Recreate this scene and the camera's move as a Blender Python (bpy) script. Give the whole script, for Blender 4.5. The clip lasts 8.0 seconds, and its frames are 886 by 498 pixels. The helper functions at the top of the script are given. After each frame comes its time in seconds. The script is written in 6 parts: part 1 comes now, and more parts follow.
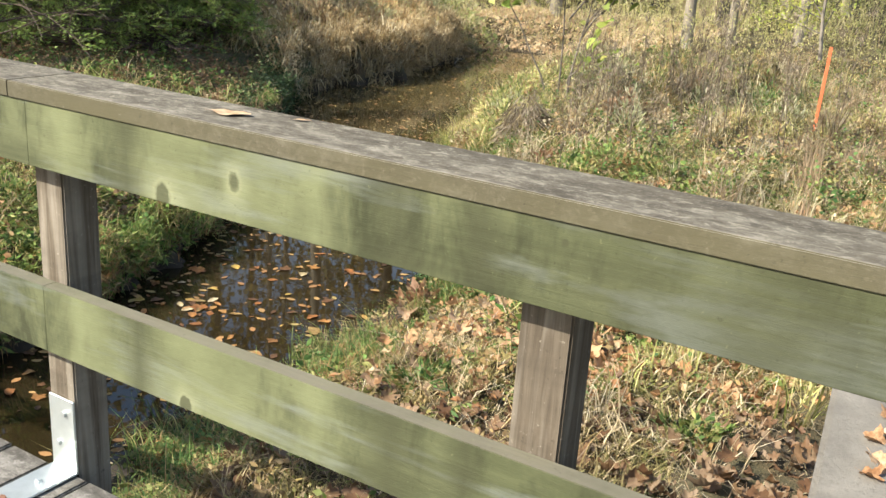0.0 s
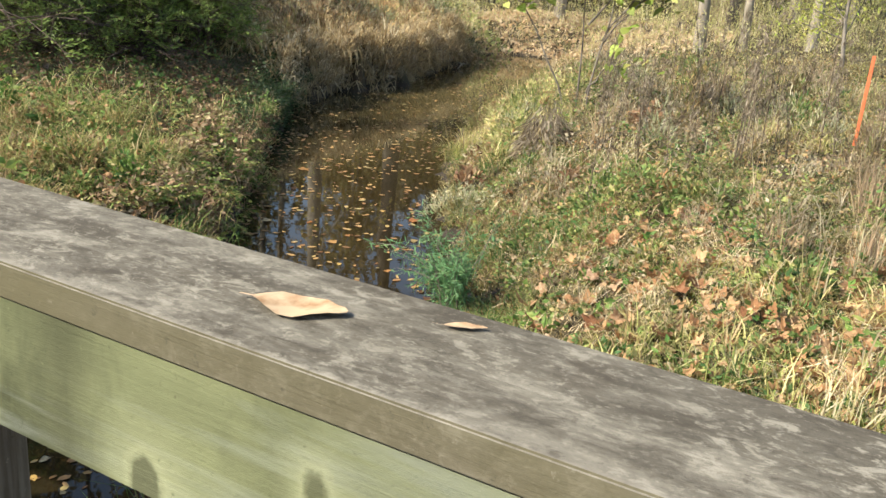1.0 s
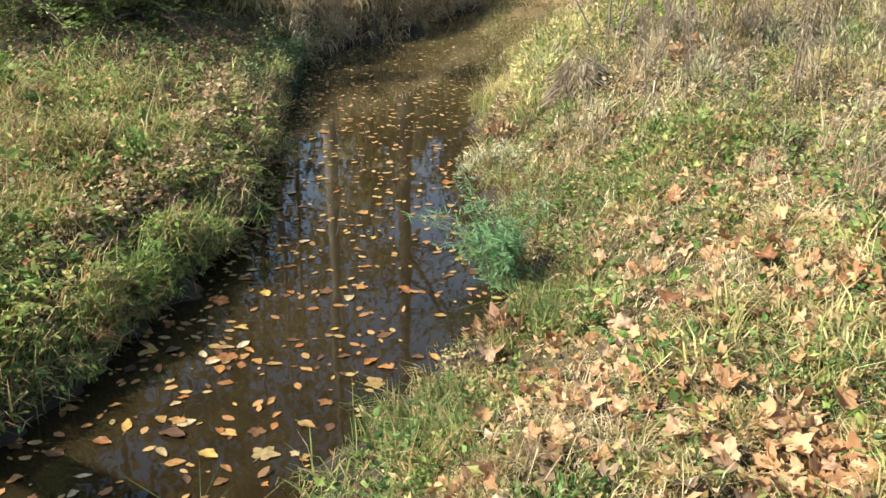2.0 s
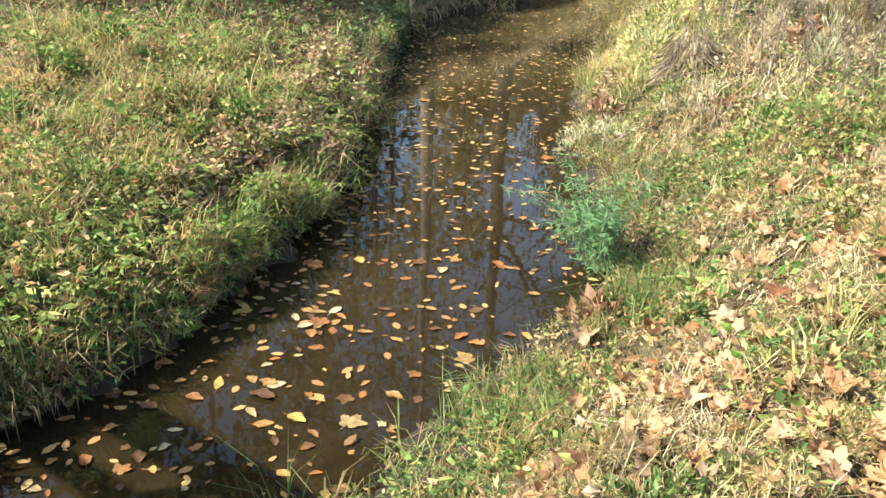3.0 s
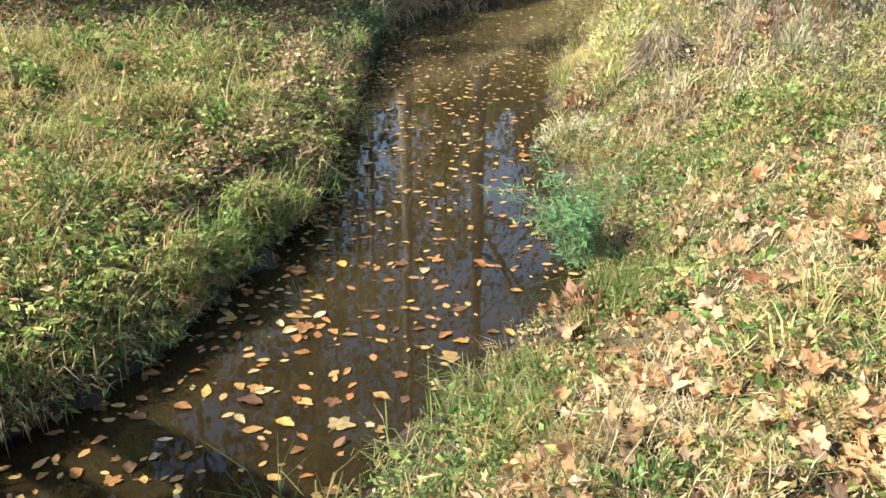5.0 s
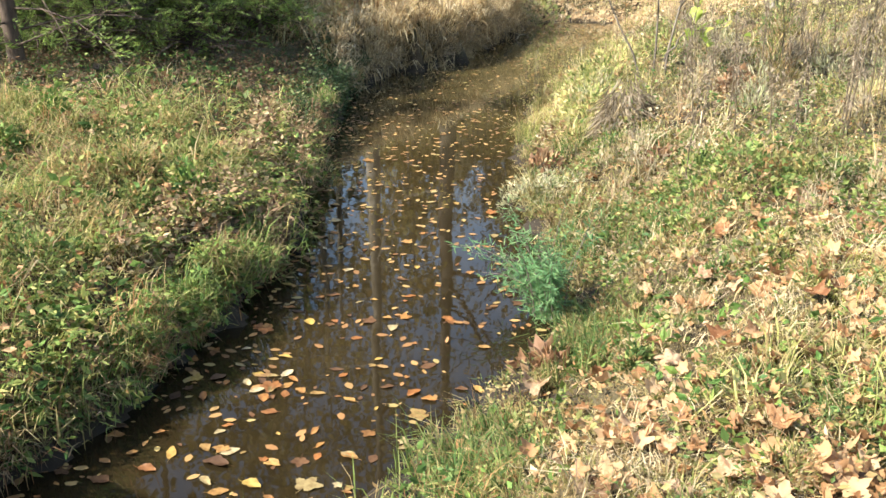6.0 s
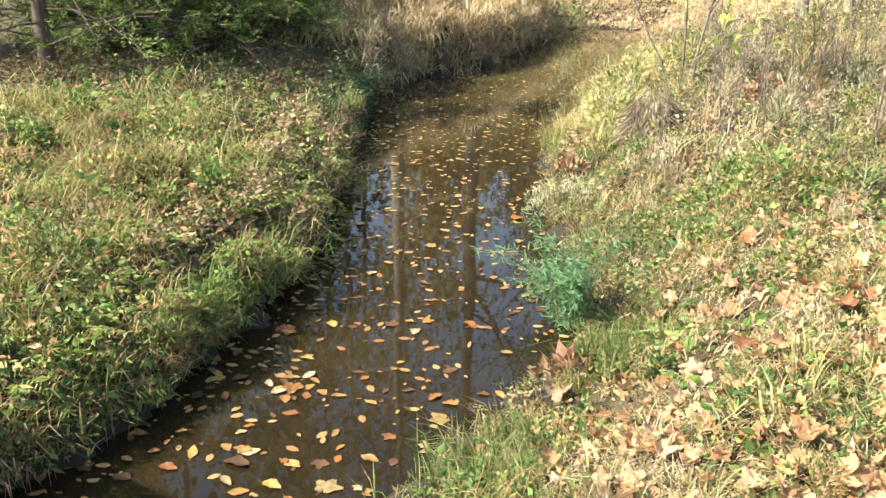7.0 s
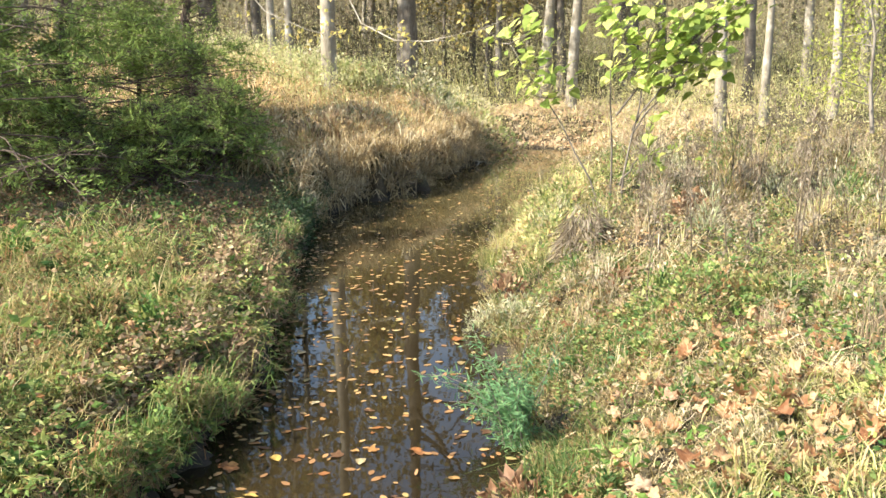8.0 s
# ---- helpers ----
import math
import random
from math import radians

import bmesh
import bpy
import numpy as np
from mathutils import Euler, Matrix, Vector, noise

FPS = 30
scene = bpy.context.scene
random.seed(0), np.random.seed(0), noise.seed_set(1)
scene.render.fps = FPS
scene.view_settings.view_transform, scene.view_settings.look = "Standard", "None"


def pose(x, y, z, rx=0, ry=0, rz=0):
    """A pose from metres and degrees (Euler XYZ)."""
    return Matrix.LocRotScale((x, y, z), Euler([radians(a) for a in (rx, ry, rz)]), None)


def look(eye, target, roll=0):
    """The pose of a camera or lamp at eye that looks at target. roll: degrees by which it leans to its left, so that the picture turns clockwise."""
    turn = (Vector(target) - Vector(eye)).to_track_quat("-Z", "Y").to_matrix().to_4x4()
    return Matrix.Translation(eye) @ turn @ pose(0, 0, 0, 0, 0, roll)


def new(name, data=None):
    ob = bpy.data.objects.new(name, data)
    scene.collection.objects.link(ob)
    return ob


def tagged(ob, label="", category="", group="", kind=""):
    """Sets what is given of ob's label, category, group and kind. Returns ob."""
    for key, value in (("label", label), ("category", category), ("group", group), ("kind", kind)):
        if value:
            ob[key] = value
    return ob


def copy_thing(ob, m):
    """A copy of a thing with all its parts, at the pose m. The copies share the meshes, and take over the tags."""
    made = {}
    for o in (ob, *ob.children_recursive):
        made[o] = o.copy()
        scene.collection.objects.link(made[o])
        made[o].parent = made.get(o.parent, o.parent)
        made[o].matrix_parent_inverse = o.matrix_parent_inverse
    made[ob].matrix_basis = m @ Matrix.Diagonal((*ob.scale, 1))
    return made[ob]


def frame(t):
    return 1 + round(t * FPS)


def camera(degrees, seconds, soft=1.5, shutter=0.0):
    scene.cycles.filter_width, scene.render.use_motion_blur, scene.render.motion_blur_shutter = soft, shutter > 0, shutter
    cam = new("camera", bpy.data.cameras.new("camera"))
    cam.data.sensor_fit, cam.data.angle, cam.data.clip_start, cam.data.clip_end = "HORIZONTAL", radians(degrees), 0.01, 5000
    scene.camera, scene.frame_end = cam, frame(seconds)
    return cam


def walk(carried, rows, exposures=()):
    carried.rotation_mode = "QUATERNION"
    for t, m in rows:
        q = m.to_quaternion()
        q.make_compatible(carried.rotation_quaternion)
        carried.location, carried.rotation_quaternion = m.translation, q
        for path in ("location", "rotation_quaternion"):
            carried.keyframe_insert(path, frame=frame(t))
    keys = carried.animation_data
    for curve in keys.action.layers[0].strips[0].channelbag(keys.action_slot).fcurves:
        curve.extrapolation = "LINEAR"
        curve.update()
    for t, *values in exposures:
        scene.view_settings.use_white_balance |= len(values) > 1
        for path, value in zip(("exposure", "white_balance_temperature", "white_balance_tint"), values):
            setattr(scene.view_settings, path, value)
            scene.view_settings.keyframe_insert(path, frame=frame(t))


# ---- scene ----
cam = camera(50.0, 8.0)
PATH = [
    (0, (-0.049, -1.266, 3.258), (-1.013, 0.37, 2.627), 4.0),
    (0.3, (-0.259, -1.034, 3.268), (-1.186, 0.624, 2.644), 2.9),
    (0.5, (-0.415, -0.864, 3.248), (-1.327, 0.811, 2.645), 2.8),
    (0.6, (-0.493, -0.79, 3.248), (-1.417, 0.88, 2.651), 3.6),
    (0.9, (-0.772, -0.568, 3.223), (-1.722, 1.075, 2.592), 4.4),
    (1, (-0.856, -0.516, 3.21), (-1.804, 1.13, 2.582), 4.2),
    (1.2, (-1.047, -0.388, 3.19), (-1.979, 1.27, 2.57), 1.8),
    (2.3, (-1.515, 0.082, 3.176), (-2.491, 1.643, 2.396), 0.45),
    (2.5, (-1.539, 0.088, 3.172), (-2.556, 1.618, 2.382), 0.98),
    (2.7, (-1.564, 0.088, 3.164), (-2.621, 1.588, 2.369), 1.58),
    (3, (-1.584, 0.085, 3.156), (-2.674, 1.558, 2.355), 1.67),
    (3.5, (-1.567, 0.065, 3.172), (-2.651, 1.558, 2.400), 1.14),
    (4, (-1.546, 0.044, 3.172), (-2.633, 1.542, 2.413), 0.94),
    (5.3, (-1.534, 0.045, 3.171), (-2.592, 1.54, 2.367), -0.29),
    (5.5, (-1.529, 0.045, 3.171), (-2.587, 1.543, 2.374), 0.01),
    (6, (-1.514, 0.031, 3.199), (-2.547, 1.598, 2.509), 0.25),
    (6.5, (-1.517, 0.026, 3.193), (-2.560, 1.589, 2.507), 0.17),
    (7, (-1.524, 0.040, 3.188), (-2.600, 1.583, 2.507), 0.65),
    (7.2, (-1.524, 0.042, 3.194), (-2.591, 1.591, 2.513), 1.00),
    (7.5, (-1.520, 0.043, 3.217), (-2.580, 1.615, 2.579), -0.79),
    (7.8, (-1.498, 0.019, 3.245), (-2.522, 1.657, 2.726), -1.46),
    (8, (-1.486, 0.006, 3.260), (-2.497, 1.674, 2.818), -0.84),
]
EXPOSURES = [(0.0, 1.22), (0.5, 1.22), (1.2, 1.03), (2.3, 1.45), (3.0, 1.67), (5.5, 1.6), (6.5, 1.6), (7.0, 1.7), (7.5, 1.74), (8.0, 1.66)]
walk(cam, [(t, look(eye, target, roll)) for t, eye, target, roll in PATH], EXPOSURES)

# ---- light ----
SUN_AZ = math.atan2(-0.6, -0.8)      # from +y towards +x
SUN_EL = radians(40)
world = bpy.data.worlds.new("sky")
scene.world = world
world.use_nodes = True
wn = world.node_tree.nodes
sky = wn.new("ShaderNodeTexSky")
sky.sky_type = 'NISHITA'
sky.sun_disc = False
sky.sun_elevation = SUN_EL
sky.sun_rotation = SUN_AZ
sky.air_density, sky.dust_density = 1.2, 1.5
world.node_tree.links.new(sky.outputs[0], wn["Background"].inputs[0])
wn["Background"].inputs[1].default_value = 0.13
sun_data = bpy.data.lights.new("sun", 'SUN')
sun_data.energy, sun_data.angle, sun_data.color = 5.0, radians(0.6), (1.0, 0.94, 0.82)
sun = new("sun", sun_data)
sun_from = Vector((math.sin(SUN_AZ) * math.cos(SUN_EL), math.cos(SUN_AZ) * math.cos(SUN_EL), math.sin(SUN_EL)))
sun.matrix_world = look(sun_from * 60, (0, 0, 0))


# ---- materials ----
class Mat:
    """A principled material with small helpers to chain nodes."""

    def __init__(self, name, rough=0.7, metal=0.0):
        self.m = bpy.data.materials.new(name)
        self.m.use_nodes = True
        self.t = self.m.node_tree
        self.b = self.t.nodes["Principled BSDF"]
        self.b.inputs["Roughness"].default_value = rough
        self.b.inputs["Metallic"].default_value = metal

    def n(self, kind, **inputs):
        node = self.t.nodes.new("ShaderNode" + kind)
        for k, v in inputs.items():
            self.put(node.inputs[k.replace("_", " ")], v)
        return node

    def put(self, socket, v):
        if isinstance(v, bpy.types.NodeSocket):
            self.t.links.new(v, socket)
        else:
            socket.default_value = v

    def coords(self, scale=(1, 1, 1), kind="Object"):
        mp = self.n("Mapping")
        self.t.links.new(self.n("TexCoord").outputs[kind], mp.inputs[0])
        mp.inputs["Scale"].default_value = scale
        return mp.outputs[0]

    def noise(self, vec, scale, detail=4.0, rough=0.6, dist=0.0):
        return self.n("TexNoise", Vector=vec, Scale=scale, Detail=detail, Roughness=rough, Distortion=dist).outputs["Fac"]

    def ramp(self, fac, stops):
        r = self.n("ValToRGB", Fac=fac)
        els = r.color_ramp.elements
        while len(els) < len(stops):
            els.new(0.5)
        for e, (p, c) in zip(els, stops):
            e.position = p
            e.color = (c, c, c, 1) if isinstance(c, (int, float)) else (*c, 1)
        return r.outputs[0]

    def mix(self, fac, a, b, mode='MIX'):
        x = self.t.nodes.new("ShaderNodeMix")
        x.data_type, x.blend_type = 'RGBA', mode
        for sock, v in ((x.inputs[0], fac), (x.inputs[6], a), (x.inputs[7], b)):
            self.put(sock, (*v, 1) if isinstance(v, tuple) and len(v) == 3 else v)
        return x.outputs[2]

    def math(self, op, a, b=0.0):
        x = self.n("Math")
        x.operation = op
        self.put(x.inputs[0], a)
        self.put(x.inputs[1], b)
        return x.outputs[0]

    def island(self):
        return self.n("NewGeometry").outputs["Random Per Island"]

    def obrandom(self):
        return self.n("ObjectInfo").outputs["Random"]

    def color(self, v):
        self.put(self.b.inputs["Base Color"], (*v, 1) if isinstance(v, tuple) else v)
        return self

    def rough(self, v):
        self.put(self.b.inputs["Roughness"], v)
        return self

    def bump(self, height, strength=0.3, dist=0.01):
        x = self.n("Bump", Height=height, Strength=strength, Distance=dist)
        self.t.links.new(x.outputs[0], self.b.inputs["Normal"])
        return self

    def thin(self, color, amount=0.35):
        """Adds light that passes through a thin leaf."""
        tr = self.n("BsdfTranslucent", Color=color)
        mx = self.n("MixShader", Fac=amount)
        out = self.t.nodes["Material Output"]
        self.t.links.new(self.b.outputs[0], mx.inputs[1])
        self.t.links.new(tr.outputs[0], mx.inputs[2])
        self.t.links.new(mx.outputs[0], out.inputs[0])
        return self


def leaf_mat(name, stops, through_amount=0.3, rough=0.6, by_object=False, patch=None, patch_scale=0.5, withered=0.75):
    """Leaves or blades in a range of colours; patch: a second range that takes over in areas."""
    m = Mat(name, rough)
    m.b.inputs["Specular IOR Level"].default_value = 0.25

    def faded(rows):
        return [(p, (c[0], c[1], min(0.9, 1.08 * c[2] + 0.004))) for p, c in rows]
    stops, patch = faded(stops), faded(patch) if patch else None
    fac = m.obrandom() if by_object else m.island()
    if not by_object:
        tuft = m.n("Attribute")
        tuft.attribute_name = "tuft"
        shift = m.math('MULTIPLY', m.math('SUBTRACT', tuft.outputs["Fac"], 0.5), tuft.outputs["Alpha"])
        fac = m.math('ADD', m.math('MULTIPLY', fac, 0.75), m.math('ADD', m.math('MULTIPLY', shift, 0.8), 0.125))
    col = m.ramp(fac, stops)
    if patch:
        geo = m.n("NewGeometry").outputs["Position"]
        area = m.ramp(m.noise(geo, patch_scale, 3.0), [(0.42, 0.0), (0.58, 1.0)])
        col = m.mix(area, col, m.ramp(fac, patch))
    spot = m.n("NewGeometry").outputs["Position"]
    if patch:
        brown = m.ramp(m.noise(spot, 2.6, 4.0, 0.65), [(0.5, 0.0), (0.64, withered)])
        col = m.mix(brown, col, m.ramp(fac, [(0.0, (0.2, 0.12, 0.05)), (0.6, (0.38, 0.25, 0.11)), (1.0, (0.56, 0.42, 0.22))]))
        col = m.mix(m.ramp(m.noise(spot, 9.0, 3.0, 0.6), [(0.36, 0.8), (0.52, 0.0)]), col, m.mix(0.6, col, (0.05, 0.07, 0.015)))
    grain = m.noise(m.coords((1, 1, 1)), 60.0, 2.0)
    col = m.mix(0.35, col, m.mix(grain, (0.45, 0.42, 0.38), (1.0, 1.0, 1.0)), 'MULTIPLY')
    if not by_object:
        vary = m.math('FRACT', m.math('MULTIPLY', tuft.outputs["Fac"], 7.31))
        col = m.mix(tuft.outputs["Alpha"], col, m.mix(1.0, col, m.ramp(vary, [(0.0, (0.5, 0.47, 0.42)), (0.45, (0.92, 0.92, 0.9)), (1.0, (1.25, 1.22, 1.12))]), 'MULTIPLY'))
    else:
        age = m.ramp(m.noise(m.coords((1, 1, 1)), 26.0, 4.0, 0.65, 0.4), [(0.42, 0.0), (0.6, 0.75)])
        col = m.mix(age, col, m.mix(1.0, col, (0.5, 0.4, 0.32), 'MULTIPLY'))
    m.color(col)
    m.thin(col, through_amount)
    return m.m


def wood_mat(name, base, dark, light, green=None, green_amount=0.0, along=0, lichen=0.0, knots=(), edge=None, grey_top=None, bleached=(), smudges=()):
    """Weathered softwood: long grain, checks, stains, algae and lichen where given, and pale halos round knots."""
    m = Mat(name, 0.85)
    m.b.inputs["Specular IOR Level"].default_value = 0.2
    st = [16.0, 16.0, 16.0]
    st[along] = 0.8
    rnd = m.obrandom()
    cmb = m.n("CombineXYZ", X=m.math('MULTIPLY', rnd, 37.0), Y=m.math('MULTIPLY', rnd, 11.0), Z=m.math('MULTIPLY', rnd, 23.0))
    v = m.n("VectorMath")
    v.operation = 'ADD'
    m.put(v.inputs[0], m.coords(tuple(st)))
    m.put(v.inputs[1], cmb.outputs[0])
    vec = v.outputs[0]
    fine = m.noise(vec, 5.0, 6.0, 0.7, 0.6)
    rings = m.noise(vec, 1.1, 3.0, 0.5, 1.6)
    blot = m.noise(m.coords(), 6.0, 6.0, 0.7)
    wide = m.noise(m.coords((1.0, 1.0, 2.5)), 2.2, 4.0, 0.55, 0.4)
    speck = m.noise(m.coords(), 70.0, 4.0, 0.75)
    c = m.mix(m.ramp(fine, [(0.3, 0.0), (0.7, 1.0)]), dark, base)
    c = m.mix(m.ramp(rings, [(0.45, 0.0), (0.62, 0.45)]), c, light)
    if green:
        c = m.mix(m.math('MULTIPLY', m.ramp(wide, [(0.3, 0.3), (0.62, 1.0)]), green_amount), c, green)
        c = m.mix(m.ramp(m.noise(m.coords((1.0, 1.0, 1.6)), 2.3, 5.0, 0.6, 0.3), [(0.47, 0.0), (0.66, 0.8)]), c, light)
        c = m.mix(m.ramp(m.noise(m.coords((1.5, 1.0, 0.6)), 4.6, 5.0, 0.65, 0.3), [(0.48, 0.0), (0.63, 0.8)]), c, tuple(0.35 * q for q in green))
        c = m.mix(m.ramp(m.noise(m.coords((0.8, 1.0, 7.0)), 2.2, 5.0, 0.6, 0.3), [(0.52, 0.0), (0.63, 0.75)]), c, (0.135, 0.145, 0.122))
    else:
        c = m.mix(m.ramp(wide, [(0.45, 0.0), (0.68, 0.6)]), c, tuple(0.55 * q for q in dark))
    for spots, colour, most in ((bleached, tuple(min(1, 1.35 * q) for q in light), 0.6), (smudges, dark, 0.75)):
        for sx, sr in spots:
            gx = m.math('ABSOLUTE', m.math('SUBTRACT', m.n("SeparateXYZ", Vector=m.coords()).outputs[0], sx))
            gx = m.math('ADD', gx, m.math('MULTIPLY', m.math('SUBTRACT', m.noise(m.coords((1.0, 1.0, 1.4)), 7.0, 4.0, 0.6), 0.5), 2.4 * sr))
            c = m.mix(m.ramp(gx, [(0.0, most), (sr, 0.3 * most), (1.6 * sr, 0.0)]), c, colour)
    for kx, kz, kr in knots:
        off = m.n("VectorMath")
        off.operation = 'DISTANCE'
        m.put(off.inputs[0], m.coords((1, 1, 0) if lichen else (1, 0, 0.8)))
        m.put(off.inputs[1], (kx, kz, 0) if lichen else (kx, 0, 0.8 * kz))
        d = m.math('ADD', off.outputs["Value"], m.math('MULTIPLY', m.math('SUBTRACT', blot, 0.5), 0.05))
        if not lichen and kr > 0.01:
            c = m.mix(m.ramp(d, [(kr, 0.6), (kr * 1.6, 0.3), (kr * 3.2, 0.0)]), c, tuple(q * w for q, w in zip(light, (2.0, 1.95, 2.2))))
        c = m.mix(m.ramp(d, [(kr * 0.9, 0.85), (kr * 1.15, 0.0)]), c, tuple(1.1 * q for q in dark))
    if lichen:
        c = m.mix(m.ramp(m.noise(m.coords((0.7, 1.6, 1)), 7.0, 6.0, 0.72, 0.4), [(0.47, 0.0), (0.62, 0.6)]), c, tuple(min(1, 1.45 * q) for q in light))
        streak = m.noise(m.coords((1, 1.5, 1)), 36.0, 5.0, 0.7, 0.5)
        c = m.mix(m.math('MULTIPLY', m.ramp(streak, [(0.53, 0.0), (0.62, 0.8)]), m.ramp(wide, [(0.35, 0.3), (0.6, 1.0)])), c, tuple(min(1, 1.75 * q) for q in light))
        c = m.mix(m.ramp(streak, [(0.36, 0.6), (0.45, 0.0)]), c, tuple(0.7 * q for q in dark))
        crust = m.noise(m.coords((1, 1.7, 1.7)), 95.0, 5.0, 0.75, 0.2)
        c = m.mix(m.ramp(m.noise(m.coords((0.8, 1.8, 1)), 9.0, 5.0, 0.7), [(0.38, 0.75), (0.52, 0.0)]), c, tuple(0.75 * q for q in dark))
        c = m.mix(m.math('MULTIPLY', m.ramp(blot, [(0.35, 0.15), (0.65, 1.0)]), m.math('MULTIPLY', m.ramp(crust, [(0.54, 0.0), (0.66, 0.9)]), lichen)), c, tuple(min(1, 1.9 * q) for q in light))
    if grey_top:
        up = m.n("SeparateXYZ", Vector=m.n("NewGeometry").outputs["Normal"])
        c = m.mix(m.math('MULTIPLY', m.ramp(up.outputs[2], [(0.5, 0.0), (0.8, 0.9)]), m.ramp(blot, [(0.3, 0.6), (0.6, 1.0)])), c, m.mix(fine, grey_top, tuple(1.7 * q for q in grey_top)))
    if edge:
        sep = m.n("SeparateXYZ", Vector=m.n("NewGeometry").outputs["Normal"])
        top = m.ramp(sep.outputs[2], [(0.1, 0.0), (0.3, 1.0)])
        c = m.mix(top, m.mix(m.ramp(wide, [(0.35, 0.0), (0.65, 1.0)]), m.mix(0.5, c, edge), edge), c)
        lip = m.n("SeparateXYZ", Vector=m.coords())
        worn = m.math('MULTIPLY', m.ramp(m.math('ADD', m.math('MULTIPLY', lip.outputs[1], -20.0), m.math('MULTIPLY', m.math('SUBTRACT', speck, 0.5), 0.5)), [(0.14, 0.0), (0.34, 1.0)]), m.math('MULTIPLY', top, m.ramp(blot, [(0.35, 0.2), (0.6, 0.9)])))
        c = m.mix(worn, c, tuple(min(1, 1.9 * q) for q in light))
    c = m.mix(m.ramp(speck, [(0.64, 0.0), (0.74, 0.4)]), c, tuple(min(1, 1.6 * q) for q in light))
    c = m.mix(m.ramp(speck, [(0.28, 0.5), (0.38, 0.0)]), c, tuple(0.5 * q for q in dark))
    m.color(c)
    m.bump(m.mix(0.45, fine, speck), 0.6, 0.004)
    return m.m


CAP_WOOD = wood_mat("weathered_grey_wood", (0.112, 0.098, 0.072), (0.066, 0.056, 0.041), (0.152, 0.138, 0.108), lichen=0.8, knots=((-1.522, 0.017, 0.018), (-1.345, 0.0, 0.005), (-1.085, 0.115, 0.026), (-1.363, 0.14, 0.016), (-0.4, 0.08, 0.02)), edge=(0.085, 0.075, 0.042))
RAIL_WOOD = wood_mat("algae_green_wood", (0.082, 0.085, 0.045), (0.046, 0.048, 0.024), (0.136, 0.144, 0.074), (0.072, 0.08, 0.036), 0.7, knots=((-1.43, 2.738, 0.022), (-1.243, 2.796, 0.016), (-0.578, 2.834, 0.007), (-1.393, 2.29, 0.014), (-1.41, 2.37, 0.006)), grey_top=(0.105, 0.095, 0.07), bleached=((-1.36, 0.2), (-1.72, 0.07), (-1.05, 0.06)), smudges=((-0.88, 0.06), (-1.53, 0.04), (-0.72, 0.035), (-0.3, 0.22), (0.4, 0.2)))
POST_WOOD = wood_mat("post_wood", (0.165, 0.135, 0.098), (0.066, 0.05, 0.034), (0.34, 0.3, 0.24), None, 0, 2)
DECK_WOOD = wood_mat("deck_wood", (0.120, 0.112, 0.094), (0.068, 0.061, 0.051), (0.173, 0.161, 0.143), None, 0, 1, 0.4)


def ground_mat():
    m = Mat("soil_and_litter", 0.95)
    pos = m.n("NewGeometry").outputs["Position"]
    a = m.noise(pos, 0.9, 5.0)
    b = m.noise(pos, 14.0, 5.0, 0.7)
    c = m.noise(pos, 70.0, 3.0, 0.7)
    col = m.mix(m.ramp(b, [(0.35, 0.0), (0.65, 1.0)]), (0.026, 0.017, 0.009), (0.085, 0.056, 0.026))
    col = m.mix(m.ramp(a, [(0.4, 0.0), (0.6, 0.7)]), col, (0.075, 0.07, 0.028))
    col = m.mix(m.ramp(c, [(0.55, 0.0), (0.7, 0.7)]), col, (0.22, 0.15, 0.075))
    rise = m.n("SeparateXYZ", Vector=pos)
    wet = m.ramp(m.math('ADD', rise.outputs[2], m.math('MULTIPLY', m.math('SUBTRACT', b, 0.5), 0.2)), [(0.06, 1.0), (0.22, 0.0)])
    m.color(m.mix(wet, col, m.mix(b, (0.012, 0.008, 0.004), (0.04, 0.026, 0.012))))
    m.rough(m.ramp(wet, [(0.0, 0.95), (1.0, 0.8)]))
    m.bump(m.mix(0.5, b, c), 0.9, 0.04)
    return m.m


def water_mat():
    m = Mat("murky_water", 0.02)
    pos = m.n("NewGeometry").outputs["Position"]
    m.b.inputs["IOR"].default_value = 1.33
    silt = m.noise(pos, 0.7, 4.0)
    cloud = m.noise(pos, 3.1, 3.0, 0.6, 0.5)
    col = m.mix(m.ramp(silt, [(0.35, 0.0), (0.65, 1.0)]), (0.0105, 0.0073, 0.003), (0.021, 0.0146, 0.0062))
    # lighter olive upstream: the sunlit brush's reflection put into the water colour
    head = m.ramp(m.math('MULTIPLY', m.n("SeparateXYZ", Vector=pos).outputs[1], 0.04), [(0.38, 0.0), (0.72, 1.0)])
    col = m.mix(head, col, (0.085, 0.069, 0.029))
    m.color(m.mix(m.ramp(cloud, [(0.4, 0.0), (0.65, 0.5)]), col, (0.021, 0.0158, 0.0078)))
    m.bump(m.noise(pos, 2.2, 3.0, 0.6), 0.05, 0.02)
    return m.m


def bark_mat(name, base, dark, light):
    m = Mat(name, 0.95)
    v = m.coords((9, 9, 1.6))
    f = m.noise(v, 2.0, 6.0, 0.7, 0.6)
    p = m.noise(m.coords(), 1.4, 4.0)
    c = m.mix(m.ramp(f, [(0.35, 0.0), (0.65, 1.0)]), dark, base)
    c = m.mix(m.ramp(p, [(0.5, 0.0), (0.62, 0.8)]), c, light)
    m.color(c)
    m.bump(f, 0.8, 0.03)
    return m.m


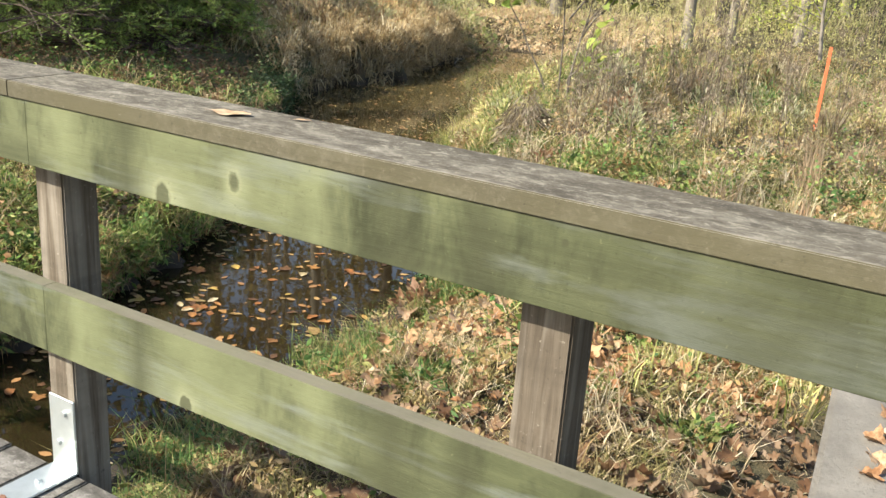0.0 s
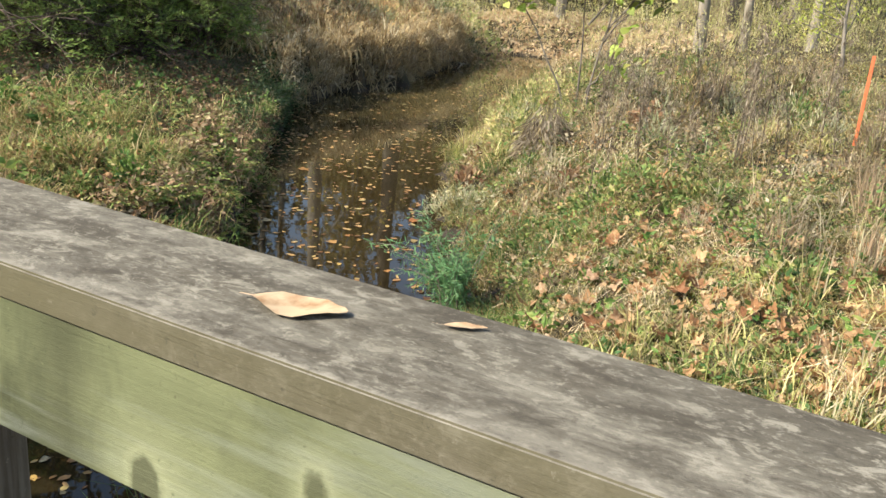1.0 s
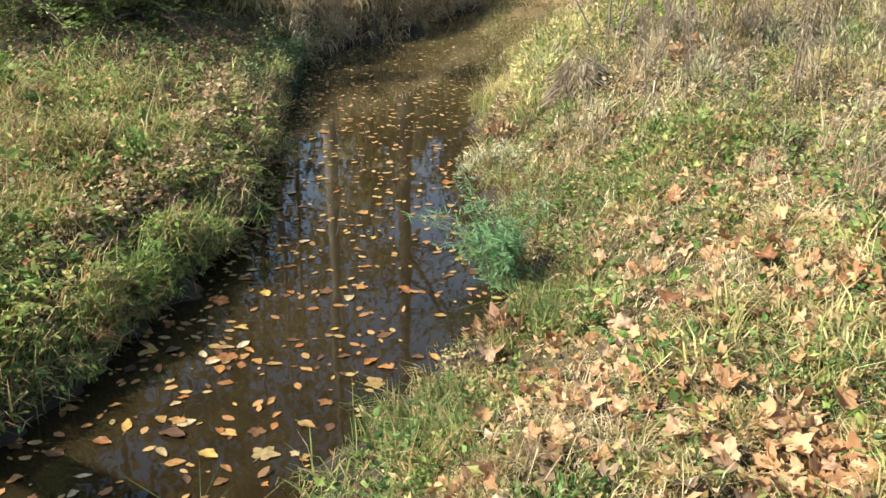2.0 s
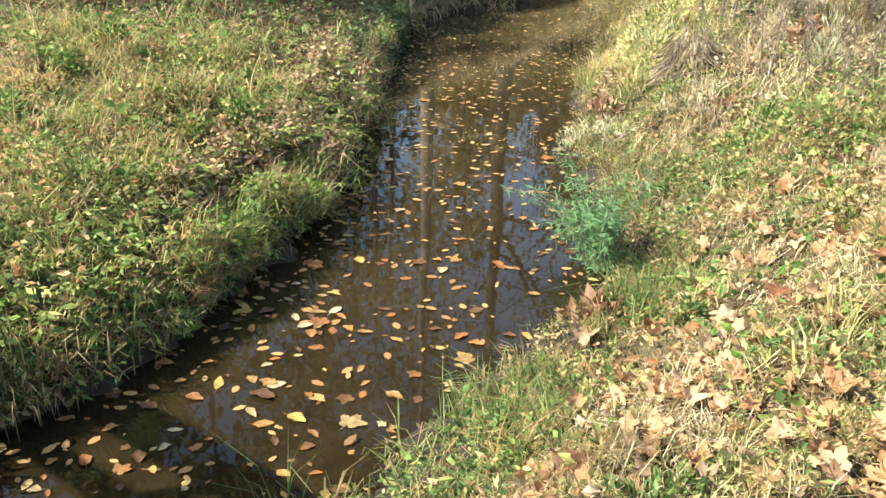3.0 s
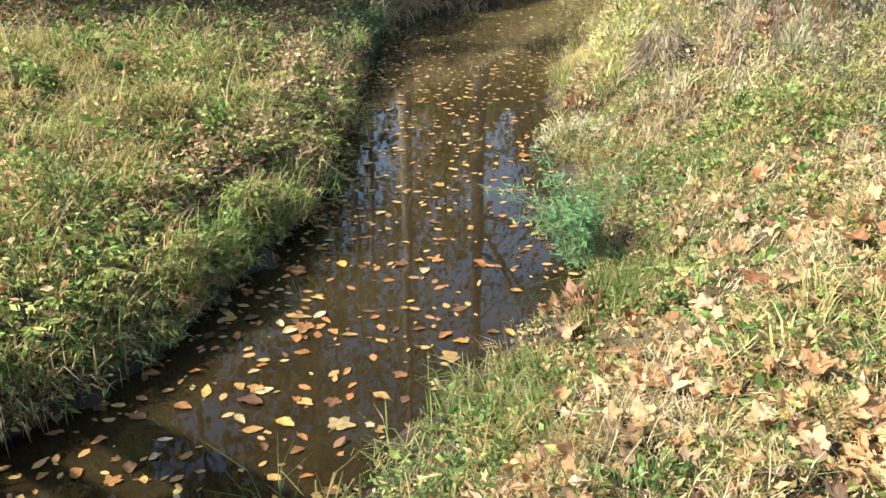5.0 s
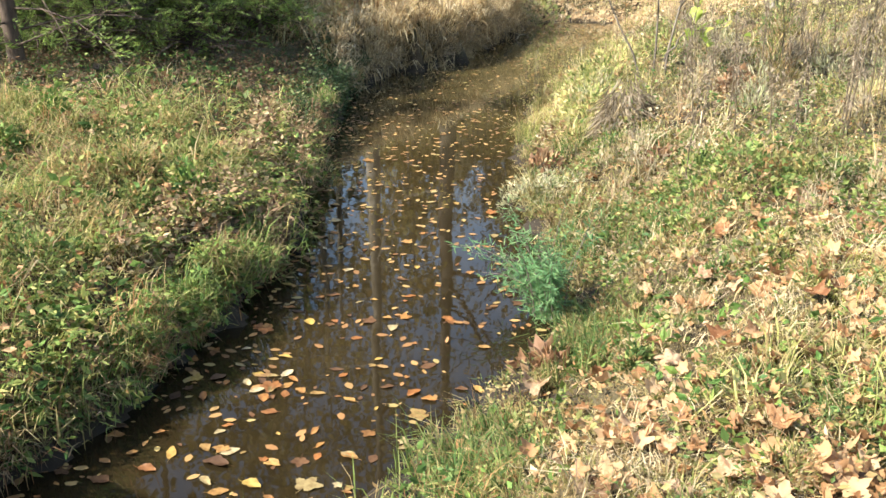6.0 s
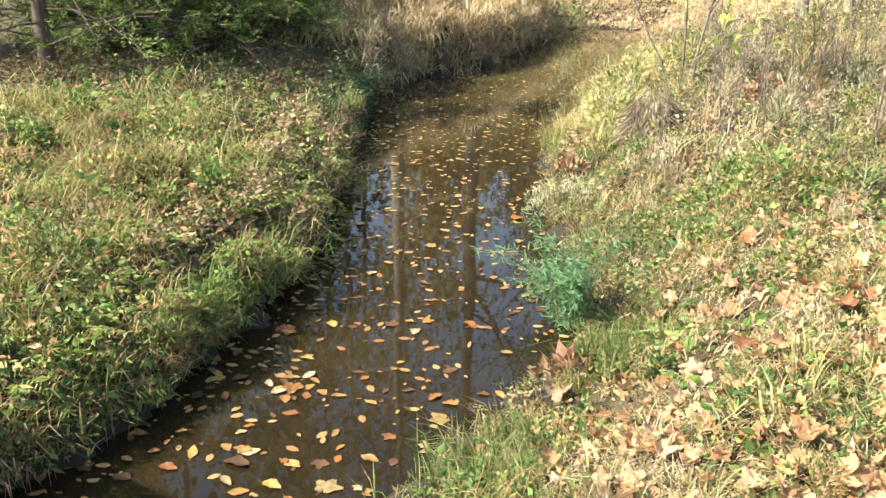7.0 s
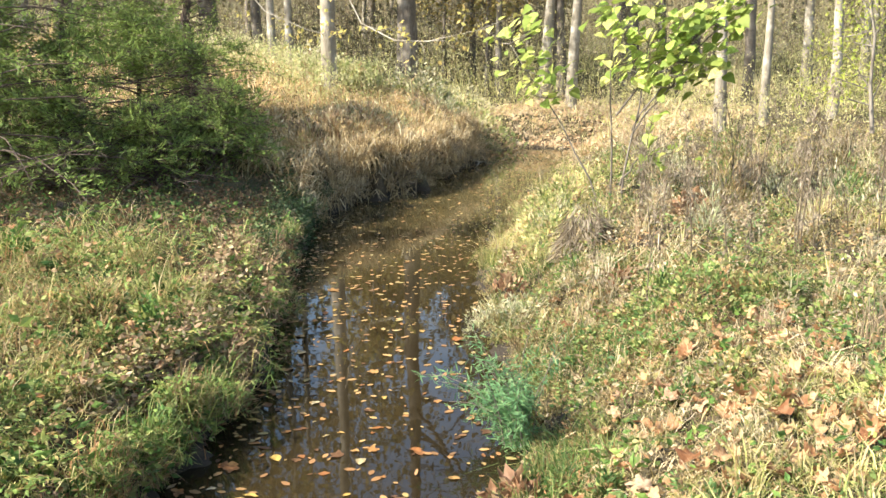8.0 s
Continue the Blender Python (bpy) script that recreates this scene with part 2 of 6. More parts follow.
GROUND = ground_mat()
WATER = water_mat()
BARK_DARK = bark_mat("dark_bark", (0.16, 0.135, 0.105), (0.08, 0.065, 0.05), (0.24, 0.21, 0.17))
BARK_PALE = bark_mat("pale_bark", (0.26, 0.225, 0.17), (0.17, 0.145, 0.105), (0.45, 0.41, 0.34))
BARK_CEDAR = bark_mat("cedar_bark", (0.1, 0.07, 0.05), (0.045, 0.03, 0.022), (0.15, 0.11, 0.08))
STEEL = Mat("galvanised_steel", 0.45, 0.85)
_c = STEEL.noise(STEEL.coords(), 30.0, 4.0)
STEEL.color(STEEL.mix(_c, (0.5, 0.54, 0.53), (0.75, 0.78, 0.76)))
STEEL = STEEL.m
RUST = Mat("rusty_bolt", 0.8, 0.3)
RUST.color(RUST.mix(RUST.noise(RUST.coords(), 60.0, 4.0), (0.1, 0.05, 0.03), (0.28, 0.14, 0.09)))
RUST = RUST.m


# ---- mesh helpers ----
def mesh_object(name, verts, faces, material, smooth=False, parent=None):
    me = bpy.data.meshes.new(name)
    me.from_pydata([tuple(v) for v in verts], [], [tuple(f) for f in faces])
    me.materials.append(material)
    if smooth:
        me.polygons.foreach_set("use_smooth", [True] * len(me.polygons))
    ob = new(name, me)
    if parent is not None:
        ob.parent = parent
    return ob


def fast_mesh(name, verts, quads, tris, material, smooth=False, tuft=None):
    """A mesh object from numpy arrays of quads and triangles; tuft: one number per vertex by which the plants of a clump share a colour."""
    me = bpy.data.meshes.new(name)
    nq, nt = len(quads), len(tris)
    me.vertices.add(len(verts))
    me.vertices.foreach_set("co", np.asarray(verts, np.float32).ravel())
    me.loops.add(nq * 4 + nt * 3)
    idx = np.concatenate([np.asarray(quads, np.int32).ravel(), np.asarray(tris, np.int32).ravel()]).astype(np.int32)
    me.loops.foreach_set("vertex_index", idx)
    me.polygons.add(nq + nt)
    start = np.concatenate([np.arange(nq) * 4, nq * 4 + np.arange(nt) * 3]).astype(np.int32)
    me.polygons.foreach_set("loop_start", start)
    me.polygons.foreach_set("use_smooth", np.full(nq + nt, smooth))
    me.update(calc_edges=True)
    kept = me.attributes.new("tuft", 'FLOAT', 'POINT')
    kept.data.foreach_set("value", np.full(len(verts), 0.5, np.float32) if tuft is None else np.asarray(tuft, np.float32))
    me.validate()
    me.materials.append(material)
    return new(name, me)


def part(name, bm, material, parent=None, label=""):
    """One mesh object out of a bmesh, under a thing."""
    me = bpy.data.meshes.new(name)
    bm.to_mesh(me)
    bm.free()
    me.materials.append(material)
    ob = new(name, me)
    if parent is not None:
        ob.parent = parent
    return tagged(ob, label)


def box(x0, x1, y0, y1, z0, z1, bevel=0.004, bm=None):
    bm = bm or bmesh.new()
    got = bmesh.ops.create_cube(bm, size=1)
    bmesh.ops.transform(bm, matrix=Matrix.Translation(((x0 + x1) / 2, (y0 + y1) / 2, (z0 + z1) / 2))
                        @ Matrix.Diagonal((x1 - x0, y1 - y0, z1 - z0, 1)), verts=got["verts"])
    if bevel:
        edges = {e for v in got["verts"] for e in v.link_edges}
        bmesh.ops.bevel(bm, geom=list(edges), offset=bevel, segments=2, affect='EDGES')
    return bm


class Build:
    """Collects tubes and cards for one mesh."""

    def __init__(self):
        self.v, self.f = [], []

    def tube(self, path, radii, sides=7):
        base = len(self.v)
        up = Vector((0.3, 0.2, 1)).normalized()
        for i, (p, r) in enumerate(zip(path, radii)):
            a = (Vector(path[min(i + 1, len(path) - 1)]) - Vector(path[max(i - 1, 0)])).normalized()
            s = a.cross(up)
            if s.length < 1e-3:
                s = a.cross(Vector((1, 0, 0)))
            s.normalize()
            q = a.cross(s)
            for k in range(sides):
                g = 2 * math.pi * k / sides
                self.v.append(Vector(p) + r * (math.cos(g) * s + math.sin(g) * q))
        for i in range(len(path) - 1):
            for k in range(sides):
                a, b = base + i * sides + k, base + i * sides + (k + 1) % sides
                self.f.append((a, b, b + sides, a + sides))
        self.f.append(tuple(base + (len(path) - 1) * sides + k for k in range(sides)))

    def put(self, name, material, parent=None, smooth=True, label=""):
        return tagged(mesh_object(name, self.v, self.f, material, smooth, parent), label)


def rand_unit(rng, n):
    v = rng.normal(size=(n, 3))
    return v / np.linalg.norm(v, axis=1, keepdims=True)


def cards(centres, ways, lengths, widths, rng, fold=0.15):
    """Pointed leaves: each two quads folded on the midrib, as arrays of vertices and quads."""
    n = len(centres)
    side = np.cross(ways, rand_unit(rng, n))
    side /= np.linalg.norm(side, axis=1, keepdims=True) + 1e-9
    up = np.cross(side, ways)
    L, W = lengths[:, None], widths[:, None]
    p0 = centres
    p1 = centres + ways * L
    m0 = centres + ways * L * 0.45 - up * W * fold
    a = centres + ways * L * 0.42 + side * W * 0.5
    b = centres + ways * L * 0.42 - side * W * 0.5
    v = np.stack([p0, a, p1, m0, b], 1).reshape(-1, 3)
    k = np.arange(n)[:, None] * 5
    tq = np.concatenate([k + np.array([[0, 1, 2, 3]]), k + np.array([[0, 3, 2, 4]])])
    return v, tq


def diamonds(centres, ways, lengths, widths, rng):
    """Small flat leaves or sprays, one quad each."""
    n = len(centres)
    side = np.cross(ways, rand_unit(rng, n))
    side /= np.linalg.norm(side, axis=1, keepdims=True) + 1e-9
    L, W = lengths[:, None], widths[:, None]
    v = np.stack([centres, centres + ways * L * 0.45 + side * W * 0.5, centres + ways * L, centres + ways * L * 0.45 - side * W * 0.5], 1).reshape(-1, 3)
    return v, np.arange(n)[:, None] * 4 + np.array([[0, 1, 2, 3]])


# ---- the creek bed and banks ----
LEFT = [(-5.6, -12), (-6.15, 0), (-6.42, 1.6), (-6.3, 2.69), (-6.4, 3.38), (-6.66, 4.17), (-7.07, 5.15), (-7.3, 5.96), (-8.7, 7.95), (-9.51, 8.99),
        (-10.5, 10.4), (-11.6, 12.0), (-12.4, 13.5), (-12.8, 14.9), (-12.45, 16.1), (-12.6, 17.3), (-12.88, 18.76), (-13.4, 21.0), (-13.9, 22.6)]
RIGHT = [(-2.9, -12), (-3.5, 0), (-3.9, 1.2), (-4.3, 2.2), (-4.34, 3.6), (-4.36, 4.4), (-4.5, 5.2), (-4.42, 6.1), (-5.02, 7.3), (-5.95, 8.4),
         (-6.75, 9.6), (-7.65, 11.2), (-8.75, 13.6), (-9.95, 17.3), (-11.4, 22.8), (-12.3, 25.0), (-13.6, 24.6), (-14.1, 23.6), (-13.9, 22.6)]


def to_line(x, y, line):
    best = np.full(x.shape, 1e9)
    for (ax, ay), (bx, by) in zip(line, line[1:]):
        dx, dy = bx - ax, by - ay
        s = np.clip(((x - ax) * dx + (y - ay) * dy) / (dx * dx + dy * dy), 0, 1)
        best = np.minimum(best, np.hypot(x - ax - s * dx, y - ay - s * dy))
    return best


def in_water(x, y):
    ring = LEFT + RIGHT[::-1][1:]
    inside = np.zeros(x.shape, bool)
    for (ax, ay), (bx, by) in zip(ring, ring[1:] + ring[:1]):
        cross = ((ay > y) != (by > y)) & (x < (bx - ax) * (y - ay) / (by - ay + 1e-12) + ax)
        inside ^= cross
    return inside


def step(a, b, x):
    s = np.clip((x - a) / (b - a), 0, 1)
    return s * s * (3 - 2 * s)


def bumps(x, y):
    return (0.5 * np.sin(1.3 * x + 0.7 * y + 1) * np.sin(0.9 * y - 0.5 * x) + 0.3 * np.sin(2.9 * x - 1.7 * y) * np.sin(2.3 * y + 1.1 * x + 2)
            + 0.2 * np.sin(6.1 * x + 2.2 * y) * np.sin(5.3 * y - 3.1 * x))


def height(x, y):
    """The ground's height; the water stands at 0."""
    x, y = np.asarray(x, float), np.asarray(y, float)
    dl, dr, wet = to_line(x, y, LEFT), to_line(x, y, RIGHT), in_water(x, y)
    ragged = 0.2 * bumps(1.9 * x + 2, 2.1 * y) + 0.06 * bumps(7.3 * x, 6.7 * y + 1)
    ragged = ragged + (dl < dr) * step(3.5, 5.5, y) * step(13.0, 11.0, y) * 0.2 * bumps(3.7 * x + 2, 3.3 * y)
    ragged = ragged + step(11.5, 13.5, y) * step(21.5, 19.5, y) * (dl < dr) * (0.3 * bumps(3.1 * x + 4, 2.7 * y) + 0.12 * bumps(8.3 * x, 7.9 * y))
    near = np.minimum(dl, dr)
    s = np.where(wet, -near, near)
    sl, sr = np.where(wet, -dl, dl) + ragged, np.where(wet, -dr, dr) + ragged
    far = step(9, 20, y)
    sl = sl + 0.04
    bend = step(11.0, 13.5, y)
    lz = (0.2 + 0.12 * bend) * step(-0.05, 0.08, sl) + (0.34 + 0.3 * bend) * step(0.02, 0.5 - 0.25 * bend, sl) + 0.26 * step(0.3, 1.7, sl) + far * (0.09 * np.clip(sl - 0.5, 0, 12) + 0.7 * step(0.5, 7.0, sl)) + 0.03 * np.clip(sl - 2, 0, 6)
    rz = 0.3 * np.clip(sr, 0, 1) * step(-0.3, 0.9, sr) + 0.5 * step(0.4, 2.2, sr) + 0.35 * step(4.5, 0.5, y) * step(1.2, 3.0, sr) + 0.022 * np.clip(sr - 4, 0, 25)
    z = np.where(dl < dr, lz, rz) + 0.1 * bumps(x, y) * step(0.1, 0.9, near) + 0.08 * bumps(2.3 * x, 2.1 * y) * step(0.2, 0.8, near) + 0.1 * bumps(4.7 * x + 1, 4.3 * y) * step(0.3, 0.9, near)
    ss = np.where(dl < dr, sl, sr)
    return np.where(ss > 0, z, 0) + np.clip(0.45 * ss, -0.4, 0) + np.where(ss > 0, 0.01, 0)


def spread(*pieces):
    return np.unique(np.concatenate([np.arange(a, b, s) for a, b, s in pieces]).round(4))


def build_ground():
    xs = spread((-600, -60, 60), (-60, -26, 3), (-26, -15, 0.4), (-15, 3, 0.1), (3, 12, 0.6), (12, 60, 6), (60, 660, 60))
    ys = spread((-600, -60, 60), (-60, -12, 6), (-12, -1, 0.5), (-1, 17, 0.1), (17, 27, 0.16), (27, 34, 0.4), (34, 90, 4), (90, 660, 60))
    X, Y = np.meshgrid(xs, ys, indexing="ij")
    Z = height(X, Y)
    v = np.stack([X, Y, Z], -1).reshape(-1, 3)
    n, m = len(xs), len(ys)
    i, j = np.meshgrid(np.arange(n - 1), np.arange(m - 1), indexing="ij")
    a = (i * m + j).ravel()
    q = np.stack([a, a + m, a + m + 1, a + 1], 1)
    ob = fast_mesh("ground", v, q, np.zeros((0, 3), int), GROUND, True)
    tagged(ob, "brown leaf-strewn soil of the creek banks and floodplain", "ground", kind="structure")


build_ground()
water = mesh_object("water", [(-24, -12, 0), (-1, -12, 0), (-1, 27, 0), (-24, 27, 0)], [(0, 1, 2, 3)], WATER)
tagged(water, "still murky brown creek water reflecting the trees", "creek", kind="structure")


# ---- the footbridge ----
POSTS = [-6.81, -5.57, -4.33, -3.09, -1.85, -0.617, 0.62, 1.86]
DECK_Z = 1.94


def build_railing():
    rail = tagged(new("bridge_railing"), "weathered timber footbridge railing stained green with algae", "railing")
    seams = [-8.0, -5.6, -1.84, 2.4]
    for k, (a, b) in enumerate(zip(seams, seams[1:])):
        dz = 0.0015 * (k % 2)
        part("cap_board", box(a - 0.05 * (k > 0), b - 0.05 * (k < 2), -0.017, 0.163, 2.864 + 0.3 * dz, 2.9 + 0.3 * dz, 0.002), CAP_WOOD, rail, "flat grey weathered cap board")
        part("upper_board", box(a, b, -0.013 + 0.5 * dz, 0.038, 2.722, 2.863, 0.0012), RAIL_WOOD, rail, "green-stained upper rail board")
        part("lower_board", box(a, b, 0.5 * dz, 0.038, 2.276, 2.438, 0.0012), RAIL_WOOD, rail, "green-stained lower rail board")
    for x in POSTS:
        part("post", box(x - 0.047, x + 0.047, 0.04, 0.134, 1.45, 2.862, 0.004), POST_WOOD, rail, "square brown timber post")
        bm = box(x - 0.045, x + 0.045, 0.033, 0.039, DECK_Z + 0.002, DECK_Z + 0.2, 0.002)
        box(x - 0.045, x + 0.045, -0.17, 0.036, DECK_Z + 0.002, DECK_Z + 0.008, 0.002, bm)
        br = part("bracket", bm, STEEL, rail, "galvanised steel angle bracket")
        for px, pz in ((0.012, 0.16), (-0.015, 0.075)):
            b = bmesh.new()
            bmesh.ops.create_cone(b, cap_ends=True, segments=6, radius1=0.009, radius2=0.008, depth=0.008,
                                  matrix=Matrix.Translation((x + px, 0.03, DECK_Z + pz)) @ Matrix.Rotation(radians(90), 4, 'X'))
            part("bolt", b, STEEL, br)
        for py, mat, r in ((-0.045, STEEL, 0.009), (-0.145, RUST, 0.015)):
            b = bmesh.new()
            bmesh.ops.create_cone(b, cap_ends=True, segments=8, radius1=r, radius2=r * 0.8, depth=0.01,
                                  matrix=Matrix.Translation((x + 0.005, py, DECK_Z + 0.012)))
            part("bolt", b, mat, br)
    return rail


build_railing()


def build_deck():
    deck = tagged(new("bridge_deck"), "grey weathered plank deck of the footbridge", "bridge deck", kind="structure")
    for yj in (-1.75, -0.85, -0.02):
        for xj in (-7.6, -2.6, 2.2):
            part("pile", box(xj - 0.1, xj + 0.1, yj - 0.1, yj + 0.1, -0.6, DECK_Z - 0.332, 0.008), POST_WOOD, deck, "square timber pile")
        part("beam", box(-8, 2.4, yj - 0.06, yj + 0.05, DECK_Z - 0.33, DECK_Z - 0.045), DECK_WOOD, deck, "heavy timber beam")
    plank = None
    x = -8.0
    while x < 2.3:
        if plank is None:
            plank = part("plank", box(0.003, 0.139, -1.85, 0.036, -0.04, 0, 0.004), DECK_WOOD, deck)
            plank.location = (x, 0, DECK_Z)
        else:
            o = new("plank", plank.data)
            o.parent = deck
            o.location = (x, 0, DECK_Z + random.uniform(-0.003, 0))
        x += 0.145


build_deck()
bm = box(0, 0.7, 0.0, 2.6, 0.3, 1.66, 0.02)
bmesh.ops.transform(bm, matrix=pose(-0.2, 0.16, 0, 0, 0, 5.7), verts=bm.verts)
CONCRETE = Mat("weathered_concrete", 0.9)
_g = CONCRETE.noise(CONCRETE.coords(), 5.0, 6.0, 0.65)
_f = CONCRETE.noise(CONCRETE.coords(), 60.0, 4.0, 0.7)
_c = CONCRETE.mix(CONCRETE.ramp(_g, [(0.35, 0.0), (0.65, 1.0)]), (0.12, 0.108, 0.088), (0.2, 0.182, 0.15))
CONCRETE.color(CONCRETE.mix(CONCRETE.ramp(_f, [(0.32, 0.6), (0.45, 0.0)]), _c, (0.1, 0.09, 0.07)))
CONCRETE.bump(CONCRETE.mix(0.5, _g, _f), 0.8, 0.012)
wall = part("wing_wall", bm, CONCRETE.m)
tagged(wall, "low grey concrete wing wall beside the bridge with leaves on top", "wing wall", kind="structure")


# ---- plants: materials ----
STRAW = [(0.0, (0.5, 0.38, 0.18)), (0.35, (0.36, 0.24, 0.11)), (0.6, (0.46, 0.36, 0.19)), (0.8, (0.28, 0.26, 0.09)), (1.0, (0.68, 0.57, 0.34))]
GREEN = [(0.0, (0.1, 0.17, 0.04)), (0.3, (0.19, 0.26, 0.065)), (0.55, (0.36, 0.35, 0.12)), (0.78, (0.54, 0.43, 0.2)), (1.0, (0.7, 0.57, 0.34))]
GRASS_RIGHT = leaf_mat("bank_grass_mixed", GREEN, 0.4, patch=STRAW, patch_scale=1.1, withered=0.6)
GRASS_LEFT = leaf_mat("bank_grass_lush", [(0.0, (0.12, 0.21, 0.045)), (0.3, (0.25, 0.37, 0.085)), (0.55, (0.45, 0.51, 0.16)), (0.74, (0.65, 0.6, 0.27)), (0.9, (0.74, 0.57, 0.31)), (1.0, (0.44, 0.22, 0.09))], 0.5,
                      patch=[(0.0, (0.2, 0.29, 0.075)), (0.4, (0.44, 0.43, 0.15)), (0.8, (0.6, 0.48, 0.22)), (1.0, (0.48, 0.27, 0.13))], patch_scale=1.0, withered=0.45)
GRASS_STRAW = leaf_mat("lying_straw", [(0.0, (0.72, 0.6, 0.38)), (0.5, (0.56, 0.45, 0.24)), (1.0, (0.8, 0.7, 0.48))], 0.3)
GRASS_HANG = leaf_mat("hanging_grass", [(0.0, (0.1, 0.18, 0.045)), (0.35, (0.22, 0.31, 0.08)), (0.55, (0.42, 0.39, 0.15)), (0.8, (0.56, 0.44, 0.23)), (1.0, (0.3, 0.17, 0.08))], 0.45)
GRASS_DRY = leaf_mat("dry_field_grass", [(0.0, (0.62, 0.54, 0.32)), (0.35, (0.5, 0.38, 0.2)), (0.6, (0.66, 0.52, 0.3)), (0.75, (0.44, 0.45, 0.18)), (1.0, (0.84, 0.76, 0.52))], 0.45, patch=[(0.0, (0.2, 0.25, 0.08)), (0.5, (0.4, 0.4, 0.16)), (1.0, (0.62, 0.55, 0.3))], patch_scale=0.7, withered=0.4)
GRASS_RED = leaf_mat("reddish_grass", [(0.0, (0.52, 0.34, 0.17)), (0.4, (0.72, 0.54, 0.29)), (0.65, (0.6, 0.47, 0.22)), (0.82, (0.44, 0.44, 0.16)), (1.0, (0.84, 0.72, 0.47))], 0.45)
RANK_DEAD = leaf_mat("rank_dead_weeds", [(0.0, (0.28, 0.215, 0.14)), (0.4, (0.48, 0.35, 0.21)), (0.7, (0.44, 0.41, 0.23)), (1.0, (0.7, 0.61, 0.42))], 0.45)
# dark stops carry the shade under the cedars in the leaf colour
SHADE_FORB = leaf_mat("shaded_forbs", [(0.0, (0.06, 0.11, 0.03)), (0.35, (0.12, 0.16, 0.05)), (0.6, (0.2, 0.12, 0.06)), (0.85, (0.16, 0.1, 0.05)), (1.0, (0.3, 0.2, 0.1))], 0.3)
TANGLE = leaf_mat("tangled_blades", [(0.0, (0.26, 0.34, 0.09)), (0.35, (0.46, 0.46, 0.16)), (0.6, (0.62, 0.5, 0.25)), (0.8, (0.46, 0.27, 0.12)), (1.0, (0.72, 0.6, 0.36))], 0.5)
PALE_LITTER = leaf_mat("pale_leaf_litter", [(0.0, (0.72, 0.55, 0.34)), (0.4, (0.62, 0.44, 0.25)), (0.7, (0.78, 0.64, 0.42)), (1.0, (0.5, 0.33, 0.18))], 0.4)
DRAPE = leaf_mat("draped_dead_grass", [(0.0, (0.74, 0.62, 0.38)), (0.4, (0.55, 0.43, 0.24)), (0.75, (0.4, 0.32, 0.16)), (1.0, (0.84, 0.74, 0.5))], 0.45)
EDGE_LEAF = leaf_mat("edge_weed_leaves", [(0.0, (0.12, 0.2, 0.05)), (0.35, (0.24, 0.33, 0.08)), (0.65, (0.4, 0.44, 0.13)), (0.82, (0.56, 0.46, 0.16)), (0.9, (0.36, 0.2, 0.08)), (1.0, (0.5, 0.34, 0.17))], 0.45)
BANK_TANGLE = leaf_mat("bank_tangle", [(0.0, (0.2, 0.13, 0.07)), (0.35, (0.34, 0.22, 0.12)), (0.6, (0.46, 0.34, 0.19)), (0.8, (0.2, 0.24, 0.08)), (1.0, (0.56, 0.44, 0.26))], 0.35)
GREY_BRUSH = leaf_mat("grey_dead_leaves", [(0.0, (0.2, 0.16, 0.1)), (0.5, (0.36, 0.3, 0.2)), (1.0, (0.58, 0.5, 0.36))], 0.4)
DEEP_GREEN = leaf_mat("deep_green_leaves", [(0.0, (0.04, 0.075, 0.025)), (0.6, (0.075, 0.12, 0.04)), (1.0, (0.15, 0.18, 0.07))], 0.2)
GRASS_DEAD = leaf_mat("dead_hanging_grass", [(0.0, (0.4, 0.32, 0.17)), (0.5, (0.22, 0.18, 0.09)), (0.8, (0.3, 0.29, 0.1)), (1.0, (0.58, 0.48, 0.28))], 0.35)
WEED_LEAF = leaf_mat("weed_leaves", [(0.0, (0.07, 0.15, 0.03)), (0.5, (0.15, 0.25, 0.05)), (0.85, (0.25, 0.32, 0.08)), (1.0, (0.34, 0.35, 0.1))], 0.3)
FORB_MIX = leaf_mat("mixed_forbs", [(0.0, (0.11, 0.18, 0.04)), (0.4, (0.2, 0.25, 0.06)), (0.6, (0.32, 0.34, 0.1)), (0.8, (0.4, 0.24, 0.1)), (1.0, (0.6, 0.5, 0.28))], 0.4,
                    patch=[(0.0, (0.3, 0.28, 0.1)), (0.5, (0.52, 0.42, 0.2)), (1.0, (0.42, 0.26, 0.12))], patch_scale=1.3)
FORB_LEFT = leaf_mat("lush_forbs", [(0.0, (0.1, 0.19, 0.045)), (0.3, (0.25, 0.37, 0.1)), (0.58, (0.45, 0.49, 0.16)), (0.77, (0.64, 0.56, 0.23)), (0.86, (0.44, 0.22, 0.085)), (1.0, (0.54, 0.34, 0.17))], 0.45,
                     patch=[(0.0, (0.12, 0.2, 0.045)), (0.5, (0.26, 0.28, 0.09)), (1.0, (0.4, 0.33, 0.15))], patch_scale=1.3, withered=0.45)
CEDAR_LEAF = leaf_mat("cedar_sprays", [(0.0, (0.26, 0.18, 0.08)), (0.2, (0.14, 0.16, 0.05)), (0.45, (0.17, 0.25, 0.06)), (0.75, (0.28, 0.39, 0.09)), (1.0, (0.44, 0.52, 0.15))], 0.5)
WILLOW_LEAF = leaf_mat("willow_leaves", [(0.0, (0.07, 0.18, 0.07)), (0.6, (0.14, 0.28, 0.11)), (1.0, (0.28, 0.4, 0.16))], 0.4)
BIG_LEAF = leaf_mat("sapling_leaves", [(0.0, (0.42, 0.6, 0.11)), (0.5, (0.6, 0.74, 0.18)), (1.0, (0.78, 0.76, 0.25))], 0.5)
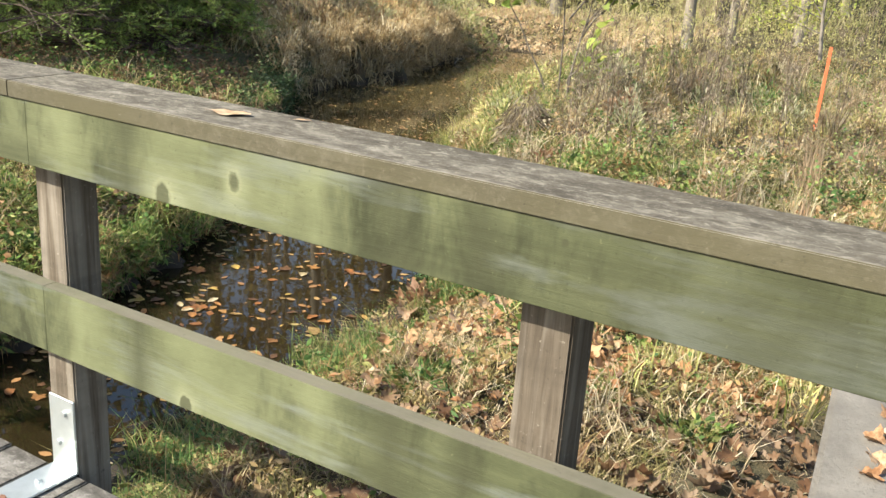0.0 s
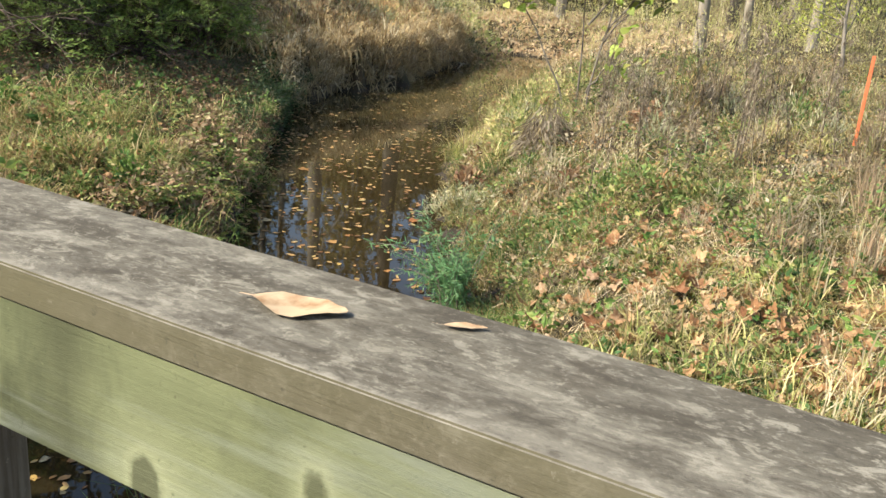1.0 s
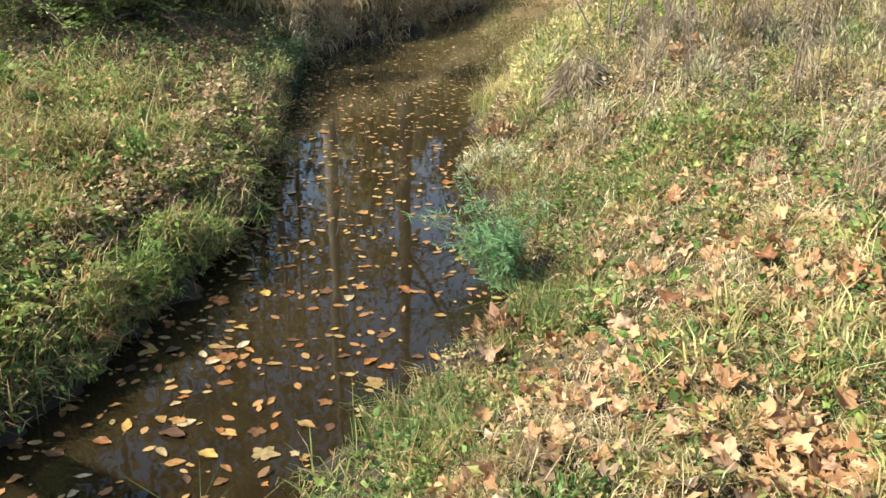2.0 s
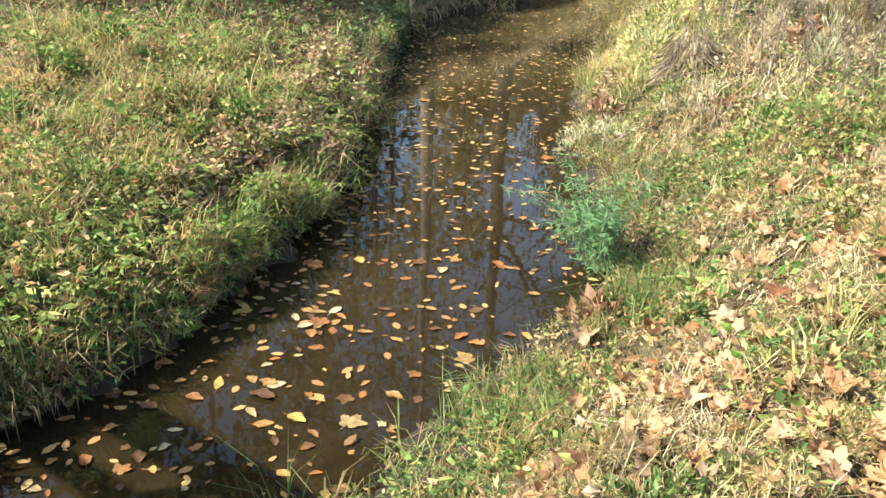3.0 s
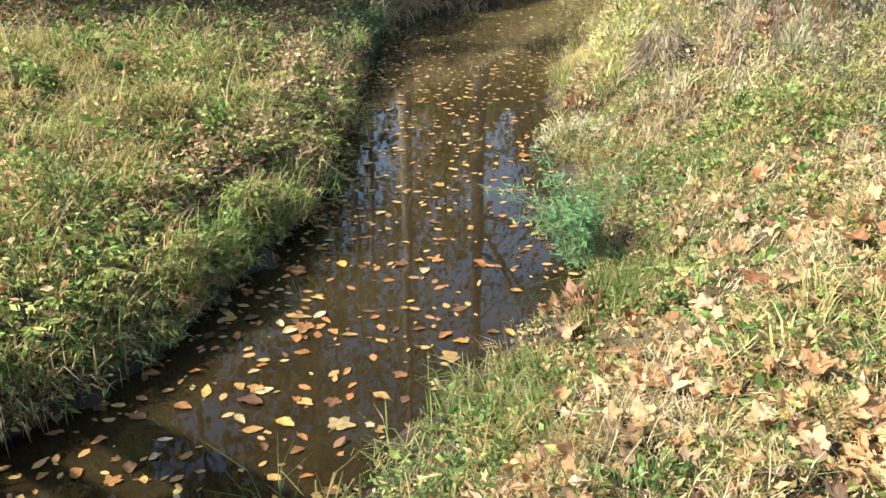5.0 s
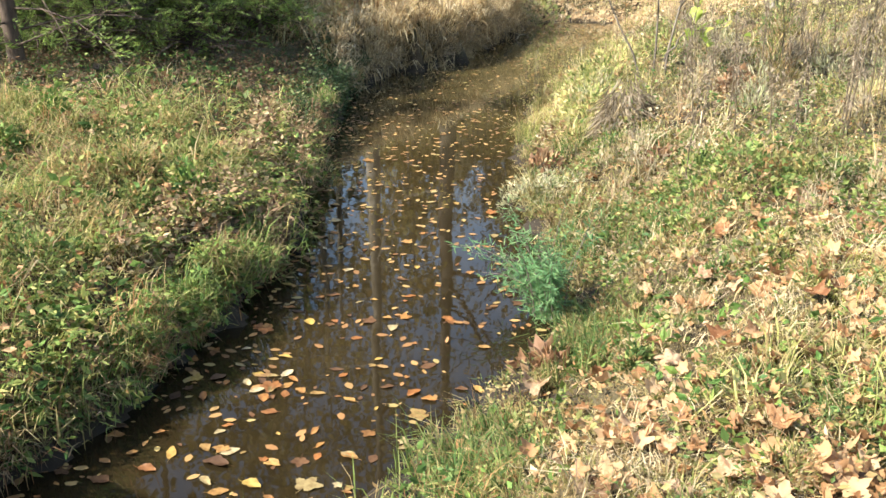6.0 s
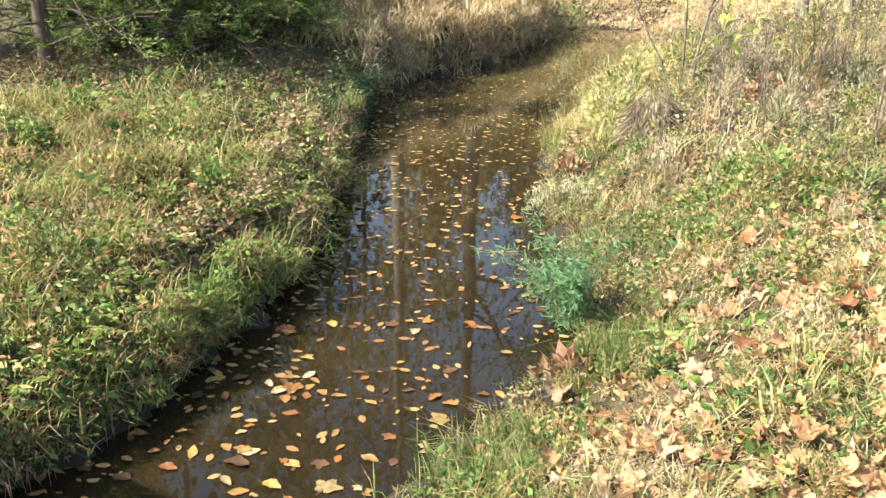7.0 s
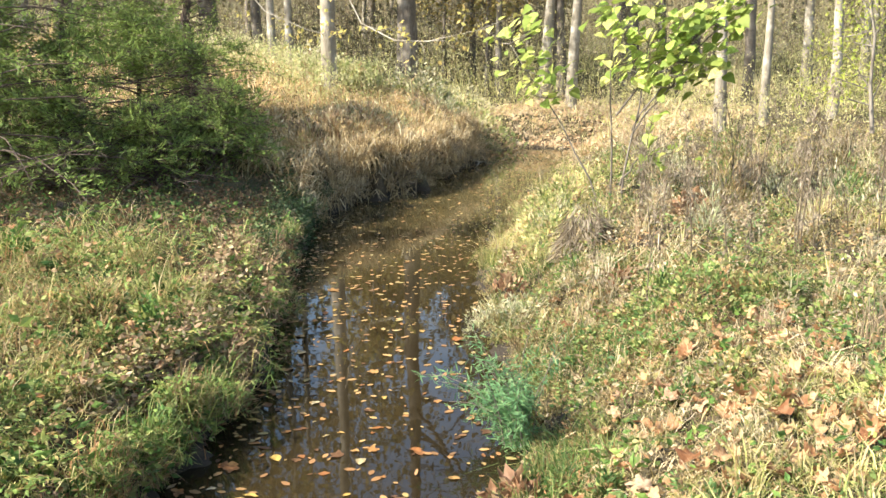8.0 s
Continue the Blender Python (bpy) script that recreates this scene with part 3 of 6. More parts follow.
AUTUMN_LEAF = leaf_mat("autumn_tree_leaves", [(0.0, (0.16, 0.18, 0.05)), (0.4, (0.28, 0.24, 0.07)), (0.75, (0.4, 0.3, 0.1)), (1.0, (0.3, 0.19, 0.08))], 0.4)
BRUSH_LEAF = leaf_mat("brush_leaves", [(0.0, (0.42, 0.45, 0.14)), (0.4, (0.58, 0.56, 0.22)), (0.75, (0.72, 0.65, 0.34)), (1.0, (0.58, 0.46, 0.24))], 0.55)
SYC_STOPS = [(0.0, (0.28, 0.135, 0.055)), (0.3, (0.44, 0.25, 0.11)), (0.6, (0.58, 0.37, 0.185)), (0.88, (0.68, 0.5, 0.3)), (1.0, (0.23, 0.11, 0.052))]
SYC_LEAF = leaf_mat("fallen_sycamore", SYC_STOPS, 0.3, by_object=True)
# the sycamore colours scaled down: soft shade put into the litter's colour
SHADED_LITTER = leaf_mat("leaf_litter", [(p, tuple(0.34 * q for q in c)) for p, c in SYC_STOPS], 0.2)
STREWN = leaf_mat("strewn_leaves", [(0.0, (0.3, 0.145, 0.06)), (0.3, (0.46, 0.26, 0.115)), (0.7, (0.62, 0.42, 0.23)), (1.0, (0.74, 0.58, 0.37))], 0.4)
STREWN_DULL = leaf_mat("dull_strewn_leaves", [(0.0, (0.26, 0.125, 0.05)), (0.35, (0.43, 0.245, 0.11)), (0.75, (0.57, 0.37, 0.185)), (1.0, (0.68, 0.5, 0.3))], 0.35)
FLOAT_STOPS = [(0.0, (0.48, 0.34, 0.08)), (0.15, (0.42, 0.25, 0.08)), (0.3, (0.34, 0.145, 0.04)), (0.45, (0.17, 0.09, 0.036)), (0.6, (0.085, 0.05, 0.024)), (0.72, (0.4, 0.2, 0.055)), (0.86, (0.27, 0.2, 0.07)), (0.93, (0.4, 0.33, 0.16)), (1.0, (0.56, 0.48, 0.28))]
FLOAT_LEAF = leaf_mat("floating_leaf", FLOAT_STOPS, 0.1, 0.5, by_object=True)
FLOAT_SMALL = leaf_mat("small_floating_leaf", [(0.0, (0.5, 0.37, 0.15)), (0.25, (0.34, 0.18, 0.065)), (0.45, (0.15, 0.085, 0.036)), (0.65, (0.42, 0.26, 0.095)), (0.85, (0.32, 0.25, 0.09)), (1.0, (0.58, 0.48, 0.28))], 0.1, 0.5)
WEED_STALK = leaf_mat("dead_weed", [(0.0, (0.14, 0.11, 0.07)), (0.6, (0.24, 0.195, 0.13)), (1.0, (0.42, 0.36, 0.25))], 0.3)


# ---- plants: ways to build ----
RNG = np.random.default_rng(7)


def blades(name, x, y, length, width, lean, material, label, az=None, z=None, category="grass", tuft=None):
    """Bent grass blades as one object of stuff."""
    n = len(x)
    z = height(x, y) - 0.01 if z is None else z
    az = RNG.uniform(0, 2 * math.pi, n) if az is None else az
    d = np.stack([np.cos(az), np.sin(az), 0 * az], 1)
    s = np.stack([-np.sin(az), np.cos(az), 0 * az], 1)
    turn = RNG.uniform(-0.9, 0.9, n)[:, None]
    s = s * np.cos(turn) + d * np.sin(turn)
    up = np.array([[0, 0, 1.0]])
    base = np.stack([x, y, z], 1)
    L, W, a = length[:, None], width[:, None], lean[:, None]
    mid = base + L * 0.5 * (np.sin(a * 0.5) * d + np.cos(a * 0.5) * up)
    tip = mid + L * 0.55 * (np.sin(a * 1.25) * d + np.cos(a * 1.25) * up)
    v = np.stack([base - s * W * 0.5, base + s * W * 0.5, mid + s * W * 0.42, mid - s * W * 0.42, tip], 1).reshape(-1, 3)
    k = np.arange(n)[:, None] * 5
    ob = fast_mesh(name, v, k + np.array([[0, 1, 2, 3]]), k + np.array([[3, 2, 4]]), material, tuft=None if tuft is None else np.repeat(tuft, 5))
    return tagged(ob, label, category, kind="stuff")


def scatter(n, x0, x1, y0, y1, keep):
    x, y = RNG.uniform(x0, x1, n), RNG.uniform(y0, y1, n)
    ok = keep(x, y)
    return x[ok], y[ok]


def seen_from_bridge(x, y, near=0.0):
    """The wedge of ground that the walk looks at."""
    dx, dy = x + 1.4, y - 0.0
    a = np.degrees(np.arctan2(-dx, dy))
    return (a > -8) & (a < 80) & (np.hypot(dx, dy) > near)


def leftside(x, y):
    return to_line(x, y, LEFT) < to_line(x, y, RIGHT)


def water_way(x, y, line):
    """The direction from points to the nearest spot on a shoreline."""
    best, ang = np.full(x.shape, 1e9), np.zeros(x.shape)
    for (ax, ay), (bx, by) in zip(line, line[1:]):
        dx, dy = bx - ax, by - ay
        s = np.clip(((x - ax) * dx + (y - ay) * dy) / (dx * dx + dy * dy), 0, 1)
        ex, ey = ax + s * dx - x, ay + s * dy - y
        dist = np.hypot(ex, ey)
        ang = np.where(dist < best, np.arctan2(ey, ex), ang)
        best = np.minimum(best, dist)
    return best, ang


def U(a, b, n):
    return RNG.uniform(a, b, n)


def tufts(name, cx, cy, per, radius, length, material, label, width=(0.003, 0.008), lean=(0.3, 1.6), way=None, stray=0.7):
    """Grass in tufts: every tuft has its own length, lean and sweep."""
    m = len(cx)
    i = np.repeat(np.arange(m), per)
    n = len(i)
    ln = RNG.uniform(*length, m) * np.exp(RNG.normal(0, 0.25, m))
    ln = ln * (0.4 + 1.3 * np.clip(0.5 + 0.9 * bumps(2.3 * cx + 3, 2.1 * cy), 0, 1))
    sweep = U(0, 2 * math.pi, m) if way is None else way + RNG.normal(0, 0.5, m)
    bend = RNG.uniform(*lean, m)
    out = radius * np.sqrt(U(0, 1, n))
    ang = U(0, 2 * math.pi, n)
    x, y = cx[i] + out * np.cos(ang), cy[i] + out * np.sin(ang)
    az = sweep[i] + RNG.normal(0, stray, n)
    z = np.maximum(height(x, y) - 0.01, height(cx, cy)[i] - 0.12)
    return blades(name, x, y, ln[i] * U(0.45, 1.25, n), RNG.uniform(*width, n), np.clip(bend[i] + RNG.normal(0, 0.35, n), 0.02, 2.8), material, label, az, z, tuft=U(0, 1, m)[i])


def land(right, most=None, least=0.0):
    """Keeps dry ground on one side of the creek, by its distance from the shore."""
    line = RIGHT if right else LEFT

    def keep(x, y):
        d = to_line(x, y, line)
        ok = ~in_water(x, y) & (leftside(x, y) != right) & (d >= least)
        return ok if most is None else ok & (d < most)
    return keep


# near right bank
x, y = scatter(26000, -6.5, 3.5, 0.5, 10.5, lambda x, y: land(True, None, 0.05)(x, y) & seen_from_bridge(x, y) & (to_line(x, y, RIGHT) + 0.5 * bumps(1.8 * x, 1.9 * y) > 0.7 * step(7.5, 5.5, y)) & (RNG.uniform(0, 1, x.shape) < 1.2 - 0.05 * y))
tufts("bank_grass", x, y, 13, 0.09, (0.05, 0.13), GRASS_RIGHT, "short green and straw-coloured bank grass", (0.004, 0.009), (0.9, 2.6), stray=1.1)
x, y = scatter(1100, -6.5, 3.5, 1.0, 10.5, lambda x, y: land(True, None, 0.1)(x, y) & seen_from_bridge(x, y) & (bumps(0.8 * x, 0.9 * y + 2) > 0.05))
tufts("tall_tufts", x, y, 22, 0.07, (0.07, 0.15), GRASS_RIGHT, "longer arching tufts in the bank grass", (0.004, 0.01), (0.5, 1.9), stray=1.4)
x, y = scatter(9000, -8, 3.5, 0.8, 10, lambda x, y: land(True, None, 0.2)(x, y) & (to_line(x, y, RIGHT) > 0.9 * step(7.5, 5.5, y)) & (y - 0.35 * (x + 1.2) > 2.6) & seen_from_bridge(x, y) & (bumps(1.1 * x + 5, 1.2 * y) + RNG.normal(0, 0.4, x.shape) > -0.1))
tufts("lying_straw", x, y, 7, 0.12, (0.08, 0.2), GRASS_STRAW, "pale dead straw lying matted on the bank", (0.004, 0.008), (1.2, 1.75), stray=1.6)
# the rim of the right bank
x, y = scatter(11000, -13, -2.5, 0.5, 24.5, lambda x, y: land(True, 1.2)(x, y) & (to_line(x, y, RIGHT) + 0.5 * bumps(1.8 * x, 1.9 * y) < 0.5 + 0.45 * step(7.5, 5.5, y)))
_, az = water_way(x, y, RIGHT)
near = y < 6.5
tufts("shore_grass", x[near], y[near], 16, 0.09, (0.1, 0.24), GRASS_HANG, "green and brown grass leaning over the water's edge", width=(0.004, 0.01), lean=(0.4, 2.1), way=az[near], stray=1.0)
x, y, az = x[~near], y[~near], az[~near]
tufts("shore_grass", x, y, 16, 0.09, (0.1, 0.26), GRASS_RIGHT, "tufted grass leaning over the water's edge", width=(0.006, 0.014), lean=(0.4, 1.9), way=az, stray=1.0)
# left bank
x, y = scatter(23000, -15, -5.2, -0.5, 11, lambda x, y: land(False)(x, y) & seen_from_bridge(x, y) & (y - 0.25 * (x + 8) < 7.9) & (to_line(x, y, LEFT) + 0.35 * bumps(2.1 * x, 2.3 * y) > 0.42) & (bumps(2.7 * x + 4, 2.9 * y) + RNG.normal(0, 0.12, x.shape) > -0.03))
tufts("bank_grass", x, y, 16, 0.12, (0.12, 0.32), GRASS_LEFT, "lush tangled green grass on the high bank", (0.005, 0.013), (0.7, 2.7), stray=1.0)
x, y = scatter(3200, -12, -5.0, 0, 11.0, lambda x, y: land(False, 0.55, 0.02)(x, y) & (bumps(1.7 * x + 1, 1.9 * y) + RNG.normal(0, 0.25, x.shape) > 0.12 - 0.25 * (y < 5)))
_, az = water_way(x, y, LEFT)
tufts("hanging_grass", x, y, 12, 0.09, (0.12, 0.34), GRASS_HANG, "long grass hanging over the undercut bank", (0.004, 0.01), (0.7, 2.5), az, 0.8)


def along(line, s0, s1, n):
    """Random spots on a shoreline between two heights of y."""
    pts = np.array(line, float)
    seg = np.hypot(*(pts[1:] - pts[:-1]).T)
    at = RNG.uniform(0, seg.sum(), n * 6)
    k = np.searchsorted(np.cumsum(seg), at).clip(0, len(seg) - 1)
    f = (at - (np.cumsum(seg) - seg)[k]) / seg[k]
    p = pts[k] + (pts[k + 1] - pts[k]) * f[:, None]
    d = (pts[k + 1] - pts[k]) / seg[k][:, None]
    ok = (p[:, 1] > s0) & (p[:, 1] < s1)
    return p[ok][:n], np.arctan2(-d[ok][:n, 0], d[ok][:n, 1])


def overhang(name, n, y0, y1, per, top, length, material, label, leaf=None, leaf_label="", width=(0.005, 0.012)):
    """Clumps of sod and weeds that lean out over the water, with gaps between them."""
    p, out = along(LEFT, y0, y1, n)
    m = len(p)
    size = U(0.08, 0.42, m)
    lift = top * U(0.35, 1.2, m)
    i = np.repeat(np.arange(m), per)
    k = len(i)
    g, r = U(0, 2 * math.pi, k), size[i] * np.sqrt(U(0, 1, k))
    shift = (size * U(-0.6, 0.5, m))[i]
    x = p[i, 0] + np.cos(out[i]) * shift + r * np.cos(g)
    y = p[i, 1] + np.sin(out[i]) * shift + r * np.sin(g)
    z = np.maximum(lift[i] - 0.9 * r ** 1.2 + RNG.normal(0, 0.03, k), 0.06)
    ln = RNG.uniform(*length, m)[i] * U(0.5, 1.3, k)
    blades(name, x, y, ln, RNG.uniform(*width, k), np.clip(RNG.normal(1.2, 0.65, k), 0.05, 2.7), material, label, np.arctan2(np.sin(g) + 0.8 * np.sin(out[i]), np.cos(g) + 0.8 * np.cos(out[i])) + RNG.normal(0, 0.5, k), z, tuft=U(0, 1, m)[i])
    if leaf:
        sel = RNG.uniform(0, 1, k) < 0.3
        q = int(sel.sum())
        c = np.stack([x[sel], y[sel], z[sel] + U(0.0, 0.16, q)], 1)
        w = rand_unit(RNG, q)
        w[:, 2] *= 0.5
        w /= np.linalg.norm(w, axis=1, keepdims=True)
        lf = U(0.03, 0.09, q)
        v, f = cards(c, w, lf, lf * U(0.35, 0.6, q), RNG)
        tagged(fast_mesh(name.replace("sod", "weeds"), v, f, np.zeros((0, 3), int), leaf), leaf_label, "weeds", kind="stuff")


overhang("overhanging_sod", 34, -0.5, 6.0, 130, 0.44, (0.12, 0.28), GRASS_HANG, "clumps of green sod bulging over the creek's edge", WEED_LEAF, "broad-leaved weeds spilling over the bank")
overhang("overhanging_sod", 9, 6.0, 11, 150, 0.55, (0.12, 0.26), GRASS_HANG, "clumps of dark sod on the crumbling cut bank", WEED_LEAF, "small dark weeds rooted in the cut bank")
overhang("dead_overhang", 80, 12.6, 21.5, 70, 1.05, (0.12, 0.36), DRAPE, "pale dead grass spilling in clumps over the cut bank", width=(0.012, 0.028))
def skirt(y0, y1, n, per, top, material, label, leaf, leaf_label, reach=0.26, grow=1.0):
    """Blades and leaves that pour over the bank's edge, clump by clump."""
    p, out = along(LEFT, y0, y1, n)
    m = len(p)
    i = np.repeat(np.arange(m), per)
    k = len(i)
    rise, wide, far = U(0.15, 1.0, m) * top, U(0.05, 0.24, m), reach * U(0.3, 1.5, m)
    droop, turn = U(0.6, 2.0, m), RNG.normal(0, 0.9, m)
    side, go = (wide[i] * RNG.normal(0, 1, k)), U(-0.6, 0.7, k) * far[i]
    x = p[i, 0] + np.cos(out[i]) * go - np.sin(out[i]) * side
    y = p[i, 1] + np.sin(out[i]) * go + np.cos(out[i]) * side
    z = np.maximum(rise[i] * (1 - np.clip(go / far[i], 0, 1) ** 1.4) - 0.7 * side ** 2 + RNG.normal(0, 0.04, k), 0.08)
    blades("bank_skirt", x, y, U(0.1, 0.24, m)[i] * U(0.6, 1.9, k) * grow, U(0.005, 0.014, k) * grow, np.clip(droop[i] + RNG.normal(0, 0.5, k), 0.1, 2.7), material, label, out[i] + turn[i] + RNG.normal(0, 0.9, k), z, tuft=U(0, 1, m)[i])
    q = int(0.8 * k)
    w = np.stack([np.cos(out[i[:q]]), np.sin(out[i[:q]]), np.full(q, -0.3)], 1) + 0.8 * rand_unit(RNG, q)
    w /= np.linalg.norm(w, axis=1, keepdims=True)
    at = RNG.permutation(k)[:q]
    ln = U(0.035, 0.1, q) * grow
    v, f = cards(np.stack([x[at], y[at], z[at] + U(0.0, 0.12, q)], 1), w, ln, ln * U(0.25, 0.5, q), RNG)
    tagged(fast_mesh("skirt_leaves", v, f, np.zeros((0, 3), int), leaf, tuft=np.repeat(U(0, 1, m)[i[at]], 5)), leaf_label, "weeds", kind="stuff")


skirt(-1.0, 5.4, 62, 48, 0.62, GRASS_LEFT, "green and tan grass pouring over the bank's edge", EDGE_LEAF, "yellow-green leaves hanging over the shaded water's edge")
skirt(2.0, 9.0, 24, 40, 0.55, EDGE_LEAF, "long green blades arching over the creek", WEED_LEAF, "deep green weeds rooted in the bank's face", 0.32)
skirt(5.0, 11.5, 34, 36, 0.6, BANK_TANGLE, "brown dead stems tangled on the cut bank's face", BANK_TANGLE, "withered brown leaves caught on the cut bank")
skirt(-0.5, 5.6, 56, 36, 0.24, BANK_TANGLE, "brown roots and dead stems at the waterline", WEED_LEAF, "small green weeds at the waterline", 0.2)
skirt(12.4, 22.2, 70, 40, 0.75, DRAPE, "pale dead grass trailing down to the water", GREY_BRUSH, "dead leaves and roots caught in the trailing grass", 0.24, 2.0)
# far right field
x, y = scatter(11000, -13, 9, 8.5, 30, lambda x, y: land(True)(x, y) & seen_from_bridge(x, y) & (RNG.uniform(0, 1, x.shape) < 1.25 - 0.03 * y) & ((y < 13) | (to_line(x, y, RIGHT) > 0.7)))
tufts("field_grass", x, y, 11, 0.17, (0.08, 0.26), GRASS_DRY, "tangled dry pale grass of the floodplain", (0.009, 0.02), (0.7, 2.4), stray=1.3)
x, y = scatter(3000, -40, 25, 28, 62, seen_from_bridge)
tufts("far_grass", x, y, 10, 0.4, (0.3, 0.7), GRASS_DRY, "pale dry grass under the far trees", (0.015, 0.04), (0.1, 1.4))
# far left slope
x, y = scatter(13000, -34, -9, 8.5, 34, lambda x, y: land(False)(x, y) & seen_from_bridge(x, y) & (y > 8.3 + 0.45 * (-11 - x)) & (y - 0.2 * x > 14.6) & ((y < 19) | (to_line(x, y, LEFT) > 0.8)))
tufts("reddish_grass", x, y, 14, 0.18, (0.2, 0.5), GRASS_RED, "tall reddish-brown grass on the outer bank", (0.011, 0.024), (0.5, 2.1), stray=1.2)
x, y = scatter(1500, -14.5, -9, 12.0, 24, lambda x, y: land(False, 0.5)(x, y) & (bumps(1.4 * x + 1, 1.6 * y) + RNG.normal(0, 0.2, x.shape) > 0.05))
_, az = water_way(x, y, LEFT)
tufts("dead_grass_fringe", x, y, 14, 0.14, (0.08, 0.26), GRASS_DEAD, "dead grass and roots hanging down the cut bank", (0.01, 0.022), (1.0, 2.7), az, 0.7)


# rank dead growth standing in the field
x, y = scatter(2200, -9.5, 3, 7.5, 20, lambda x, y: land(True, None, 0.8)(x, y) & seen_from_bridge(x, y) & (bumps(0.9 * x + 2, 0.8 * y) + RNG.normal(0, 0.3, x.shape) > 0.22))
x, y = x[:360], y[:360]
tufts("rank_weeds", x, y, 50, 0.14, (0.22, 0.45), RANK_DEAD, "rank clumps of dead grey-brown weeds in the field", (0.007, 0.015), (0.2, 1.7), stray=1.4)


def weed_clumps(name, px, py, size, material, label, per=9, rise=0.24, category="weeds", flat=True):
    """Low broad-leaved clumps as one object of stuff."""
    n = len(px) * per
    cx, cy = np.repeat(px, per) + RNG.normal(0, 0.05, n), np.repeat(py, per) + RNG.normal(0, 0.05, n)
    base = np.maximum(height(cx, cy), np.repeat(height(px, py), per) - 0.15)
    tall = np.repeat(rise * U(0.3, 1.0, len(px)) ** 1.5, per)
    c = np.stack([cx, cy, base + 0.01 + tall * U(0, 1, n)], 1)
    w = rand_unit(RNG, n)
    w[:, 2] = np.abs(w[:, 2]) * 0.5
    w /= np.linalg.norm(w, axis=1, keepdims=True)
    ln = np.repeat(size, per) * U(0.6, 1.2, n)
    v, q = (diamonds if flat else cards)(c, w, ln, ln * U(0.35, 0.65, n), RNG)
    shade = np.repeat(U(0, 1, len(px)), per * (4 if flat else 5))
    return tagged(fast_mesh(name, v, q, np.zeros((0, 3), int), material, tuft=shade), label, category, kind="stuff")


x, y = scatter(17000, -6.5, 3, 0.8, 11, lambda x, y: land(True)(x, y) & seen_from_bridge(x, y) & (bumps(1.3 * x, 1.6 * y + 4) + RNG.normal(0, 0.35, x.shape) > 0.0))
weed_clumps("ground_forbs", x, y, U(0.02, 0.06, len(x)), FORB_MIX, "small leafy plants and dead scraps in the grass", 7, 0.13)
x, y = scatter(900, -6, 3, 0.8, 10, lambda x, y: land(True, None, 0.15)(x, y) & (y - 0.35 * (x + 1.2) > 4.0))
weed_clumps("low_weeds", x, y, U(0.04, 0.1, len(x)), WEED_LEAF, "small broad-leaved green weeds in the grass", 9, 0.2, flat=False)
x, y = scatter(9000, -13, -4.8, 0, 10.5, lambda x, y: land(False)(x, y) & seen_from_bridge(x, y) & (y - 0.25 * (x + 8) < 7.9) & (to_line(x, y, LEFT) + 0.3 * bumps(2.1 * x, 2.3 * y) > 0.3))
weed_clumps("ground_forbs", x, y, U(0.025, 0.075, len(x)), FORB_LEFT, "dense small leafy plants on the high bank", 9, 0.26)
x, y = scatter(3600, -13, -4.8, 0, 10.5, lambda x, y: land(False)(x, y) & seen_from_bridge(x, y) & (RNG.uniform(0, 1, x.shape) < 0.25 + 0.75 * step(0.7, 0.1, to_line(x, y, LEFT))))
weed_clumps("low_weeds", x[:2400], y[:2400], U(0.05, 0.13, min(2400, len(x))), WEED_LEAF, "broad green weeds crowding the bank's edge", 9, 0.3, flat=False)
x, y = scatter(13000, -13, 6, 8.5, 24, lambda x, y: land(True)(x, y) & seen_from_bridge(x, y))
weed_clumps("field_forbs", x, y, U(0.025, 0.07, len(x)), FORB_MIX, "dry leafy growth in the floodplain grass", 7, 0.28)
# growth below the cedars, its shade painted in by the dark material
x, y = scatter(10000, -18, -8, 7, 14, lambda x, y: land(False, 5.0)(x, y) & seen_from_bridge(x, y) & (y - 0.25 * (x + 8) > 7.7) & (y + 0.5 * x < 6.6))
weed_clumps("bank_forbs", x, y, U(0.03, 0.08, len(x)), SHADE_FORB, "mixed leafy growth on the bank, coloured dark for the cedars' shade", 7, 0.2)


# low green growth and yellow sunlit grass in patches of the right bank
def patch(cx, cy, rx, ry, n):
    g, r = U(0, 2 * math.pi, n), np.sqrt(U(0, 1, n))
    x, y = cx + rx * r * np.cos(g), cy + ry * r * np.sin(g)
    ok = land(True, None, 0.08)(x, y) & (bumps(1.9 * x, 2.2 * y) + RNG.normal(0, 0.25, n) > -0.25 + 0.4 * r)
    return x[ok], y[ok]


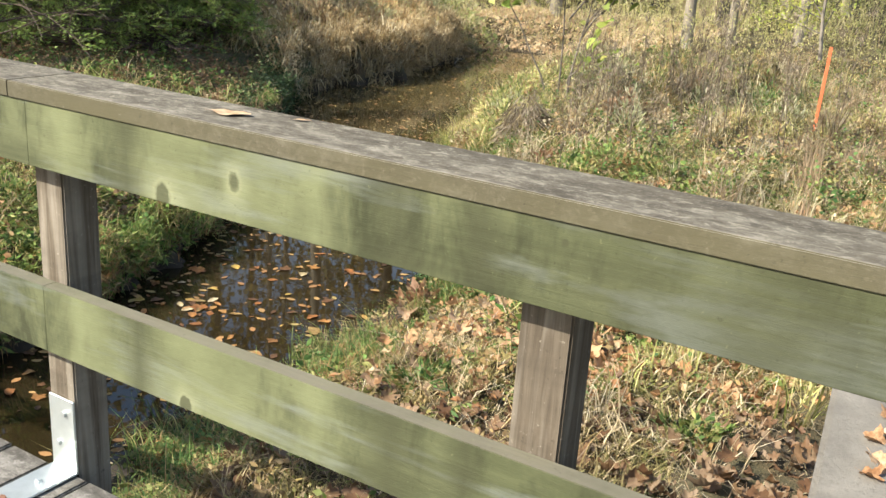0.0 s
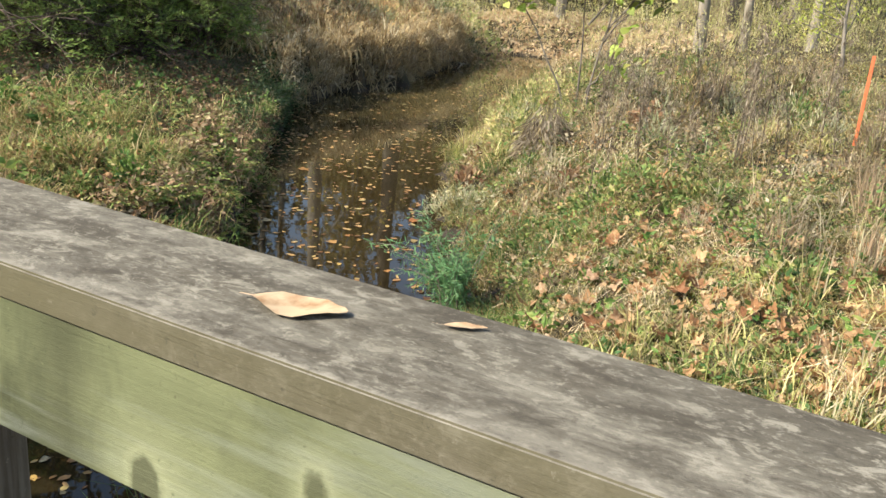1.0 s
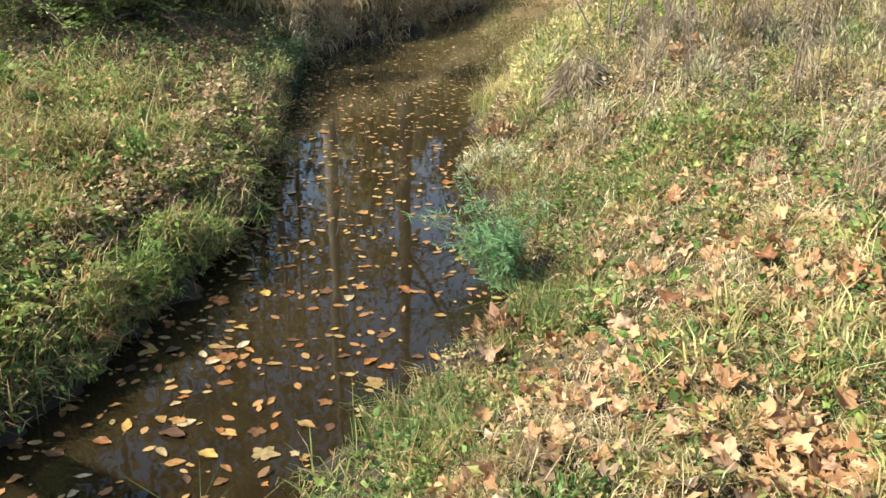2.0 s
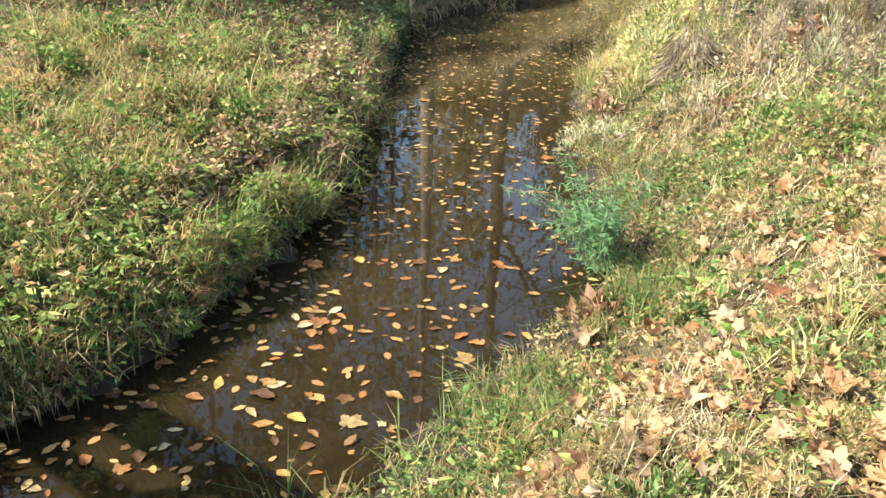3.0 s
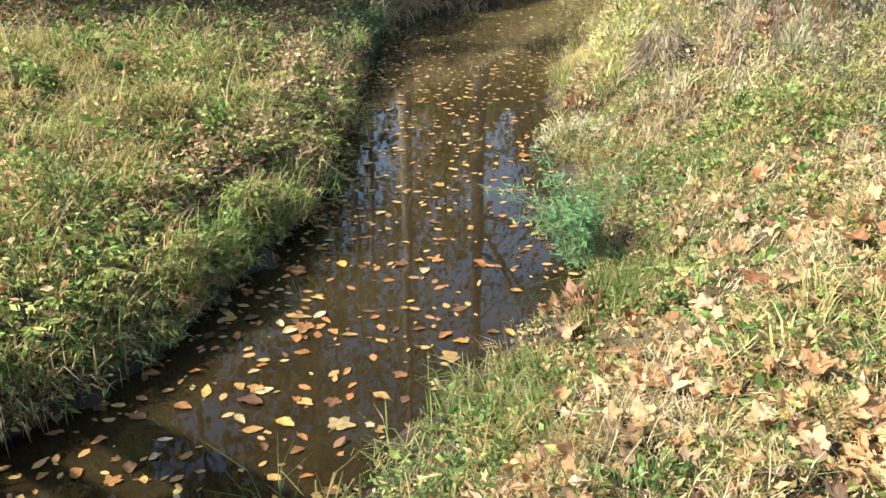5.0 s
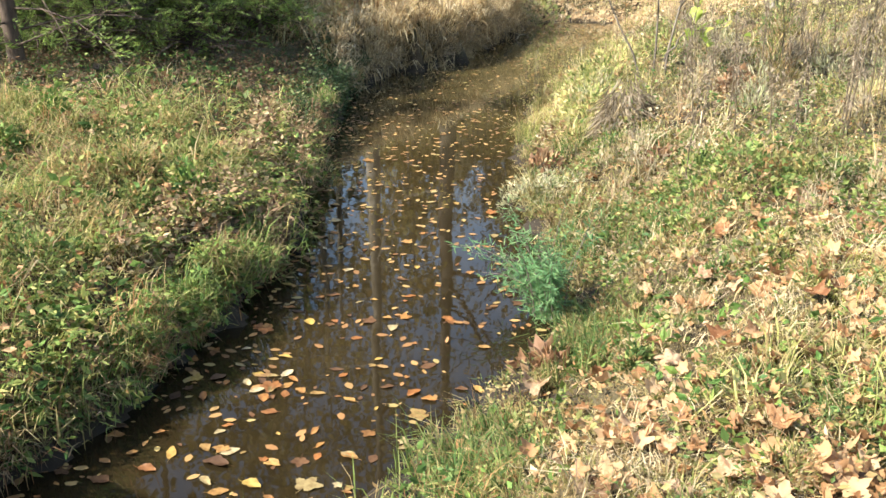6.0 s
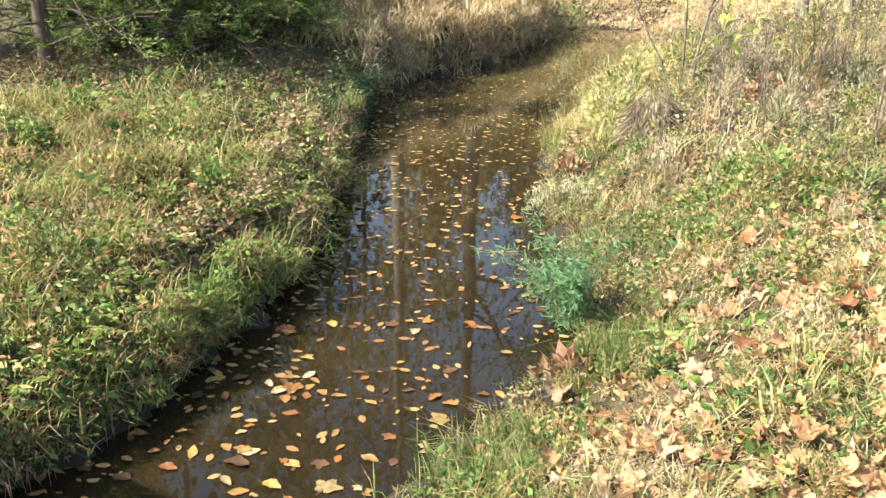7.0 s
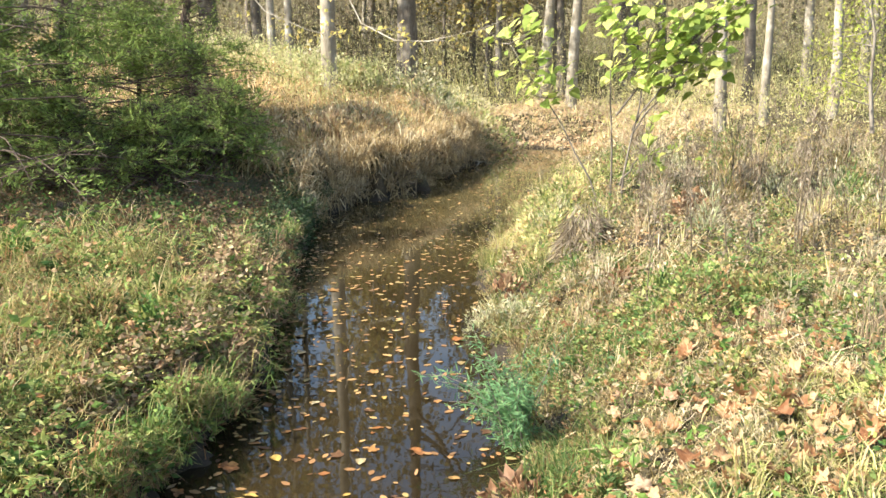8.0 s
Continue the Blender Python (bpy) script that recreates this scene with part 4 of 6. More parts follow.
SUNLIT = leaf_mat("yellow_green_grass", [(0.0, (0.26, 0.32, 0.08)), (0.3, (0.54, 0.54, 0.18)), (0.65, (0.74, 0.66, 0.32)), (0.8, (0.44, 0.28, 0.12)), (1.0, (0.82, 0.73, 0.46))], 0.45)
LOW_GREEN = leaf_mat("low_green_growth", [(0.0, (0.07, 0.15, 0.04)), (0.45, (0.15, 0.25, 0.07)), (0.7, (0.28, 0.33, 0.1)), (0.85, (0.42, 0.34, 0.14)), (1.0, (0.3, 0.17, 0.07))], 0.35)
for cx, cy, rx, ry, n in ((-7.7, 13.0, 0.8, 1.7, 900), (-6.6, 11.6, 0.5, 0.7, 200), (-8.9, 15.6, 0.9, 2.2, 420), (-1.8, 6.2, 0.9, 0.9, 200), (-1.5, 4.7, 1.2, 1.3, 330), (-3.0, 13.6, 1.6, 1.2, 420), (-4.4, 17.5, 2.5, 1.8, 500)):
    x, y = patch(cx, cy, rx, ry, n)
    tufts("sunlit_grass", x, y, 18, 0.11, (0.14, 0.3), SUNLIT, "bright yellow-green grass catching the sun", (0.006, 0.015), (0.5, 2.0), stray=1.2)
for cx, cy, rx, ry, n in ((-4.6, 8.0, 0.9, 1.3, 900), (-4.1, 6.2, 0.45, 1.0, 500), (-3.2, 9.2, 0.8, 0.7, 260), (-5.6, 9.6, 0.8, 1.2, 700), (-6.9, 11.4, 0.7, 1.0, 450), (-1.9, 4.6, 0.8, 0.5, 260), (-4.0, 3.4, 0.5, 1.4, 800), (-3.6, 2.0, 0.6, 0.8, 300)):
    x, y = patch(cx, cy, rx, ry, n)
    tufts("green_patch", x, y, 12, 0.1, (0.06, 0.18), LOW_GREEN, "low fresh green grass in a patch", (0.004, 0.011), (0.4, 2.2), stray=1.2)
    weed_clumps("green_weeds", x[::2], y[::2], U(0.025, 0.06, len(x[::2])), LOW_GREEN, "small green leafy weeds in a patch", 7, 0.14)
# litter, roots and small weeds on the cut bank
x, y = scatter(7000, -13.5, -7, 9.2, 13.6, lambda x, y: land(False, 0.5)(x, y) & (bumps(2.1 * x, 1.9 * y + 3) + RNG.normal(0, 0.2, x.shape) > -0.25))
x, y = x[:1500], y[:1500]
_, az = water_way(x, y, LEFT)
weed_clumps("bank_face_weeds", x + 0.2 * np.cos(az), y + 0.2 * np.sin(az), U(0.03, 0.08, len(x)), DEEP_GREEN, "dark green growth hanging down the shaded cut bank", 14, 0.45)
x, y = scatter(9500, -14, -5.2, 0, 22, lambda x, y: land(False, 0.6)(x, y) & seen_from_bridge(x, y))
weed_clumps("bank_face_growth", x[:2600], y[:2600], U(0.03, 0.08, len(x[:2600])), FORB_MIX, "withered leaves and weeds clinging to the cut bank", 6, 0.2, flat=False)
x, y = x[2600:5600], y[2600:5600]
_, az = water_way(x, y, LEFT)
tufts("bank_roots", x, y, 6, 0.06, (0.12, 0.3), RANK_DEAD, "thin roots and dead stems hanging from the cut bank", (0.005, 0.012), (1.6, 2.8), az, 0.8)


# leafy clumps in the field, green, yellow and brown
for material, shift, label in ((LOW_GREEN, 0.0, "green leafy weeds standing in the field"), (RANK_DEAD, 4.0, "brown withered weeds standing in the field")):
    x, y = scatter(5200, -10, 3, 6.5, 20, lambda x, y: land(True, None, 0.3)(x, y) & seen_from_bridge(x, y) & (bumps(1.4 * x + shift, 1.5 * y - shift) + RNG.normal(0, 0.12, x.shape) > 0.24))
    weed_clumps("field_weeds", x, y, U(0.03, 0.075, len(x)), material, label, 16, 0.42)


# long bent tan and green blades tangled over the high bank
x, y = scatter(900, -12, -5.4, 0.3, 9.2, lambda x, y: land(False, None, 0.25)(x, y) & seen_from_bridge(x, y))
tufts("tangled_blades", x, y, 12, 0.12, (0.25, 0.45), TANGLE, "long bent tan and yellow-green blades tangled on the bank", (0.006, 0.014), (0.9, 2.4), stray=1.3)
# leafy stems that arch out of the bank
def arching_weeds(name, x, y, out, length, leaf, material, label, rise=0.75):
    """Bent stems with leaves along both sides, joined as stuff."""
    m, per = len(x), 15
    i = np.repeat(np.arange(m), per)
    n = len(i)
    s = np.tile(np.linspace(0.12, 1.0, per), m)
    L = length[i]
    z0 = height(x, y)[i]
    az = out[i]
    reach = L * 0.75 * s ** 1.4
    c = np.stack([x[i] + np.cos(az) * reach, y[i] + np.sin(az) * reach, z0 + L * (rise * 1.3 * s - 0.62 * s * s)], 1)
    side = np.where(np.tile(np.arange(per) % 2, m) == 0, 1.0, -1.0)
    g = az + side * U(0.5, 1.2, n)
    w = np.stack([np.cos(g), np.sin(g), U(-0.5, 0.25, n)], 1)
    w /= np.linalg.norm(w, axis=1, keepdims=True)
    ln = leaf[i] * (1.15 - 0.55 * s) * U(0.75, 1.2, n)
    v, q = cards(c, w, ln, ln * U(0.24, 0.42, n), RNG)
    tagged(fast_mesh(name, v, q, np.zeros((0, 3), int), material), label, "weeds", kind="stuff")
    b = Build()
    for k in range(m):
        h = float(height(x[k:k + 1], y[k:k + 1])[0])
        b.tube([(x[k] + math.cos(out[k]) * length[k] * 0.75 * t ** 1.4, y[k] + math.sin(out[k]) * length[k] * 0.75 * t ** 1.4, h + length[k] * (rise * 1.3 * t - 0.62 * t * t)) for t in (0.0, 0.5, 1.0)], [0.004, 0.003, 0.0015], 3)
    tagged(b.put(name.replace("weeds", "stems"), GRASS_HANG), label, "weeds", kind="stuff")


x, y = scatter(1500, -9.5, -5.2, 0.5, 9.5, lambda x, y: land(False, 0.75, 0.03)(x, y) & seen_from_bridge(x, y))
x, y = x[:230], y[:230]
_, az = water_way(x, y, LEFT)
arching_weeds("edge_weeds", x, y, az + RNG.normal(0, 0.8, len(x)), U(0.22, 0.5, len(x)), U(0.06, 0.12, len(x)), EDGE_LEAF, "leafy green weeds arching over the creek's edge")
x, y = scatter(1600, -11.5, -5.6, 0.5, 9.0, lambda x, y: land(False, None, 0.4)(x, y) & seen_from_bridge(x, y) & (bumps(1.2 * x + 2, 1.3 * y) > 0.0))
x, y = x[:150], y[:150]
arching_weeds("bank_weeds", x, y, U(0, 6.28, len(x)), U(0.22, 0.45, len(x)), U(0.05, 0.1, len(x)), FORB_LEFT, "leafy weeds, green and yellowing, on the high bank", 0.9)
x, y = scatter(900, -5, 1.5, 2.5, 10, lambda x, y: land(True, None, 0.1)(x, y) & seen_from_bridge(x, y))
x, y = x[:150], y[:150]
arching_weeds("shore_weeds", x, y, U(0, 6.28, len(x)), U(0.15, 0.35, len(x)), U(0.04, 0.08, len(x)), LOW_GREEN, "small leafy green weeds on the low bank", 0.9)


# ---- fallen leaves ----
def lobed_leaf(seed, size=0.2, flat=1.0):
    """A crumpled five-lobed leaf with toothed margin and stalk, as a mesh in its own axes."""
    r = random.Random(seed)
    lobes = [(-128, 0.66), (-62, 0.95), (0, 1.05), (62, 0.95), (128, 0.66)]
    lobes = [(a + r.uniform(-6, 6), q * r.uniform(0.9, 1.08)) for a, q in lobes]
    ring = []
    n = 44
    for k in range(n):
        a = -180 + 360 * k / n
        q = 0.5
        for c, top in lobes:
            near = max(0.0, 1 - abs(a - c) / 36)
            q = max(q, 0.5 + (top - 0.5) * near ** 0.85)
        q *= 1 + (0.05 if k % 2 else -0.04) * (abs(a) < 150)
        if abs(a) > 165:
            q = 0.3
        ring.append((a, q * r.uniform(0.96, 1.03)))
    curl, tw, bx, by, fold = r.uniform(0.1, 0.8), r.uniform(0, 6), r.uniform(-0.9, 0.9), r.uniform(-0.9, 0.6), r.uniform(0.0, 0.5)

    def lift(px, py):
        q = math.hypot(px, py)
        return (curl * q * q * 0.5 + bx * px * py + by * px * px * 0.7 + fold * abs(py)
                + 0.16 * math.sin(5 * px + tw) * math.sin(4.3 * py + 2 * tw) * q + 0.06 * math.sin(11 * px - tw) * q)
    v, f = [(0, 0, 0)], []
    for ratio in (0.5, 1.0):
        for a, q in ring:
            px, py = q * ratio * math.cos(radians(a)), q * ratio * math.sin(radians(a))
            v.append((px, py, lift(px, py)))
    for k in range(n):
        j = (k + 1) % n
        f.append((0, 1 + k, 1 + j))
        f.append((1 + k, 1 + n + k, 1 + n + j, 1 + j))
    b = len(v)
    v += [(-0.1, -0.02, 0.0), (-0.1, 0.02, 0.0), (-0.95, 0.1, 0.14), (-0.95, 0.07, 0.14)]
    f.append((b, b + 1, b + 2, b + 3))
    lo = min(q[2] for q in v)
    return [(size * 0.5 * a, size * 0.5 * c, size * 0.5 * flat * (d - lo)) for a, c, d in v], f


def oval_leaf(seed, size=0.08, curl=0.15):
    """A pointed oval leaf with an uneven margin, cupped and bent, and its stalk."""
    r = random.Random(seed)
    v, f = [], []
    k, skew, bend, wave = r.uniform(0.19, 0.34), r.uniform(-0.25, 0.25), r.uniform(-0.5, 0.8), r.uniform(0, 6)
    rows = 9
    for i in range(rows):
        s = i / (rows - 1)
        w = k * math.sin(math.pi * min(1, s * 0.96 + 0.02) ** 0.85) ** 0.75
        for side in (-1, -0.5, 0, 0.5, 1):
            ww = w * (1 + (0.14 * math.sin(7 * s + wave + 2 * side) + 0.13 * math.sin(19 * s + 2 * wave + side)) * abs(side))
            v.append((s - 0.5, side * ww + skew * (s - 0.5) ** 2, curl * (abs(side) ** 1.5 * 1.1 * w + bend * (s - 0.5) ** 2) + 0.05 * math.sin(9 * s + 3 * side + wave) * abs(side) * curl * 2))
    for i in range(rows - 1):
        for c in range(4):
            a = i * 5 + c
            f.append((a, a + 1, a + 6, a + 5))
    b = len(v)
    v += [(-0.5, -0.012, 0.0), (-0.5, 0.012, 0.0), (-0.78, 0.06, 0.02), (-0.78, 0.045, 0.02)]
    f.append((b, b + 1, b + 2, b + 3))
    lo = min(q[2] for q in v)
    return [(size * a, size * b, size * (d - lo)) for a, b, d in v], f


def leaf_meshes(name, makers, material):
    out = []
    for v, f in makers:
        me = bpy.data.meshes.new(name)
        me.from_pydata(v, [], f)
        me.polygons.foreach_set("use_smooth", [True] * len(me.polygons))
        me.materials.append(material)
        out.append(me)
    return out


SYC = leaf_meshes("fallen_leaf", [lobed_leaf(s, 0.2) for s in range(7)], SYC_LEAF)
FLO = leaf_meshes("floating_leaf", [oval_leaf(s, 0.11, 0.06 + 0.05 * s) for s in range(7)], FLOAT_LEAF)
FLO_SYC = leaf_meshes("floating_leaf", [lobed_leaf(s + 20, 0.19, 0.25) for s in range(3)], FLOAT_LEAF)


def lay(name, me, x, y, z, size, tilt, label, category, group):
    o = new(name, me)
    o.matrix_world = (Matrix.Translation((x, y, z)) @ Euler((random.uniform(-tilt, tilt), random.uniform(-tilt, tilt), random.uniform(0, 6.28))).to_matrix().to_4x4()
                      @ Matrix.Diagonal((size, size, size, 1)))
    return tagged(o, label, category, group)


# the larger floating leaves: place, size and whether lobed
FLOATERS = [
    (-4.67, 4.56, 0.88, 1), (-4.81, 4.19, 0.56, 1), (-5.77, 4.31, 0.88, 1), (-5.37, 3.40, 1.6, 0), (-4.76, 3.52, 0.96, 1), (-6.25, 5.27, 1.1, 0),
    (-5.53, 4.03, 1, 0), (-6.17, 4.41, 0.9, 0), (-5.54, 4.75, 0.9, 0), (-5.08, 4.74, 0.9, 0), (-4.88, 4.77, 1.1, 0), (-5.21, 4.64, 0.8, 0),
    (-5.42, 4.40, 1, 0), (-5.99, 4.70, 1, 0), (-5.81, 2.90, 1.2, 0), (-5.89, 6.15, 1, 0), (-5.32, 5.92, 1.1, 0), (-6.17, 6.43, 1, 0)]
# a raft of yellow leaves
for k in range(12):
    FLOATERS.append((-5.77 + 0.24 * math.sin(2.4 * k) * (k / 12) ** 0.5, 4.31 + 0.2 * math.cos(2.4 * k) * (k / 12) ** 0.5, 0.8 + 0.05 * (k % 5), 0))
FLOATERS += [
    (-5.85, 5.55, 0.72, 1), (-6.43, 4.96, 0.72, 1), (-5.03, 3.35, 1.2, 0), (-5.08, 3.58, 1, 0), (-5.28, 3.23, 1.1, 0), (-5.68, 3.33, 1.3, 0),
    (-7.71, 7.38, 0.8, 1), (-6.70, 7.25, 0.72, 1), (-6.49, 8.53, 0.88, 1), (-6.45, 5.81, 1.1, 0), (-6.59, 5.40, 1, 0), (-6.70, 6.33, 0.9, 0),
    (-5.66, 3.12, 1.1, 0), (-5.39, 3.54, 1.1, 0), (-4.74, 4.76, 1, 0), (-5.19, 4.46, 1, 0), (-6.66, 9.34, 0.72, 1), (-8.96, 9.53, 0.96, 1)]

# larger leaves lying where the creek shows them
for fx, fy, size, kind in FLOATERS:
    size *= 1.15 if kind else 1.0
    me = FLO_SYC[int(abs(fx * 100)) % 3] if kind else FLO[int(abs(fx * 100)) % 7]
    lay("floating_leaf", me, fx, fy, 0.004, size, 0.05, "large dry leaf floating on the brown creek" if kind else "small yellowish leaf floating on the brown creek",
        "leaf", "leaves floating on the creek")
x, y = scatter(5000, -13, -3.6, 1.2, 19, in_water)
w = np.exp(-((y - 3.8) / 3.2) ** 2) + 0.2 + 0.7 * (to_line(x, y, LEFT) < 0.5)
ok = RNG.uniform(0, 1.7, len(x)) < w
x, y = x[ok & (y < 9.5)][:270], y[ok & (y < 9.5)][:270]
for k in range(len(x)):
    lay("floating_leaf", FLO_SYC[k % 3] if k % 6 == 0 else FLO[k % 7], x[k], y[k], 0.003, random.choice([0.3, 0.4, 0.5, 0.7]) if k % 6 == 0 else random.choice([0.4, 0.5, 0.6, 0.7, 0.85, 1.1]), 0.06, "small yellowish leaf floating on the brown creek", "leaf", "leaves floating on the creek")

x, y = scatter(12000, -14, -3.6, 1.2, 24, lambda x, y: in_water(x, y) & (RNG.uniform(0, 1, x.shape) < 0.3 + 0.25 * step(5, 11, y) + 0.4 * (to_line(x, y, LEFT) < 0.7)))
n = len(x)
w = rand_unit(RNG, n) * np.array([[1, 1, 0.06]])
w /= np.linalg.norm(w, axis=1, keepdims=True)
side = np.stack([-w[:, 1], w[:, 0], 0 * w[:, 0]], 1)
ln = U(0.03, 0.11, n)
c = np.stack([x, y, np.full(n, 0.005)], 1)
v = np.stack([c, c + w * ln[:, None] * 0.3 + side * ln[:, None] * 0.26, c + w * ln[:, None] * 0.7 + side * ln[:, None] * 0.22, c + w * ln[:, None],
              c + w * ln[:, None] * 0.7 - side * ln[:, None] * 0.22, c + w * ln[:, None] * 0.3 - side * ln[:, None] * 0.26], 1).reshape(-1, 3)
k = np.arange(n)[:, None] * 6
tagged(fast_mesh("floating_leaves", v, np.concatenate([k + np.array([[0, 1, 4, 5]]), k + np.array([[1, 2, 3, 4]])]), np.zeros((0, 3), int), FLOAT_SMALL),
       "many small yellow and brown leaves on the water", "floating leaves", kind="stuff")

# the larger leaves on the bank: place and size
BANK_LEAVES = [
    (-3.68, 5.16, 1.1), (-4.11, 5.07, 1.3), (-2.60, 5.89, 1), (-2.49, 6.08, 0.9), (-4.95, 9.42, 1.1), (-5.69, 9.35, 0.8),
    (-5.27, 8.66, 1), (-3.65, 7.39, 1), (-3.66, 6.81, 0.9), (-3.53, 6.63, 0.9), (-4.01, 6.47, 1.2), (-3.02, 5.47, 1.1),
    (-2.77, 5.19, 0.9), (-3.23, 5.20, 1.1), (-2.44, 5.13, 1.1), (-3.44, 5.40, 0.8), (-3.20, 4.51, 1), (-2.34, 4.30, 1),
    (-2.42, 3.73, 1), (-3.03, 4.01, 0.9), (-2.98, 7.01, 0.8), (-2.70, 7.54, 0.8)]
for k, (fx, fy, size) in enumerate(BANK_LEAVES):
    lay("fallen_leaf", SYC[k % 7], fx, fy, float(height(np.array([fx]), np.array([fy]))[0]) + 0.07, size, 0.35, "large dry tan sycamore leaf lying in the grass", "leaf", "fallen leaves on the bank")
x, y = scatter(2600, -4.6, 2.6, 1.5, 9.5, lambda x, y: ~in_water(x, y) & ~leftside(x, y) & (to_line(x, y, RIGHT) > 0.35) & seen_from_bridge(x, y) & (y - 0.35 * (x + 1.2) > 3.3)
               & (RNG.uniform(0, 1, x.shape) < 0.25 + 0.75 * step(3.0, 0.0, x + 0.35 * y - 1.0) * step(9.5, 4.0, y) * step(0.4, 2.2, to_line(x, y, RIGHT))))
x, y = x[:170], y[:170]
z = height(x, y)
for k in range(len(x)):
    lay("fallen_leaf", SYC[k % 7], x[k], y[k], z[k] + random.uniform(0.0, 0.06), random.uniform(0.4, 0.9), 0.75, "dry curled tan sycamore leaf lying in the grass", "leaf", "fallen leaves on the bank")


x, y = scatter(1200, -12, -5.6, 0.5, 9.5, lambda x, y: land(False, None, 0.1)(x, y) & seen_from_bridge(x, y))
x, y = x[:110], y[:110]
z = height(x, y)
for k in range(len(x)):
    lay("fallen_leaf", SYC[k % 7], x[k], y[k], z[k] + random.uniform(0.08, 0.16), random.uniform(0.35, 0.8), 0.7, "brown curled leaf caught in the high grass", "leaf", "fallen leaves on the high bank")


def litter(name, x, y, size, lift, label, material=None):
    """Many smaller fallen leaves as one object of stuff."""
    n = len(x)
    c = np.stack([x, y, height(x, y) + lift], 1)
    w = rand_unit(RNG, n)
    w[:, 2] *= 0.35
    w /= np.linalg.norm(w, axis=1, keepdims=True)
    v, q = cards(c, w, size, size * U(0.5, 0.9, n), RNG, 0.25)
    return tagged(fast_mesh(name, v, q, np.zeros((0, 3), int), material or SHADED_LITTER), label, "fallen leaves", kind="stuff")


x, y = scatter(26000, -6, 4, 0.6, 13, lambda x, y: (y - 0.35 * (x + 1.2) > 3.0) & (bumps(1.5 * x + 6, 1.7 * y) + RNG.normal(0, 0.3, x.shape) > -0.05) & ~in_water(x, y) & ~leftside(x, y) & (to_line(x, y, RIGHT) > 0.2) & (RNG.uniform(0, 1, x.shape) < (0.2 + 0.6 * step(8, 3, y + x + 2)) * (0.3 + 0.7 * step(0.5, 1.3, to_line(x, y, RIGHT)))))
litter("leaf_litter", x, y, U(0.03, 0.09, len(x)), U(0.01, 0.08, len(x)), "brown and tan leaves strewn through the grass", STREWN)
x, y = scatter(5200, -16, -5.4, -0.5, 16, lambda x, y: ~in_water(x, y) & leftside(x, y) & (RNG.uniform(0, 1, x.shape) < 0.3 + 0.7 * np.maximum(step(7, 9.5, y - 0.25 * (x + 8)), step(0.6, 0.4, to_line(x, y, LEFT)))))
litter("leaf_litter", x, y, U(0.05, 0.14, len(x)), U(0.02, 0.1, len(x)), "brown leaves strewn on the high bank, coloured dark for its shade")
x, y = scatter(6500, -13, -5.6, 0.2, 9.5, lambda x, y: land(False, None, 0.05)(x, y) & seen_from_bridge(x, y) & (y - 0.25 * (x + 8) < 7.6) & (bumps(1.7 * x + 3, 1.9 * y) + RNG.normal(0, 0.3, x.shape) > 0.05))
litter("leaf_litter", x[:850], y[:850], U(0.035, 0.1, len(x[:850])), U(0.08, 0.24, len(x[:850])), "brown and orange leaves caught in the grass of the high bank", STREWN_DULL)
x, y = scatter(8000, -16, -8, 21, 30, lambda x, y: ~in_water(x, y))
litter("leaf_litter", x, y, U(0.08, 0.18, len(x)), U(0.02, 0.1, len(x)), "pale leaves covering the far creek bank", PALE_LITTER)


def leaf_carpet(name, x, y, label, material=None, tilt=0.6, size=1.0, lift=(-0.02, 0.06)):
    """Overlapping lobed leaves, joined as stuff."""
    shapes = [lobed_leaf(s, 0.2) for s in range(40, 46)]
    vs, qs, ts, base = [], [], [], 0
    z = height(x, y)
    for k in range(len(x)):
        v, f = shapes[k % 6]
        m = np.array(Euler((random.uniform(-tilt, tilt), random.uniform(-tilt, tilt), random.uniform(0, 6.28))).to_matrix()) * size * random.uniform(0.45, 1.05)
        vs.append(np.array(v) @ m.T + np.array([x[k], y[k], z[k] + random.uniform(*lift)]))
        qs.append(np.array([q for q in f if len(q) == 4]) + base)
        ts.append(np.array([q for q in f if len(q) == 3]) + base)
        base += len(v)
    return tagged(fast_mesh(name, np.concatenate(vs), np.concatenate(qs), np.concatenate(ts), material or SHADED_LITTER, True), label, "fallen leaves", kind="stuff")


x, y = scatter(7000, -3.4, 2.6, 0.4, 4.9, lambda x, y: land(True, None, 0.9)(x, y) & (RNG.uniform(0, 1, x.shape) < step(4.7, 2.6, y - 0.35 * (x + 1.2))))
leaf_carpet("leaf_carpet", x[:2900], y[:2900], "carpet of brown sycamore leaves beside the bridge, coloured dark for shade", size=0.72)
x, y = x[2900:3250], y[2900:3250]
tufts("dry_tufts", x, y, 14, 0.12, (0.1, 0.26), RANK_DEAD, "dry straw lying among the brown leaves", (0.003, 0.007), (0.9, 2.3), stray=1.3)
x, y = scatter(9000, -4.6, 3.0, 2.6, 9.5, lambda x, y: land(True, None, 0.35)(x, y) & (y - 0.35 * (x + 1.2) > 3.7) & seen_from_bridge(x, y) & (bumps(1.3 * x + 2, 1.5 * y) + RNG.normal(0, 0.3, x.shape) > 0.0) & (RNG.uniform(0, 1, x.shape) < step(0.5, 2.0, to_line(x, y, RIGHT)) * step(9.5, 5.5, y)))
leaf_carpet("leaf_scatter", x[:1200], y[:1200], "tan and russet sycamore leaves strewn over the bank", STREWN_DULL, 0.8, 0.9, (0.0, 0.08))


# ---- trees and shrubs ----
def z_at(x, y):
    return float(height(np.array([x]), np.array([y]))[0])


